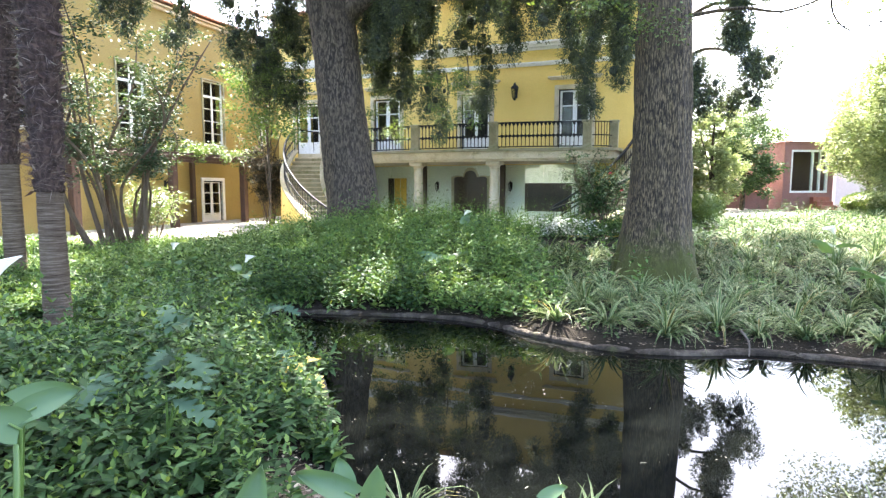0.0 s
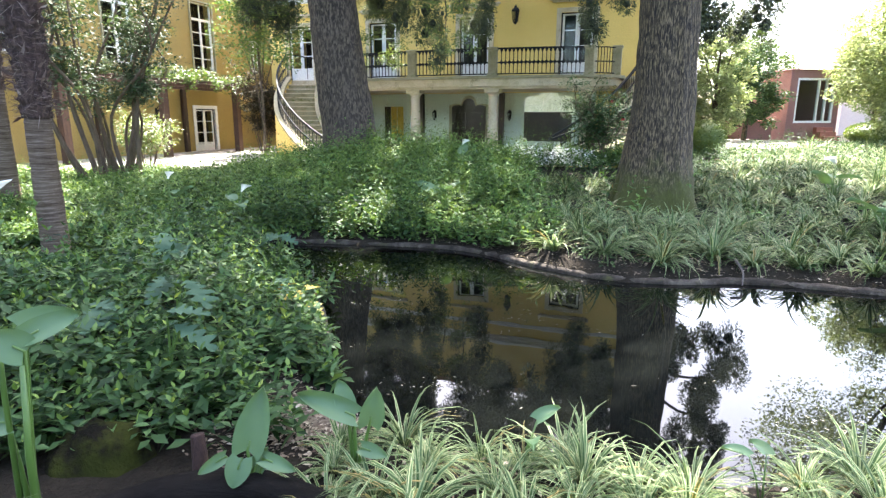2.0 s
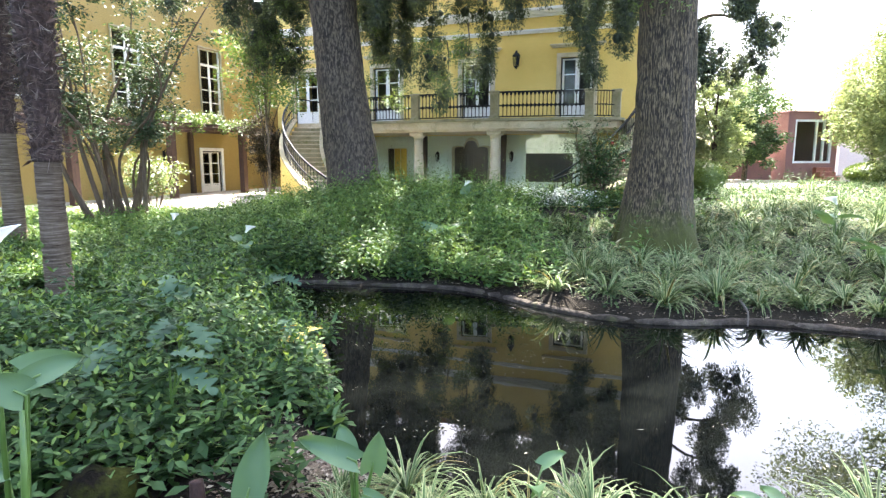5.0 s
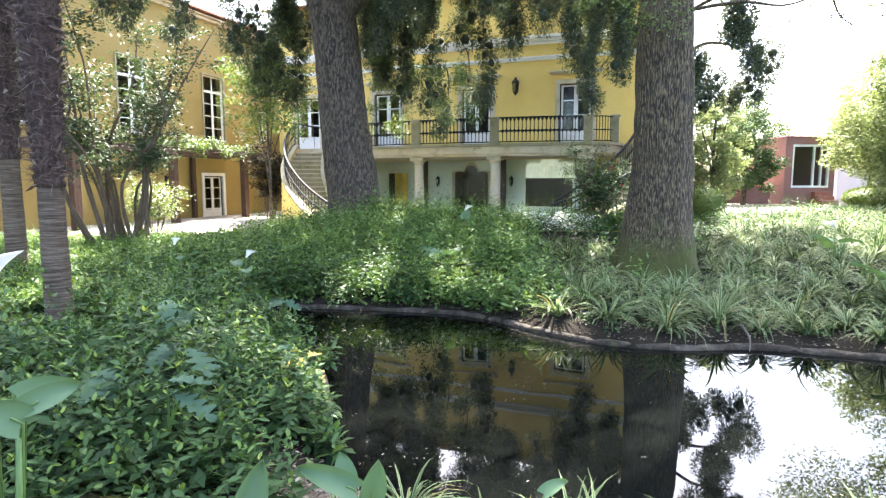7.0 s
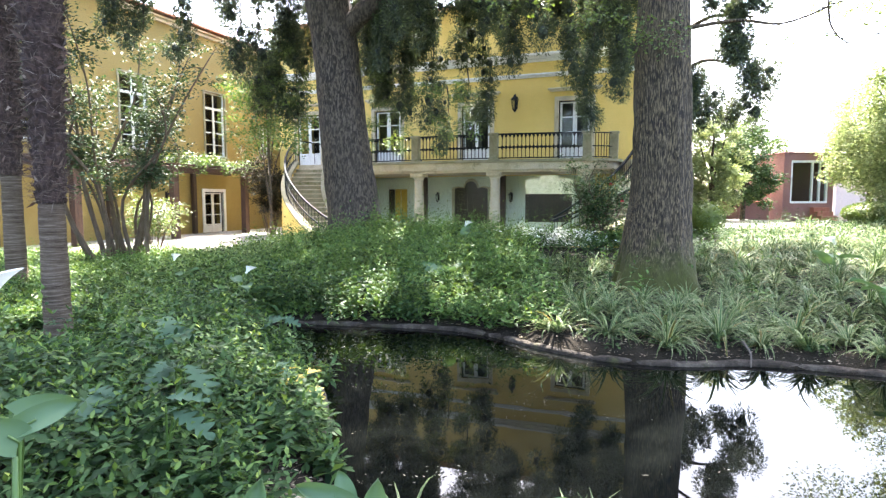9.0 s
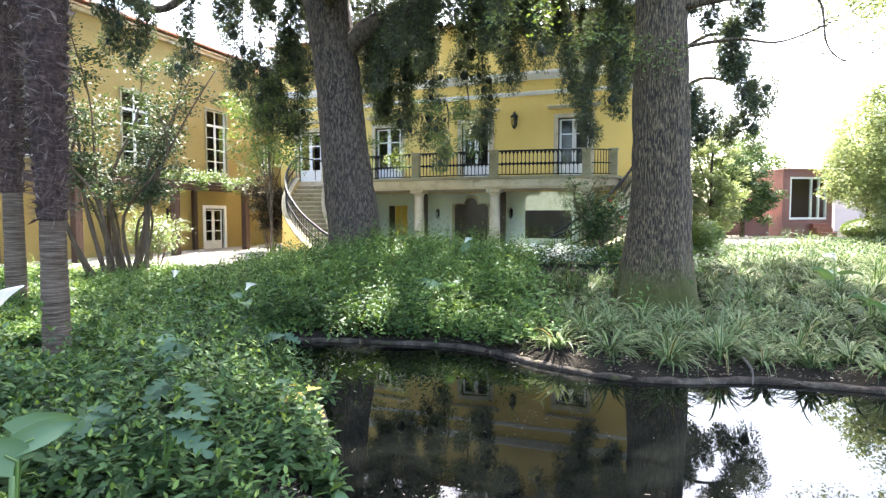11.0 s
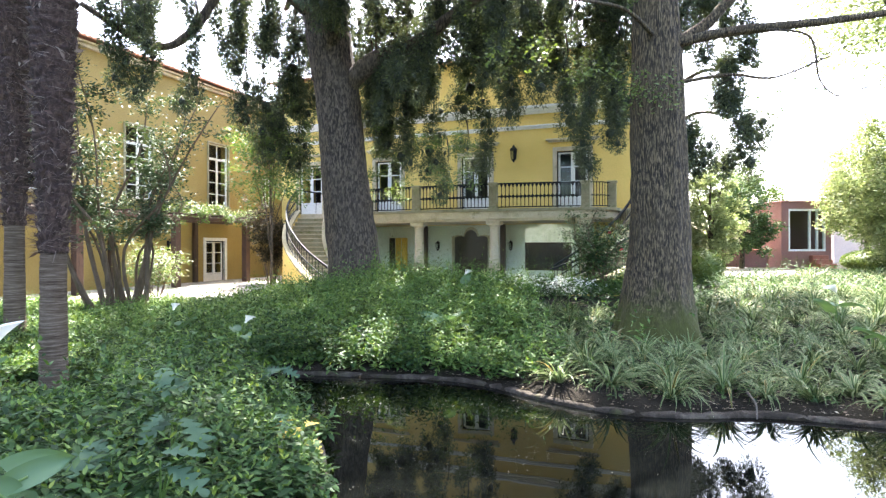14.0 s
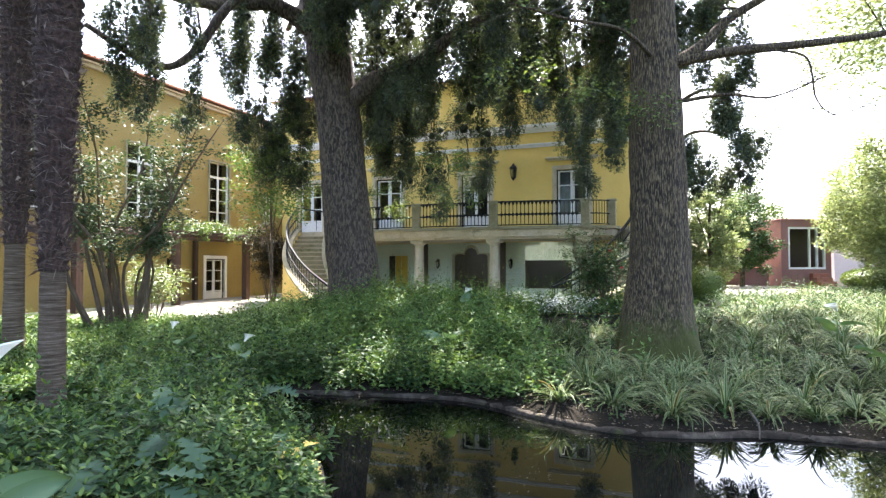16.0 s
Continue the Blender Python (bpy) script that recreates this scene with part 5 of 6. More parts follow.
part("limb", limb_shell([(-3.1, 13.2, 7.9), (-4.2, 11.9, 7.2), (-4.9, 11.2, 5.75), (-5.5, 10.9, 5.45), (-6.6, 10.6, 6.1)], 0.12, 0.05), BARK_DARK, conifer, smooth=True)
# unseen foliage above the view, added to shade garden, near bank and stair
top_r = rng(66)
UPPER = []
for k in range(72):
    a, q, h = top_r.uniform(0, 6.283), 5.6 * math.sqrt(top_r.random()), top_r.random()
    UPPER.append((-2.6 + q * math.cos(a) * (1.1 - 0.6 * h), 13.6 + q * math.sin(a) * (1.0 - 0.6 * h), 10.6 + 8.5 * h, top_r.uniform(1.4, 2.4), top_r.uniform(0.6, 0.95)))
for k in range(104):
    UPPER.append((top_r.uniform(-8.0, 0.6), top_r.uniform(5.2, 10.2), top_r.uniform(12.6, 15.0), top_r.uniform(1.3, 1.9), top_r.uniform(0.7, 1.0)))
for k in range(18):
    UPPER.append((top_r.uniform(-4.8, -1.6), top_r.uniform(19.6, 22.4), top_r.uniform(13.0, 14.6), top_r.uniform(1.2, 1.8), top_r.uniform(0.6, 0.9)))
conifer_crown("shade_foliage", conifer, 7, UPPER, 170, 2.8)
# unseen limbs, added to carry that shading foliage
for x, y in ((-6.5, 7.0), (-3.0, 6.5), (0.2, 7.0), (-3.2, 21.0)):
    part("limb", limb_shell([(-3.4, 14.2, 11.6), ((x - 3.4) / 2, (y + 14.2) / 2, 13.6), (x, y, 14.6)], 0.14, 0.04, 8, 6), BARK_DARK, conifer, smooth=True)
MIDDLE = []
for k in range(34):
    MIDDLE.append((top_r.uniform(-2.2, 3.4), top_r.uniform(10.8, 13.4), top_r.uniform(10.4, 12.2), top_r.uniform(1.2, 2.0), top_r.uniform(0.45, 0.7)))
for k in range(84):
    x = top_r.uniform(-2.2, 4.2)
    MIDDLE.append((x, top_r.uniform(10.8, 13.8), top_r.uniform(7.8, 10.5), top_r.uniform(0.9, 1.7), top_r.uniform(0.35, 0.6)))
for k in range(9):
    MIDDLE.append((top_r.uniform(-6.6, -3.6), top_r.uniform(10.3, 13.0), top_r.uniform(7.4, 10.4), top_r.uniform(0.8, 1.6), top_r.uniform(0.3, 0.5)))
for k in range(44):
    MIDDLE.append((top_r.uniform(-3.6, 4.0), top_r.uniform(15.4, 18.8), top_r.uniform(7.9, 9.6), top_r.uniform(1.0, 1.7), top_r.uniform(0.4, 0.65)))
conifer_crown("middle_foliage", conifer, 17, MIDDLE, 800, 1.4)
# conifer sprays in the paler leaf colour: their sunlight is painted in
lit = [(top_r.uniform(-2.2, -0.9), top_r.uniform(15.0, 16.4), top_r.uniform(2.9, 5.0), top_r.uniform(0.18, 0.34)) for k in range(22)]
lit += [(top_r.uniform(-0.7, 0.7), top_r.uniform(12.2, 14.6), top_r.uniform(2.9, 4.2), top_r.uniform(0.14, 0.26)) for k in range(16)]
lit += [(top_r.uniform(-5.0, -3.3), top_r.uniform(14.6, 16.2), top_r.uniform(3.3, 5.6), top_r.uniform(0.14, 0.28)) for k in range(40)]
part("painted_sunlit_sprays", array_mesh("painted_sunlit_sprays", *blob_leaves(18, lit, 2200, 0.055), FRESH), None, conifer, "conifer sprays in a lighter leaf colour that stands for sunlight")


# ---- palms ----
def husk_part(name, data, mat, parent, kind):
    return tagged(part(name, data, mat, parent), kind=kind)


def palm(x, y, r_low, r_up, z_split, height, seed, lean):
    z0 = float(ground_z(x, y))
    p = thing("palm_tree", pose(x, y, z0), "shaggy palm trunk, grey rings below and brown fibre above", "palm", "palms by the pond")
    r = rng(seed)
    low = [(lean * t * t * 0.2, 0, -0.2 + (z_split + 0.2) * t) for t in np.linspace(0, 1, 90)]
    part("trunk", Shell().tube(low, list(np.linspace(r_low * 1.12, r_low, 90)), 28,
                               lambda k, a, q: 1 + 0.045 * abs(math.sin(q.z * 55 + 0.8 * noise.noise(Vector((math.cos(a), math.sin(a), q.z * 3))))) ** 6 + 0.012 * math.sin(q.z * 96 + 1.2 * noise.noise(Vector((math.cos(a), math.sin(a), q.z * 2)))) + 0.05 * noise.noise(Vector((math.cos(a) * 2, math.sin(a) * 2, q.z * 4)))),
         PALM_BARK, p, smooth=True)
    ups = [(lean * (0.2 + 0.8 * t), 0, z_split + (height - z_split) * t) for t in np.linspace(0, 1, 240)]
    part("fibre_trunk", Shell().tube(ups, [r_low + (r_up - r_low) * min(1, 0.1 + 1.5 * t) for t in np.linspace(0, 1, 240)], 28,
                                     lambda k, a, q: 1 + 0.30 * ((q.z * 9 + 0.9 * noise.noise(Vector((math.cos(a) * 2, math.sin(a) * 2, q.z * 2))) + a * 0.16) % 1.0 - 0.5) + 0.10 * noise.noise(Vector((math.cos(a) * 3, math.sin(a) * 3, q.z * 6))) + 0.06 * noise.noise(Vector((math.cos(a) * 9, math.sin(a) * 9, q.z * 9)))),
         PALM_FIBRE, p, smooth=True)
    for name, n, lo, hi, w0, w1, up, side in (("husk", 420, 0.08, 0.19, 0.02, 0.05, 0.6, 0.7), ("thread", 4200, 0.07, 0.22, 0.003, 0.008, 0.0, 1.5)):
        t = r.random(n)
        a = r.uniform(0, 2 * np.pi, n)
        rr = (r_low + (r_up - r_low) * np.minimum(1, 0.1 + 1.5 * t)) * r.uniform(0.95, 1.1, n)
        P = np.stack([lean * (0.2 + 0.8 * t) + rr * np.cos(a), rr * np.sin(a), z_split + (height - z_split) * t], 1)
        out = np.stack([np.cos(a), np.sin(a), 0 * a], 1)
        tang = np.stack([-np.sin(a), np.cos(a), 0 * a], 1)
        D = out * 0.30 + tang * (side * r.normal(0, 1.0, n))[:, None] + np.array((0, 0, 1)) * r.normal(up, 0.5, n)[:, None]
        husk_part(name, array_mesh(name, *chip_arrays(P, D, out + r.normal(0, 0.2, (n, 3)), r.uniform(lo, hi, n), r.uniform(w0, w1, n), 0.2, 0.35), HUSK if name == "husk" else THREAD), None, p, kind="stuff")
    for k in range(22):
        a = 2.4 * k
        el = 0.9 - 0.07 * k
        d = np.array((math.cos(a) * math.cos(el), math.sin(a) * math.cos(el), math.sin(el)))
        base = np.array((lean, 0, height - 0.05))
        tip = base + d * 0.9
        m = 34
        f = np.linspace(-2.2, 2.2, m)
        side = np.cross(d, (0, 0, 1.0))
        side = side / np.linalg.norm(side)
        fr = np.cos(f)[:, None] * d + np.sin(f)[:, None] * side + np.array((0, 0, -0.25))
        v, fc = chip_arrays(np.repeat(tip[None], m, 0), fr, np.repeat(np.cross(side, d)[None], m, 0), np.full(m, 0.75), np.full(m, 0.05), 0.1, 0.5)
        frond = part("frond", array_mesh("frond", v, fc, TREE_GREEN), None, p)
        part("stalk", Shell().tube([base, (base + tip) / 2 + (0, 0, 0.05), tip], [0.02, 0.014, 0.01], 6), CALLA_STEM, frond)
    return p


palm(-4.30, 6.4, 0.125, 0.235, 1.5, 6.6, 41, 0.0)
palm(-6.35, 8.6, 0.125, 0.235, 1.7, 7.4, 42, 0.0)


# ---- shrubs ----
def many_stem_shrub(x, y, seed, stems, height, spread, leaf_n, leaf, mat, label, name="shrub", rad=0.03, height_at=land_z):
    z0 = float(height_at(x, y))
    s = thing(name, pose(x, y, z0), label, "shrub")
    r = rng(seed)
    P = []
    for k in range(stems):
        a = r.uniform(0, 2 * np.pi)
        q = r.uniform(0.08, 0.40) * spread
        h = height * r.uniform(0.6, 1.0)
        tip = np.array((math.cos(a) * spread * r.uniform(0.3, 1.0), math.sin(a) * spread * r.uniform(0.3, 0.9), h))
        foot = np.array((math.cos(a) * q * 0.6, math.sin(a) * q * 0.6, -0.1))
        mid = foot * 0.8 + tip * 0.2 + np.array((r.normal(0, 0.08 * spread), r.normal(0, 0.08 * spread), h * 0.2))
        path = spline([foot, mid, foot * 0.3 + tip * 0.6 + (r.normal(0, 0.11 * spread), r.normal(0, 0.11 * spread), h * 0.12), tip], 5)
        st = Shell().tube(path, list(np.linspace(rad * r.uniform(0.7, 1.3), 0.007, len(path))), 7, lambda k2, a2, p2: 1 + 0.2 * noise.noise(p2 * 4))
        for b in range(9):
            i = int(r.uniform(0.35, 1) * (len(path) - 1))
            d = rand_dirs(r, 1, -0.1, 0.8)[0] * r.uniform(0.25, 0.75) * min(1.0, height / 3)
            st.tube([path[i], path[i] + d * 0.5 + (0, 0, 0.03), path[i] + d], [0.010, 0.007, 0.004], 5)
            for t in (0.45, 0.75, 1.0):
                P.append(path[i] + d * t)
        part("stem", st, SHRUB_BARK, s, smooth=True)
    P = np.array(P)
    pick = r.integers(0, len(P), leaf_n)
    Q = P[pick] + r.normal(0, 1, (leaf_n, 3)) * np.array((0.15, 0.15, 0.07))
    D = rand_dirs(r, leaf_n, -0.6, 0.3)
    L = leaf * r.uniform(0.6, 1.25, leaf_n)
    part("leaves", array_mesh("leaves", *leaf_arrays(Q, D, np.array((0, 0, 1.0)) + r.normal(0, 0.35, (leaf_n, 3)), L, L * 0.42), mat), None, s)
    return s


many_stem_shrub(-6.85, 12.5, 51, 17, 5.2, 2.5, 17000, 0.092, SHRUB_LEAF, "tall loose many-stemmed shrub with sparse glossy leaves", "tall_shrub", 0.048, ground_z)
many_stem_shrub(-8.9, 18.0, 58, 10, 1.9, 1.1, 4200, 0.09, FRESH, "sunlit pale-green bush in the yard", rad=0.02)
cam_bush = many_stem_shrub(4.35, 16.2, 53, 14, 2.45, 0.95, 7000, 0.085, CAMELLIA, "dark glossy camellia bush with a red flower", "camellia", 0.02)
for x, y, z in ((0.05, -0.75, 1.75), (0.42, -0.6, 1.3)):
    rr = rng(int(z * 100))
    n = 26
    d = rand_dirs(rr, n, -0.2, 1.0)
    part("flower", array_mesh("flower", *leaf_arrays(np.array((x, y, z)) + d * 0.015, d, rand_dirs(rr, n), np.full(n, 0.038), np.full(n, 0.032), 0.4, -0.2), RED_PETAL), None, cam_bush, "red double flower")
many_stem_shrub(-7.9, 26.8, 54, 16, 3.6, 1.1, 9000, 0.12, DEEP_LEAF, "dark climbing shrub at the foot of the yellow wall", "shrub", 0.02)


def leafy_tree(name, x, y, height, crown_r, seed, mat, label, trunk_r, n_clump=60, leaf=0.13, dens=150, lift=0.45):
    z0 = float(land_z(x, y))
    t = thing(name, pose(x, y, z0), label, "tree")
    r = rng(seed)
    part("trunk", Shell().tube([(0, 0, -0.2), (0.05, 0, height * 0.3), (0, 0.05, height * 0.6), (0.05, 0, height * 0.9)], [trunk_r, trunk_r * 0.8, trunk_r * 0.5, 0.02], 10), BARK_DARK, t, smooth=True)
    c = []
    for k in range(n_clump):
        d = rand_dirs(r, 1, -0.8, 1.0)[0]
        q = r.uniform(0.45, 1.0)
        c.append((d[0] * crown_r * q, d[1] * crown_r * q, height * lift + (height * (1 - lift)) * 0.5 * (1 + d[2] * q), r.uniform(0.28, 0.5) * crown_r * 0.62))
    for k in range(7):
        e = c[k * 3]
        part("limb", limb_shell([(0, 0, height * (0.25 + 0.05 * k)), (e[0] * 0.4, e[1] * 0.4, (height * 0.3 + e[2]) / 2), e[:3]], trunk_r * 0.4, 0.015, 6, 4), BARK_DARK, t, smooth=True)
    part("crown", array_mesh("crown", *blob_leaves(seed + 1, c, dens, leaf), mat), None, t)
    return t


leafy_tree("garden_tree", 9.7, 21.2, 4.3, 1.1, 60, TREE_YELLOW, "sunlit yellow-green bushy tree beside the house", 0.10, 120, 0.11, 1500, 0.0)
leafy_tree("garden_tree", 13.4, 26.2, 4.1, 1.4, 62, CAMELLIA, "dark green bushy tree before the low red wall", 0.12, 100, 0.12, 1200, 0.0)
leafy_tree("garden_tree", 17.6, 33.5, 6.2, 1.9, 64, TREE_GREEN, "green tree behind the red garden house", 0.12, 70, 0.14, 800, 0.2)
leafy_tree("garden_tree", 15.3, 19.4, 5.6, 2.3, 66, TREE_YELLOW, "sunlit yellow-green tree beside the path", 0.14, 150, 0.11, 1000, 0.02)
leafy_tree("garden_tree", 18.9, 26.0, 5.4, 2.0, 67, TREE_YELLOW, "pale sunlit tree at the garden edge", 0.14, 80, 0.12, 800, 0.22)
leafy_tree("garden_tree", 15.0, 16.8, 12.0, 4.1, 68, TREE_YELLOW, "tall light tree with airy yellow-green crown", 0.2, 130, 0.12, 260, 0.42)
leafy_tree("garden_tree", -5.6, 18.8, 6.0, 1.7, 70, TREE_GREEN, "light-green tree between the conifer and the wing", 0.05, 70, 0.10, 430, 0.42)



def clipped_ball(x, y, rad, squash, seed, label):
    z0 = float(land_z(x, y))
    b = thing("clipped_hedge_ball", pose(x, y, z0), label, "hedge", "clipped hedges")
    r = rng(seed)
    n = int(5200 * rad * rad)
    d = rand_dirs(r, n, -0.9, 1)
    P = d * rad * r.uniform(0.9, 1.02, n)[:, None] * np.array((1, 1, squash)) + np.array((0, 0, rad * squash * 0.9))
    L = r.uniform(0.04, 0.08, n)
    core = Shell()
    core.lathe([(rad * 0.9 * math.sin(math.pi * k / 12) + 0.01, rad * squash * (0.9 - 0.9 * math.cos(math.pi * k / 12))) for k in range(13)], 24)
    part("core", core, HEDGE, b, smooth=True)
    part("leaves", array_mesh("leaves", *chip_arrays(P, d + r.normal(0, 0.6, (n, 3)), d, L, L * 0.6), HEDGE), None, b)


clipped_ball(8.75, 19.6, 0.66, 0.95, 75, "clipped round hedge, yellow-green in the sun")
clipped_ball(15.2, 19.6, 0.9, 0.42, 76, "clipped low hedge beside the path")
clipped_ball(17.4, 23.6, 1.1, 0.4, 77, "clipped low hedge near the red house")

# vine on the pergola
r = rng(91)
vc = [(*(WING @ Vector((s, b, 3.2 + r.uniform(-0.15, 0.25)))), r.uniform(0.3, 0.5)) for s, b in zip(r.uniform(-6.0, 1.0, 60), r.uniform(-2.5, -0.2, 60))]
vc += [(*(WING @ Vector((s, -2.1, z))), 0.28) for s, z in ((0.1, 2.7), (0.0, 2.4), (0.2, 2.1), (-0.5, 2.8), (-1.2, 2.85), (-4.3, 2.7), (-3.0, 2.85))]
vine = part("vine", array_mesh("vine", *blob_leaves(92, vc, 700, 0.10), TREE_GREEN), None, None)
tagged(vine, "green climbing vine lying over the pergola beams", "vine", kind="stuff")

# unseen trees behind and beside the camera, added for reflections and to block sky
for k, (x, y, h, q, mat) in enumerate(((-10, -7, 8, 3.4, TREE_GREEN), (-6, -11, 9, 3.6, TREE_YELLOW), (-1, -12.5, 9, 3.6, TREE_GREEN), (4, -13, 9, 3.6, TREE_YELLOW), (8.5, -11, 9, 3.6, TREE_GREEN), (12.5, -7, 8, 3.4, TREE_GREEN), (15.5, -1, 8, 3.0, TREE_GREEN), (-14, -1, 8, 3.2, TREE_GREEN), (-16, 7, 10, 3.4, TREE_GREEN), (-17.5, 14, 10, 3.4, TREE_GREEN))):
    leafy_tree("garden_tree", x, y, h, q, 500 + 3 * k, mat, "unseen garden tree, added for reflections and to block sky light", 0.18, 60, 0.26, 75, 0.08)

# ---- ground cover ----
def stems_field(seed, n, region, height, nodes, leaf, w_ratio, tilt=0.35, big=False, hang=0.0):
    """Stems with opposite leaves, thickest near their tips. region(x, y) gives 0..1; height(x, y) in metres."""
    r = rng(seed)
    (x0, x1), (y0, y1), keep = region
    x, y = r.uniform(x0, x1, n * 2), r.uniform(y0, y1, n * 2)
    ok = r.random(n * 2) < keep(x, y)
    x, y = x[ok][:n], y[ok][:n]
    n = len(x)
    g = np.maximum(ground_z(x, y), 0.02)
    h = height(x, y) * (r.uniform(0.4, 1.1, n) + r.uniform(0.3, 0.7, n) * (r.random(n) < 0.16))
    lean = r.normal(0, 0.16, (n, 2)) * h[:, None]
    P, D, L = [], [], []
    for k in range(nodes):
        t = 1 - 0.13 * k - r.uniform(0, 0.05, n)
        ang = r.uniform(0, np.pi, n) + (k % 2) * np.pi / 2
        for sgn in (0, np.pi):
            a = ang + sgn + r.normal(0, 0.25, n)
            el = r.normal((0.75, 0.3, 0.0, -0.15, -0.3)[min(k, 4)], tilt, n)
            P.append(np.stack([x + lean[:, 0] * t, y + lean[:, 1] * t, g + h * t], 1))
            D.append(np.stack([np.cos(a) * np.cos(el), np.sin(a) * np.cos(el), np.sin(el)], 1))
            L.append(leaf * (0.55 + 0.2 * min(k, 3)) * r.uniform(0.7, 1.2, n))
    out = []
    for k, sel in enumerate((slice(0, 2), slice(2, 4), slice(4, None))):        # young tips, then older leaves
        p, d, q = np.concatenate(P[sel]), np.concatenate(D[sel]), np.concatenate(L[sel])
        U = np.array((0, 0, 1.0)) + r.normal(0, 0.3, p.shape)
        out.append((leaf_arrays if big and k < 2 else chip_arrays)(p, d, U, q, q * w_ratio))
    return [out[0], join_arrays(out[1:])]


def soft(v, lo, hi):
    return np.clip((v - lo) / (hi - lo), 0, 1)


def near_left(x, y):
    d = shore_distance(x, y)
    rim = -0.14 + 0.34 * value_noise(x, y, 21, 0.35)
    return (d > rim) * (x < -0.2) * soft(y + 0.5 * soft(-x, 1.5, 1.7), 2.1, 2.4) * (y + 0.5 * soft(-x, 1.5, 1.7) - 2.15 > 0.5 * (x + 0.9)) * (1.0 - soft(y, 7.0, 8.6)) * (d > np.where(y < 3.1, 0.42, rim))


def near_left_h(x, y):
    d = shore_distance(x, y)
    base = 0.20 + 0.34 * value_noise(x, y, 7, 0.9) + 0.32 * value_noise(x, y, 8, 0.27)
    # herbs kept low along the camera's line of sight to the palm's foot
    along, off = -0.558 * x + 0.830 * y, np.abs(0.830 * x + 0.558 * y)
    palm_sight_line = (along > 4.9) * (along < 8.0) * (off < 0.5)
    return base * (0.52 + 0.48 * soft(d, 0.0, 0.7)) * (0.42 + 0.58 * soft(y, 2.0, 3.5)) * np.where(palm_sight_line, 0.16 + 0.2 * (along < 5.8), 1.0) * (1 - 0.45 * soft(y, 4.6, 5.6) * soft(-x, 2.4, 3.2))


HERBS = stems_field(101, 11000, ((-7.5, 0.3), (2.05, 8.6), near_left), near_left_h, 5, 0.080, 0.43, big=True)
herb = new("herb_bank", array_mesh("herb_bank", *HERBS[1], HERB))
tagged(herb, "dense leafy green herbs spilling over the pond edge", "undergrowth", kind="stuff")
tips = new("herb_tips", array_mesh("herb_tips", *HERBS[0], HERB_YOUNG))
tagged(tips, "pale young leaves at the tips of the herbs", "undergrowth", kind="stuff")


def middle(x, y):
    d = shore_distance(x, y)
    grass = soft(x - 0.55 - 0.10 * (y - 6), 0.0, 0.9) * (y < 13)
    edge = 15.6 - 0.45 * np.clip(-3 - x, 0, 4)
    return (d > 0.06) * (y > 6.6) * (x > -13) * (1 - 0.985 * grass) * (1 - soft(y, edge - 0.7, edge)) * (np.hypot(x - TX, y - TY) > 0.75) * (np.hypot(x - LX, y - LY) > 0.65)


def middle_h(x, y):
    d = shore_distance(x, y)
    return (0.12 + 0.38 * soft(d, 0.0, 1.8)) * (0.35 + 0.7 * value_noise(x, y, 11, 1.1) + 0.5 * value_noise(x, y, 13, 0.35)) * (1.0 - 0.5 * soft(-x, 2.5, 5.5)) * (1 - 0.6 * soft(y, 13.5, 16))


COVERS = stems_field(102, 28000, ((-12, 5), (6.6, 17.0), middle), middle_h, 4, 0.096, 0.46)
cover = new("ground_cover", array_mesh("ground_cover", *COVERS[1], COVER))
tips2 = new("ground_cover_tips", array_mesh("ground_cover_tips", *COVERS[0], COVER_YOUNG))
tagged(tips2, "young light-green tips of the ground cover", "undergrowth", kind="stuff")
tagged(cover, "low green ground-cover plants over the mound", "undergrowth", kind="stuff")


TALL = stems_field(104, 4600, ((-9, 5), (6.8, 17.5), middle), lambda x, y: 1.15 * middle_h(x, y) + 0.05, 4, 0.115, 0.22)
tall = new("tall_herb", array_mesh("tall_herb", *join_arrays(TALL), COVER_YOUNG))
tagged(tall, "narrow-leaved taller herbs among the ground cover", "undergrowth", kind="stuff")


def between(x, y):
    d = shore_distance(x, y)
    return (d > 0.12) * (x > 0.8) * (y < 11.5) * (np.hypot(x - TX, y - TY) > 0.7) * 0.9


low_cover = new("ground_cover", array_mesh("ground_cover", *join_arrays(stems_field(106, 1500, ((0.8, 8.5), (5.4, 11.5), between), lambda x, y: 0.04 + 0.10 * value_noise(x, y, 16, 0.5), 4, 0.062, 0.5)), HERB))
tagged(low_cover, "low green leaves between the striped grass clumps", "undergrowth", kind="stuff")


def rightside(x, y):
    d = shore_distance(x, y)
    return (d > 0.3) * (x > 2) * soft(y - 10.5 + 0.25 * (x - 3), 0, 2.0) * (1 - soft(y, 16.2, 17.2)) * (np.hypot(x - TX, y - TY) > 0.75)


cover2 = new("ground_cover", array_mesh("ground_cover", *join_arrays(stems_field(103, 7000, ((2, 18), (8, 20), rightside), lambda x, y: 0.16 + 0.26 * value_noise(x, y, 12, 1.2), 4, 0.085, 0.42)), HERB))
tagged(cover2, "green undergrowth rising beside the path", "undergrowth", kind="stuff")

# white-flowering low plants before the columns
r = rng(110)
n = 3000
fx, fy = r.normal(2.75, 0.7, n), r.normal(15.7, 0.4, n)
fz = land_z(fx, fy) + 0.12 + 0.5 * r.random(n) * value_noise(fx, fy, 19, 0.35)
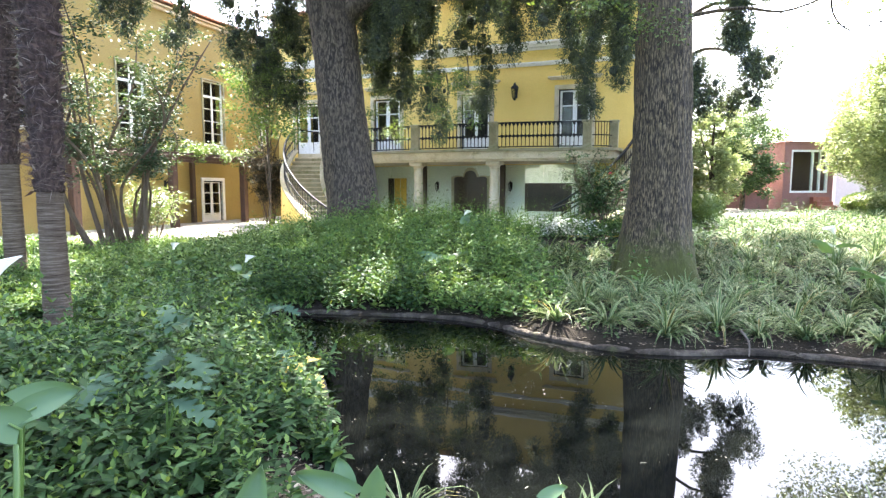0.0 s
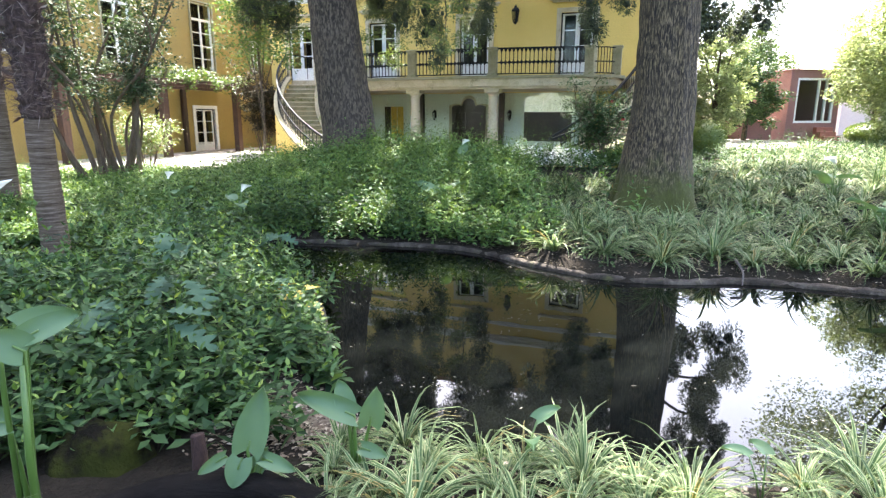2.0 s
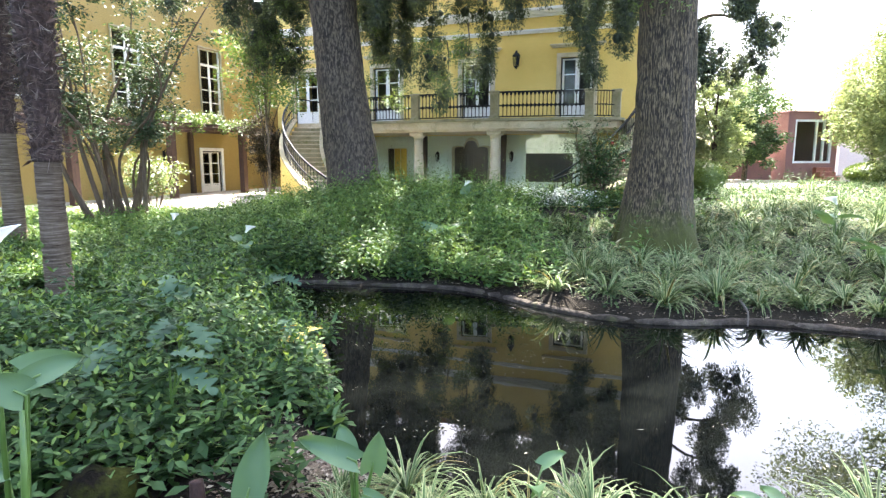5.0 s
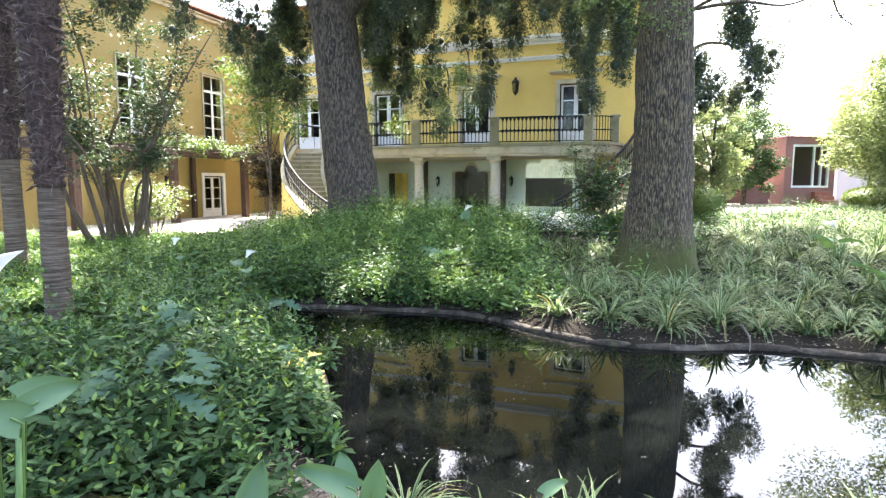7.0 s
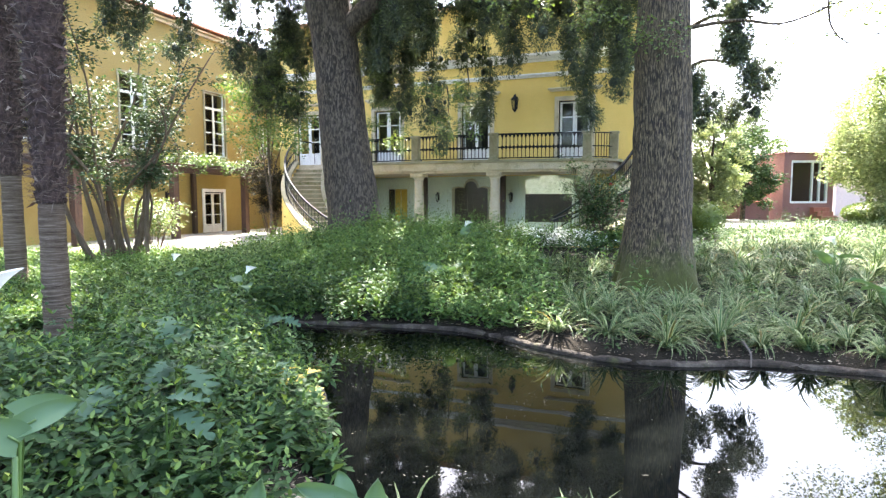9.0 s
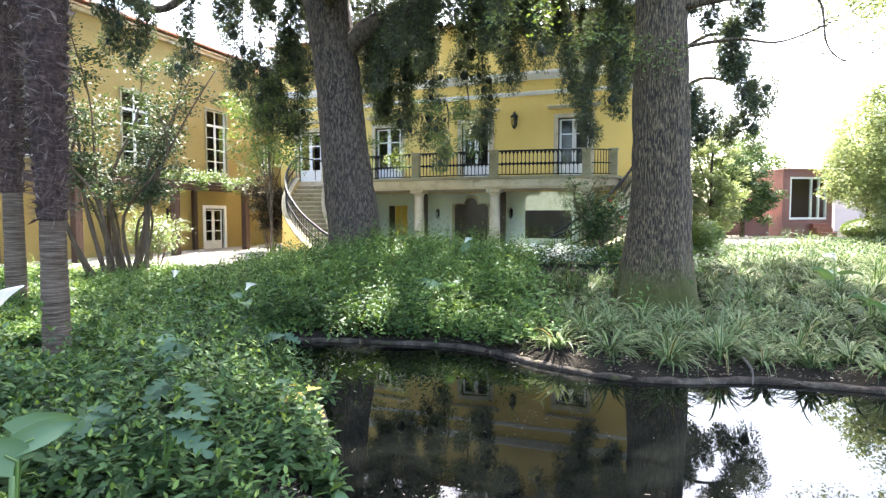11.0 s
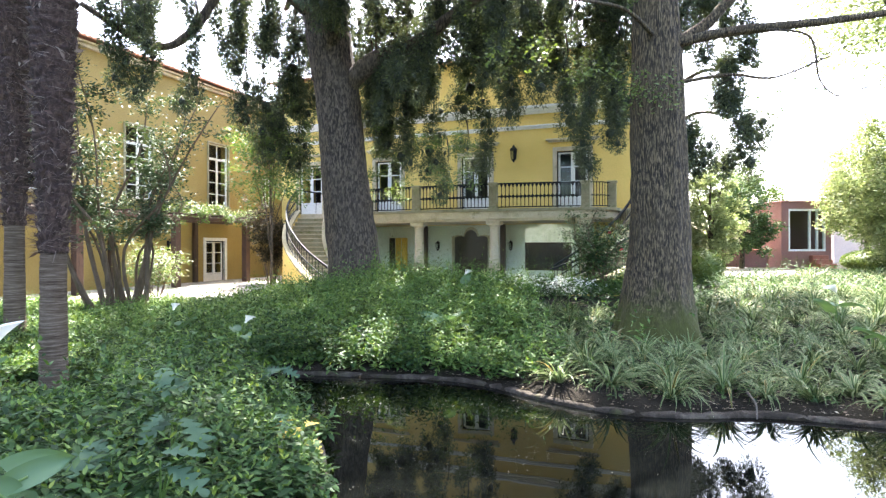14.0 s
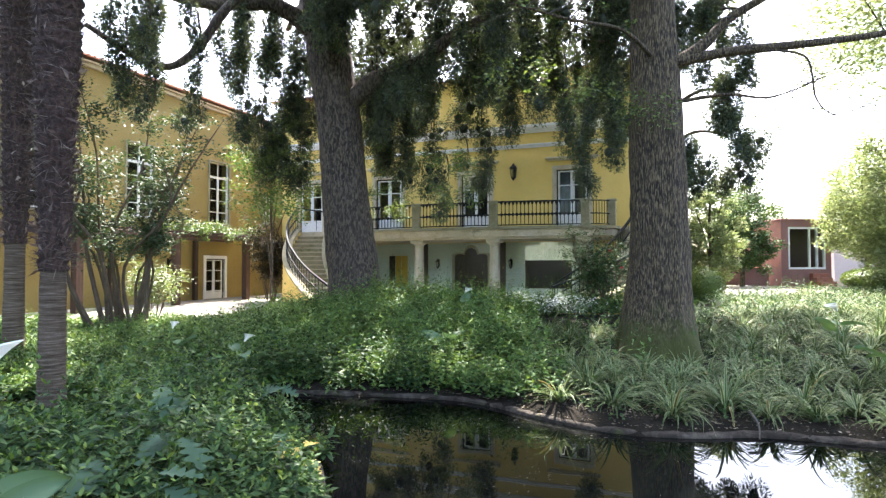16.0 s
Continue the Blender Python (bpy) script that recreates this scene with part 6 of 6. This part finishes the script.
fl = new("white_flowers", array_mesh("white_flowers", *chip_arrays(np.stack([fx, fy, fz], 1), rand_dirs(r, n, -0.2, 0.6), np.array((0, 0, 1.0)) + r.normal(0, 0.4, (n, 3)), np.full(n, 0.07), np.full(n, 0.06)), PETAL))
tagged(fl, "white-flowering low plants in the sun", "flowers", kind="stuff")
n = 1800
fx = r.uniform(-9, 0.5, n)
fy = 17.9 - 0.3 * np.clip(-3 - fx, 0, 4) + r.normal(0, 0.35, n)
fz = land_z(fx, fy) + 0.05 + 0.25 * r.random(n) * value_noise(fx, fy, 15, 0.8)
fl2 = new("white_flowers", array_mesh("white_flowers", *chip_arrays(np.stack([fx, fy, fz], 1), rand_dirs(r, n, -0.2, 0.6), np.array((0, 0, 1.0)) + r.normal(0, 0.4, (n, 3)), np.full(n, 0.06), np.full(n, 0.05)), PETAL))
tagged(fl2, "small white flowers along the edge of the yard", "flowers", kind="stuff")


# ---- striped grass clumps ----
def blade_clump(seed, blades, length, spread):
    r = rng(seed)
    a = r.uniform(0, 2 * np.pi, blades)
    el = r.uniform(0.75, 1.5, blades)
    L = length * r.uniform(0.55, 1.15, blades)
    W = r.uniform(0.006, 0.0115, blades)
    dirs = np.stack([np.cos(a), np.sin(a)], 1)
    foot = dirs * r.uniform(0.0, spread, blades)[:, None]
    m = 6
    cen = []
    curl = r.uniform(1.1, 2.7, blades)
    for k in range(m):
        t = k / (m - 1)
        bend = el - t ** 1.5 * curl
        if k == 0:
            p = np.stack([foot[:, 0], foot[:, 1], 0 * a], 1)
        else:
            st = (L / (m - 1))[:, None]
            p = cen[-1] + st * np.stack([dirs[:, 0] * np.cos(bend), dirs[:, 1] * np.cos(bend), np.sin(bend)], 1)
        cen.append(p)
    side = np.stack([-dirs[:, 1], dirs[:, 0], 0 * a], 1)
    V, ac = [], []
    for k, c in enumerate(cen):
        t = k / (m - 1)
        w = (W * (0.75 + 0.5 * math.sin(math.pi * min(1, t * 1.1 + 0.1)) - 0.75 * t ** 3))[:, None]
        lift = np.array((0, 0, 1.0)) * w * 0.35
        V += [c - side * w + lift, c, c + side * w + lift]
        ac += [1.0, 0.0, 1.0]
    V = np.stack(V, 1)
    F = []
    for k in range(m - 1):
        o = 3 * k
        F += [(o, o + 1, o + 4, o + 3), (o + 1, o + 2, o + 5, o + 4)]
    F = np.array(F)
    me = array_mesh("grass_clump", V.reshape(-1, 3), (F[None] + 3 * m * np.arange(blades)[:, None, None]).reshape(-1, 4), BLADE, True)
    at = me.attributes.new("across", "FLOAT", "POINT")
    at.data.foreach_set("value", np.tile(np.array(ac, np.float32), blades))
    return me


CLUMPS = [blade_clump(200 + k, 78, 0.54 + 0.04 * (k % 3), 0.045) for k in range(6)]
r = rng(210)


def plant_clumps(n, box, keep, scale, label, group, gap, joined=False):
    placed, found = [], []
    for _ in range(n * 30):
        if len(placed) >= n:
            break
        x, y = r.uniform(box[0], box[1]), r.uniform(box[2], box[3])
        if any((x - a) ** 2 + (y - b) ** 2 < gap * gap for a, b in placed) or not keep(x, y):
            continue
        placed.append((x, y))
        s = r.uniform(*scale)
        m = pose(x, y, max(0.03, float(ground_z(x, y))) - 0.02, r.normal(0, 6), r.normal(0, 6), r.uniform(0, 360)) @ Matrix.Diagonal((s, s, s * r.uniform(0.85, 1.1), 1))
        found.append((CLUMPS[int(r.integers(0, 6))], m))
    if not joined:
        for me, m in found:
            ob = new("grass_clump", me)
            ob.matrix_basis = m
            tagged(ob, label, "grass", group)
        return
    V, F, A, o = [], [], [], 0
    for me, m in found:
        v = np.empty(len(me.vertices) * 3, np.float32)
        me.vertices.foreach_get("co", v)
        f = np.empty(len(me.loops), np.int32)
        me.loops.foreach_get("vertex_index", f)
        c = np.empty(len(me.vertices), np.float32)
        me.attributes["across"].data.foreach_get("value", c)
        mm = np.array(m)
        V.append(v.reshape(-1, 3) @ mm[:3, :3].T + mm[:3, 3])
        F.append(f.reshape(-1, 4) + o)
        A.append(c)
        o += len(me.vertices)
    me = array_mesh("striped_grass", np.concatenate(V), np.concatenate(F), BLADE, True)
    me.attributes.new("across", "FLOAT", "POINT").data.foreach_set("value", np.concatenate(A))
    tagged(new("striped_grass", me), label, "grass", kind="stuff")


def far_bank(x, y):
    d = float(shore_distance(np.array(x), np.array(y)))
    return d > 0.27 and x > 0.75 + 0.16 * (y - 6.2) and math.hypot(x - TX, y - TY + 0.25) > 0.95 and y < 13.5 and y < 9.5 + 0.5 * x


plant_clumps(150, (0.7, 7.5, 5.4, 10.4), far_bank, (0.78, 1.1), "striped green-and-cream grass clump on the far bank", "striped grass on the far bank", 0.41)
plant_clumps(70, (1.5, 9.5, 10.2, 12.8), far_bank, (0.85, 1.2), "striped grass spreading behind the furrowed tree", "", 0.46, True)


plant_clumps(120, (7.0, 14.0, 8.0, 15.5), lambda x, y: y < 17.5 - 0.1 * x, (0.9, 1.25), "loose striped grass beside the path", "", 0.4, True)


def near_bank(x, y):
    d = float(shore_distance(np.array(x), np.array(y)))
    return d > 0.06 and y > 1.35 and x > -0.48


plant_clumps(52, (-0.75, 3.3, 1.55, 2.5), near_bank, (0.46, 0.70), "striped green-and-cream grass clump on the near bank", "striped grass on the near bank", 0.17)
plant_clumps(4, (-1.75, -1.25, 1.38, 1.62), lambda x, y: True, (0.5, 0.62), "striped grass clump beside the mossy rock", "striped grass on the near bank", 0.2)


# ---- callas and large leaves ----
def arrow_leaf(seed, ln, wd):
    """A calla leaf: broad arrow with wavy edges, cupped along the middle."""
    r = rng(seed)
    s = Shell()
    rows, cols = 12, 8
    ph = r.uniform(0, 6.28)
    for i in range(rows + 1):
        t = i / rows
        half = wd * 0.5 * (math.sin(math.pi * min(1, 0.16 + 0.84 * t) ** 0.85)) ** 0.62 if t < 1 else 0.004
        for j in range(cols + 1):
            u = 2 * j / cols - 1
            back = 0.14 * ln * abs(u) ** 1.5 * (1 - t) ** 2
            z = 0.30 * wd * u * u * (0.6 + 0.4 * t) - 0.35 * ln * t * t + 0.03 * ln * math.sin(5 * t + ph + 3 * u) * abs(u)
            s.v.append((half * u, t * ln - back, z))
    for i in range(rows):
        for j in range(cols):
            o = i * (cols + 1) + j
            s.f.append((o, o + 1, o + cols + 2, o + cols + 1))
    return s.mesh("leaf", CALLA_LEAF, True)


def spathe(size):
    """The white funnel of a calla, flaring to a pointed lip."""
    s = Shell()
    n, rows = 20, 9
    for i in range(rows + 1):
        t = i / rows
        for j in range(n + 1):
            a = 2 * math.pi * j / n
            lip = 0.5 + 0.5 * math.cos(a)
            rad = size * (0.10 + 0.34 * t ** 1.6) * (1 + 0.35 * t * lip)
            z = size * (t * 0.95 + 0.35 * t * t * lip - 0.20 * t ** 4 * (1 - lip))
            s.v.append((rad * math.cos(a) + size * 0.25 * t ** 3 * lip, rad * math.sin(a), z))
    for i in range(rows):
        for j in range(n):
            o = i * (n + 1) + j
            s.f.append((o, o + 1, o + n + 2, o + n + 1))
    return s


LEAVES = [arrow_leaf(300 + k, 0.27 + 0.03 * k, 0.17 + 0.015 * k) for k in range(4)]


def calla(x, y, seed, leaves, height, flowers=(), scale=1.0, group="callas", label="calla lily plant with broad pale-green arrow leaves"):
    z0 = max(0.03, float(ground_z(x, y)))
    c = thing("calla_lily", pose(x, y, z0), label, "calla lily", group)
    r = rng(seed)
    for k in range(leaves):
        a = 2 * math.pi * (k + r.uniform(-0.3, 0.3)) / leaves + seed
        h = height * r.uniform(0.6, 1.0)
        q = r.uniform(0.08, 0.2) * scale
        tip = Vector((math.cos(a) * q, math.sin(a) * q, h))
        st = part("stem", Shell().tube([(0, 0, -0.03), tip * 0.5 + Vector((0, 0, 0.06 * h)), tip], [0.014 * scale, 0.011 * scale, 0.007 * scale], 8), CALLA_STEM, c, smooth=True)
        part("leaf", LEAVES[int(r.integers(0, 4))], None, c, at_pose=Matrix.Translation(tip) @ pose(0, 0, 0, r.uniform(5, 50), r.normal(0, 12), math.degrees(a) - 90 + r.normal(0, 15)) @ Matrix.Diagonal((scale, scale, scale, 1)))
    for dx, dy, h, turn, size in flowers:
        part("flower_stalk", Shell().tube([(0, 0, -0.03), (dx * 0.4, dy * 0.4, h * 0.5), (dx, dy, h)], [0.0075, 0.007, 0.006], 8), CALLA_STEM, c, smooth=True)
        fl = part("spathe", spathe(size), PETAL, c, "white funnel-shaped flower", True, pose(dx, dy, h, 0, 38, turn))
        part("spadix", Shell().lathe([(0.008, size * 0.15), (0.010, size * 0.5), (0.004, size * 0.72)], 8), SPADIX, fl)
    return c


def broad_leaf(plant, foot, base, tip, width, face, pick):
    """One leaf between base and tip, its upper side turned to face, on a stalk from foot."""
    base, tip, foot = Vector(base), Vector(tip), Vector(foot)
    d = tip - base
    y = d.normalized()
    x = y.cross(Vector(face)).normalized()
    z = x.cross(y)
    me = LEAVES[pick]
    ln, wd = 0.27 + 0.03 * pick, 0.17 + 0.015 * pick
    k = d.length / ln
    m = Matrix((x, y, z)).transposed().to_4x4() @ Matrix.Diagonal((width / wd, k, 0.75 * k, 1))
    part("stem", Shell().tube([foot, foot * 0.4 + base * 0.6 + Vector((0, 0, 0.03)), base, base + y * 0.04], [0.011, 0.009, 0.006, 0.004], 8), CALLA_STEM, plant, smooth=True)
    part("leaf", me, None, plant, at_pose=Matrix.Translation(base) @ m)


TO_EYE = (0.25, -0.8, 0.55)
by_log = thing("calla_lily", pose(-0.713, 2.0, 0.12), "young calla lily with one upright pale-green leaf", "calla lily", "callas")
for base, tip, w, pick in (((-0.015, 0.0, 0.25), (0.045, 0.03, 0.48), 0.125, 3), ((-0.03, -0.03, 0.235), (-0.05, -0.09, 0.15), 0.095, 0),
                           ((0.0, 0.0, 0.16), (0.055, 0.0, 0.255), 0.07, 1), ((0.045, 0.0, 0.215), (0.17, -0.05, 0.20), 0.06, 2), ((-0.10, 0.0, 0.225), (-0.185, -0.06, 0.19), 0.05, 1)):
    broad_leaf(by_log, (0, 0, -0.03), base, tip, w, TO_EYE, pick)
by_water = thing("calla_lily", pose(-0.34, 2.12, 0.12), "calla lily with broad pale-green leaves at the water", "calla lily", "callas")
for base, tip, w, pick in (((0.0, 0.0, 0.33), (-0.21, -0.02, 0.44), 0.095, 3), ((-0.03, 0.02, 0.34), (-0.06, 0.04, 0.46), 0.085, 2), ((0.06, 0.0, 0.29), (0.095, -0.02, 0.44), 0.10, 1),
                           ((0.03, -0.02, 0.20), (0.13, -0.06, 0.19), 0.06, 0)):
    broad_leaf(by_water, (0, 0, -0.03), base, tip, w, TO_EYE, pick)
by_eye = thing("calla_lily", pose(-1.40, 1.78, 0.2), "calla lily with a tall white flower and thick pale stems", "calla lily", "callas")
for base, tip, w, pick in (((0.06, 0.0, 0.66), (0.0, -0.06, 0.74), 0.11, 3), ((0.05, 0.03, 0.70), (0.19, 0.09, 0.77), 0.085, 2), ((-0.04, 0.12, 0.70), (0.10, 0.24, 0.72), 0.10, 1), ((-0.05, 0.02, 0.40), (-0.2, -0.05, 0.42), 0.1, 0)):
    broad_leaf(by_eye, (0, 0, -0.03), base, tip, w, TO_EYE, pick)
part("flower_stalk", Shell().tube([(-0.04, 0, -0.05), (-0.03, 0.0, 0.5), (0.0, 0.0, 1.13)], [0.011, 0.009, 0.007], 8), CALLA_STEM, by_eye, smooth=True)
part("sheath", Shell().tube([(0.03, -0.02, -0.05), (0.035, -0.02, 0.3), (0.06, -0.02, 0.62)], [0.017, 0.013, 0.006], 8), CALLA_STEM, by_eye, smooth=True)
flower = part("spathe", spathe(0.088), PETAL, by_eye, "white funnel-shaped flower", True, pose(-0.005, 0, 1.11, 0, 10, 25))
part("spadix", Shell().lathe([(0.008, 0.013), (0.010, 0.043), (0.004, 0.061)], 8), SPADIX, flower)
calla(0.35, 2.22, 4, 2, 0.24, (), 0.4)
calla(-2.75, 7.9, 5, 4, 0.38, [(0.05, 0, 0.5, 60, 0.12)], 0.9)
calla(-4.0, 8.6, 6, 4, 0.36, [(0, 0, 0.55, 100, 0.12)], 0.9)
calla(0.05, 8.4, 7, 6, 0.42, (), 1.05)
calla(0.4, 10.9, 8, 3, 0.45, [(0, 0, 0.62, 40, 0.12)])
calla(5.35, 6.9, 9, 6, 0.45, (), 1.0)
calla(6.0, 8.9, 12, 3, 0.4, [(0, 0, 0.6, 190, 0.14)])
calla(1.25, 2.0, 13, 2, 0.20, (), 0.32)
calla(5.0, 5.9, 15, 4, 0.45, (), 1.1)


def lobed_leaf(seed, ln, mat=LOBED):
    """A large deeply lobed leaf on a cupped midrib."""
    r = rng(seed)
    s = Shell()
    m = 44
    for i in range(m + 1):
        t = i / m
        env = math.sin(math.pi * min(1, 0.05 + 0.95 * t)) ** 0.6
        lobe = 0.20 + 0.80 * abs(math.sin(t * math.pi * 4.5 + 0.5)) ** 1.1 * (0.8 + 0.2 * math.sin(9 * t + seed))
        w = 0.44 * ln * env * lobe
        z = -0.25 * ln * t * t
        y = ln * t
        sl = 0.16 * ln * lobe
        s.v += [(-w, y + sl, z + 0.12 * w), (0, y, z), (w, y + sl, z + 0.12 * w)]
    for i in range(m):
        o = 3 * i
        s.f += [(o, o + 1, o + 4, o + 3), (o + 1, o + 2, o + 5, o + 4)]
    return s.mesh("leaf", mat, True)


LOBES_DRY = lobed_leaf(318, 0.16, DEAD)
LOBES = [lobed_leaf(320 + k, 0.17 + 0.035 * k) for k in range(3)]
r = rng(330)
for k, (x, y) in enumerate(((-1.3, 2.65), (-1.48, 3.15), (-1.85, 2.95), (-1.25, 4.3), (-1.95, 3.9), (-2.6, 4.6), (-1.5, 5.3))):
    if shore_distance(np.array(x), np.array(y)) < 0.1:
        x -= 0.6
    p = thing("acanthus_plant", pose(x, y, float(ground_z(x, y)) + 0.02), "blue-green plant with large lobed leaves", "plant", "lobed-leaf plants")
    for j in range(3):
        a = r.uniform(0, 360)
        h = float(near_left_h(np.array(x), np.array(y))) * r.uniform(0.9, 1.12)
        d = Vector((0, 0.10, h))
        part("stem", Shell().tube([(0, 0, -0.04), (0, 0, h * 0.6), (0.03 * j, 0, h)], [0.008, 0.007, 0.005], 6), CALLA_STEM, p)
        part("leaf", LOBES[j % 3], None, p, at_pose=pose(0.03 * j, 0, h + 0.03, r.uniform(-25, 8), r.normal(0, 16), 180 + (a - 180) * 0.6))

yl = thing("yellowed_plant", pose(-1.05, 4.25, 0.10), "plant with withered yellow leaves at the water's edge", "plant")
yr = rng(345)
for j in range(6):
    a = yr.uniform(0, 360)
    part("leaf", LOBES_DRY, None, yl, at_pose=pose(0.05 * math.cos(a), 0.05 * math.sin(a), 0.12 + 0.03 * j, yr.uniform(-30, 20), yr.normal(0, 15), a))

# ---- rock, log, litter, floating leaves ----
rk = Shell()
R, C = 22, 32
for i in range(R + 1):
    for j in range(C):
        th, ph = math.pi * i / R, 2 * math.pi * j / C
        d = Vector((math.sin(th) * math.cos(ph), math.sin(th) * math.sin(ph), math.cos(th)))
        q = 1 + 0.22 * noise.noise(d * 1.6) + 0.08 * noise.noise(d * 5)
        rk.v.append((d.x * 0.30 * q, d.y * 0.24 * q, 0.02 + d.z * 0.26 * q))
for i in range(R):
    for j in range(C):
        rk.f.append((i * C + j, i * C + (j + 1) % C, (i + 1) * C + (j + 1) % C, (i + 1) * C + j))
rock = part("rock", rk, ROCK, smooth=True, at_pose=pose(-1.39, 2.2, 0.13) @ Matrix.Diagonal((0.72, 0.7, 0.9, 1)))
tagged(rock, "rounded dark rock with yellow-green moss", "rock")
lg = part("log", limb_shell([(-1.4, 1.85, 0.10), (-1.0, 1.97, 0.18), (-0.68, 1.99, 0.20), (-0.36, 1.86, 0.18)], 0.10, 0.07, 16, 10), LOG, smooth=True)
tagged(lg, "wet dark log lying on the near bank", "log")
stub = part("branch_stub", limb_shell([(-0.95, 2.08, 0.14), (-0.955, 2.1, 0.28), (-0.965, 2.12, 0.37)], 0.034, 0.026, 10, 6), LOG_RED, smooth=True)
tagged(stub, "short reddish broken branch standing by the log", "branch")
r = rng(400)
n = 5200
lx, ly = r.uniform(-1.2, 3.2, n), r.uniform(1.3, 3.2, n)
lx[:1500], ly[:1500] = r.normal(-0.62, 0.16, 1500), r.normal(2.62, 0.16, 1500)
far_n = 14000
lx, ly = np.concatenate([lx, r.uniform(-4, 8, far_n)]), np.concatenate([ly, r.uniform(5.2, 8.6, far_n)])
d = shore_distance(lx, ly)
ok = (d > 0.02) & (d < 0.9)
lx, ly = lx[ok], ly[ok]
m = len(lx)
dd = shore_distance(lx, ly)
lz2 = np.where(dd < 0.12, np.maximum(ground_z(lx, ly), 0.07), ground_z(lx, ly)) + 0.008
Ll = r.uniform(0.015, 0.05, m)
lit = new("leaf_litter", array_mesh("leaf_litter", *chip_arrays(np.stack([lx, ly, lz2], 1), rand_dirs(r, m, -0.1, 0.25), np.array((0, 0, 1.0)) + r.normal(0, 0.25, (m, 3)), Ll, Ll * 0.45), LITTER))
tagged(lit, "fallen brown leaves scattered on the bank", "leaf litter", kind="stuff")
n = 1500
cx, cy = r.uniform(-3, 6, 110), r.uniform(2.6, 7.2, 110)
pick = r.integers(0, 110, n)
px, py = cx[pick] + r.normal(0, 0.22, n), cy[pick] + r.normal(0, 0.05, n)
ok = shore_distance(px, py) < -0.06
px, py = px[ok], py[ok]
m = len(px)
Lf = r.uniform(0.008, 0.03, m)
flo = new("floating_leaves", array_mesh("floating_leaves", *chip_arrays(np.stack([px, py, np.full(m, 0.004)], 1), rand_dirs(r, m, 0.0, 0.02), np.array((0, 0, 1.0)) + 0 * rand_dirs(r, m), Lf, Lf * 0.3, 0.05), FLOATING))
tagged(flo, "small pale petals and leaves floating on the water", "floating leaves", kind="stuff")
stick = part("fallen_stick", limb_shell([(3.0, 5.75, 0.2), (2.98, 5.55, 0.13), (2.92, 5.42, 0.03)], 0.012, 0.007, 6, 5), TWIG)
tagged(stick, "thin twig leaning over the pond kerb", "twig")

# ---- set the garden into the place ----
GARDEN_KINDS = {"water", "pond_kerb", "conifer_tree", "furrowed_tree", "palm_tree", "tall_shrub", "herb_bank", "herb_tips", "ground_cover",
                "ground_cover_tips", "tall_herb", "grass_clump", "striped_grass", "calla_lily", "acanthus_plant", "yellowed_plant",
                "rock", "log", "branch_stub", "leaf_litter", "floating_leaves", "fallen_stick"}
for ob in list(scene.objects):
    if ob.parent is None and ob.name.split(".")[0] in GARDEN_KINDS:
        ob.matrix_basis = GROW @ ob.matrix_basis
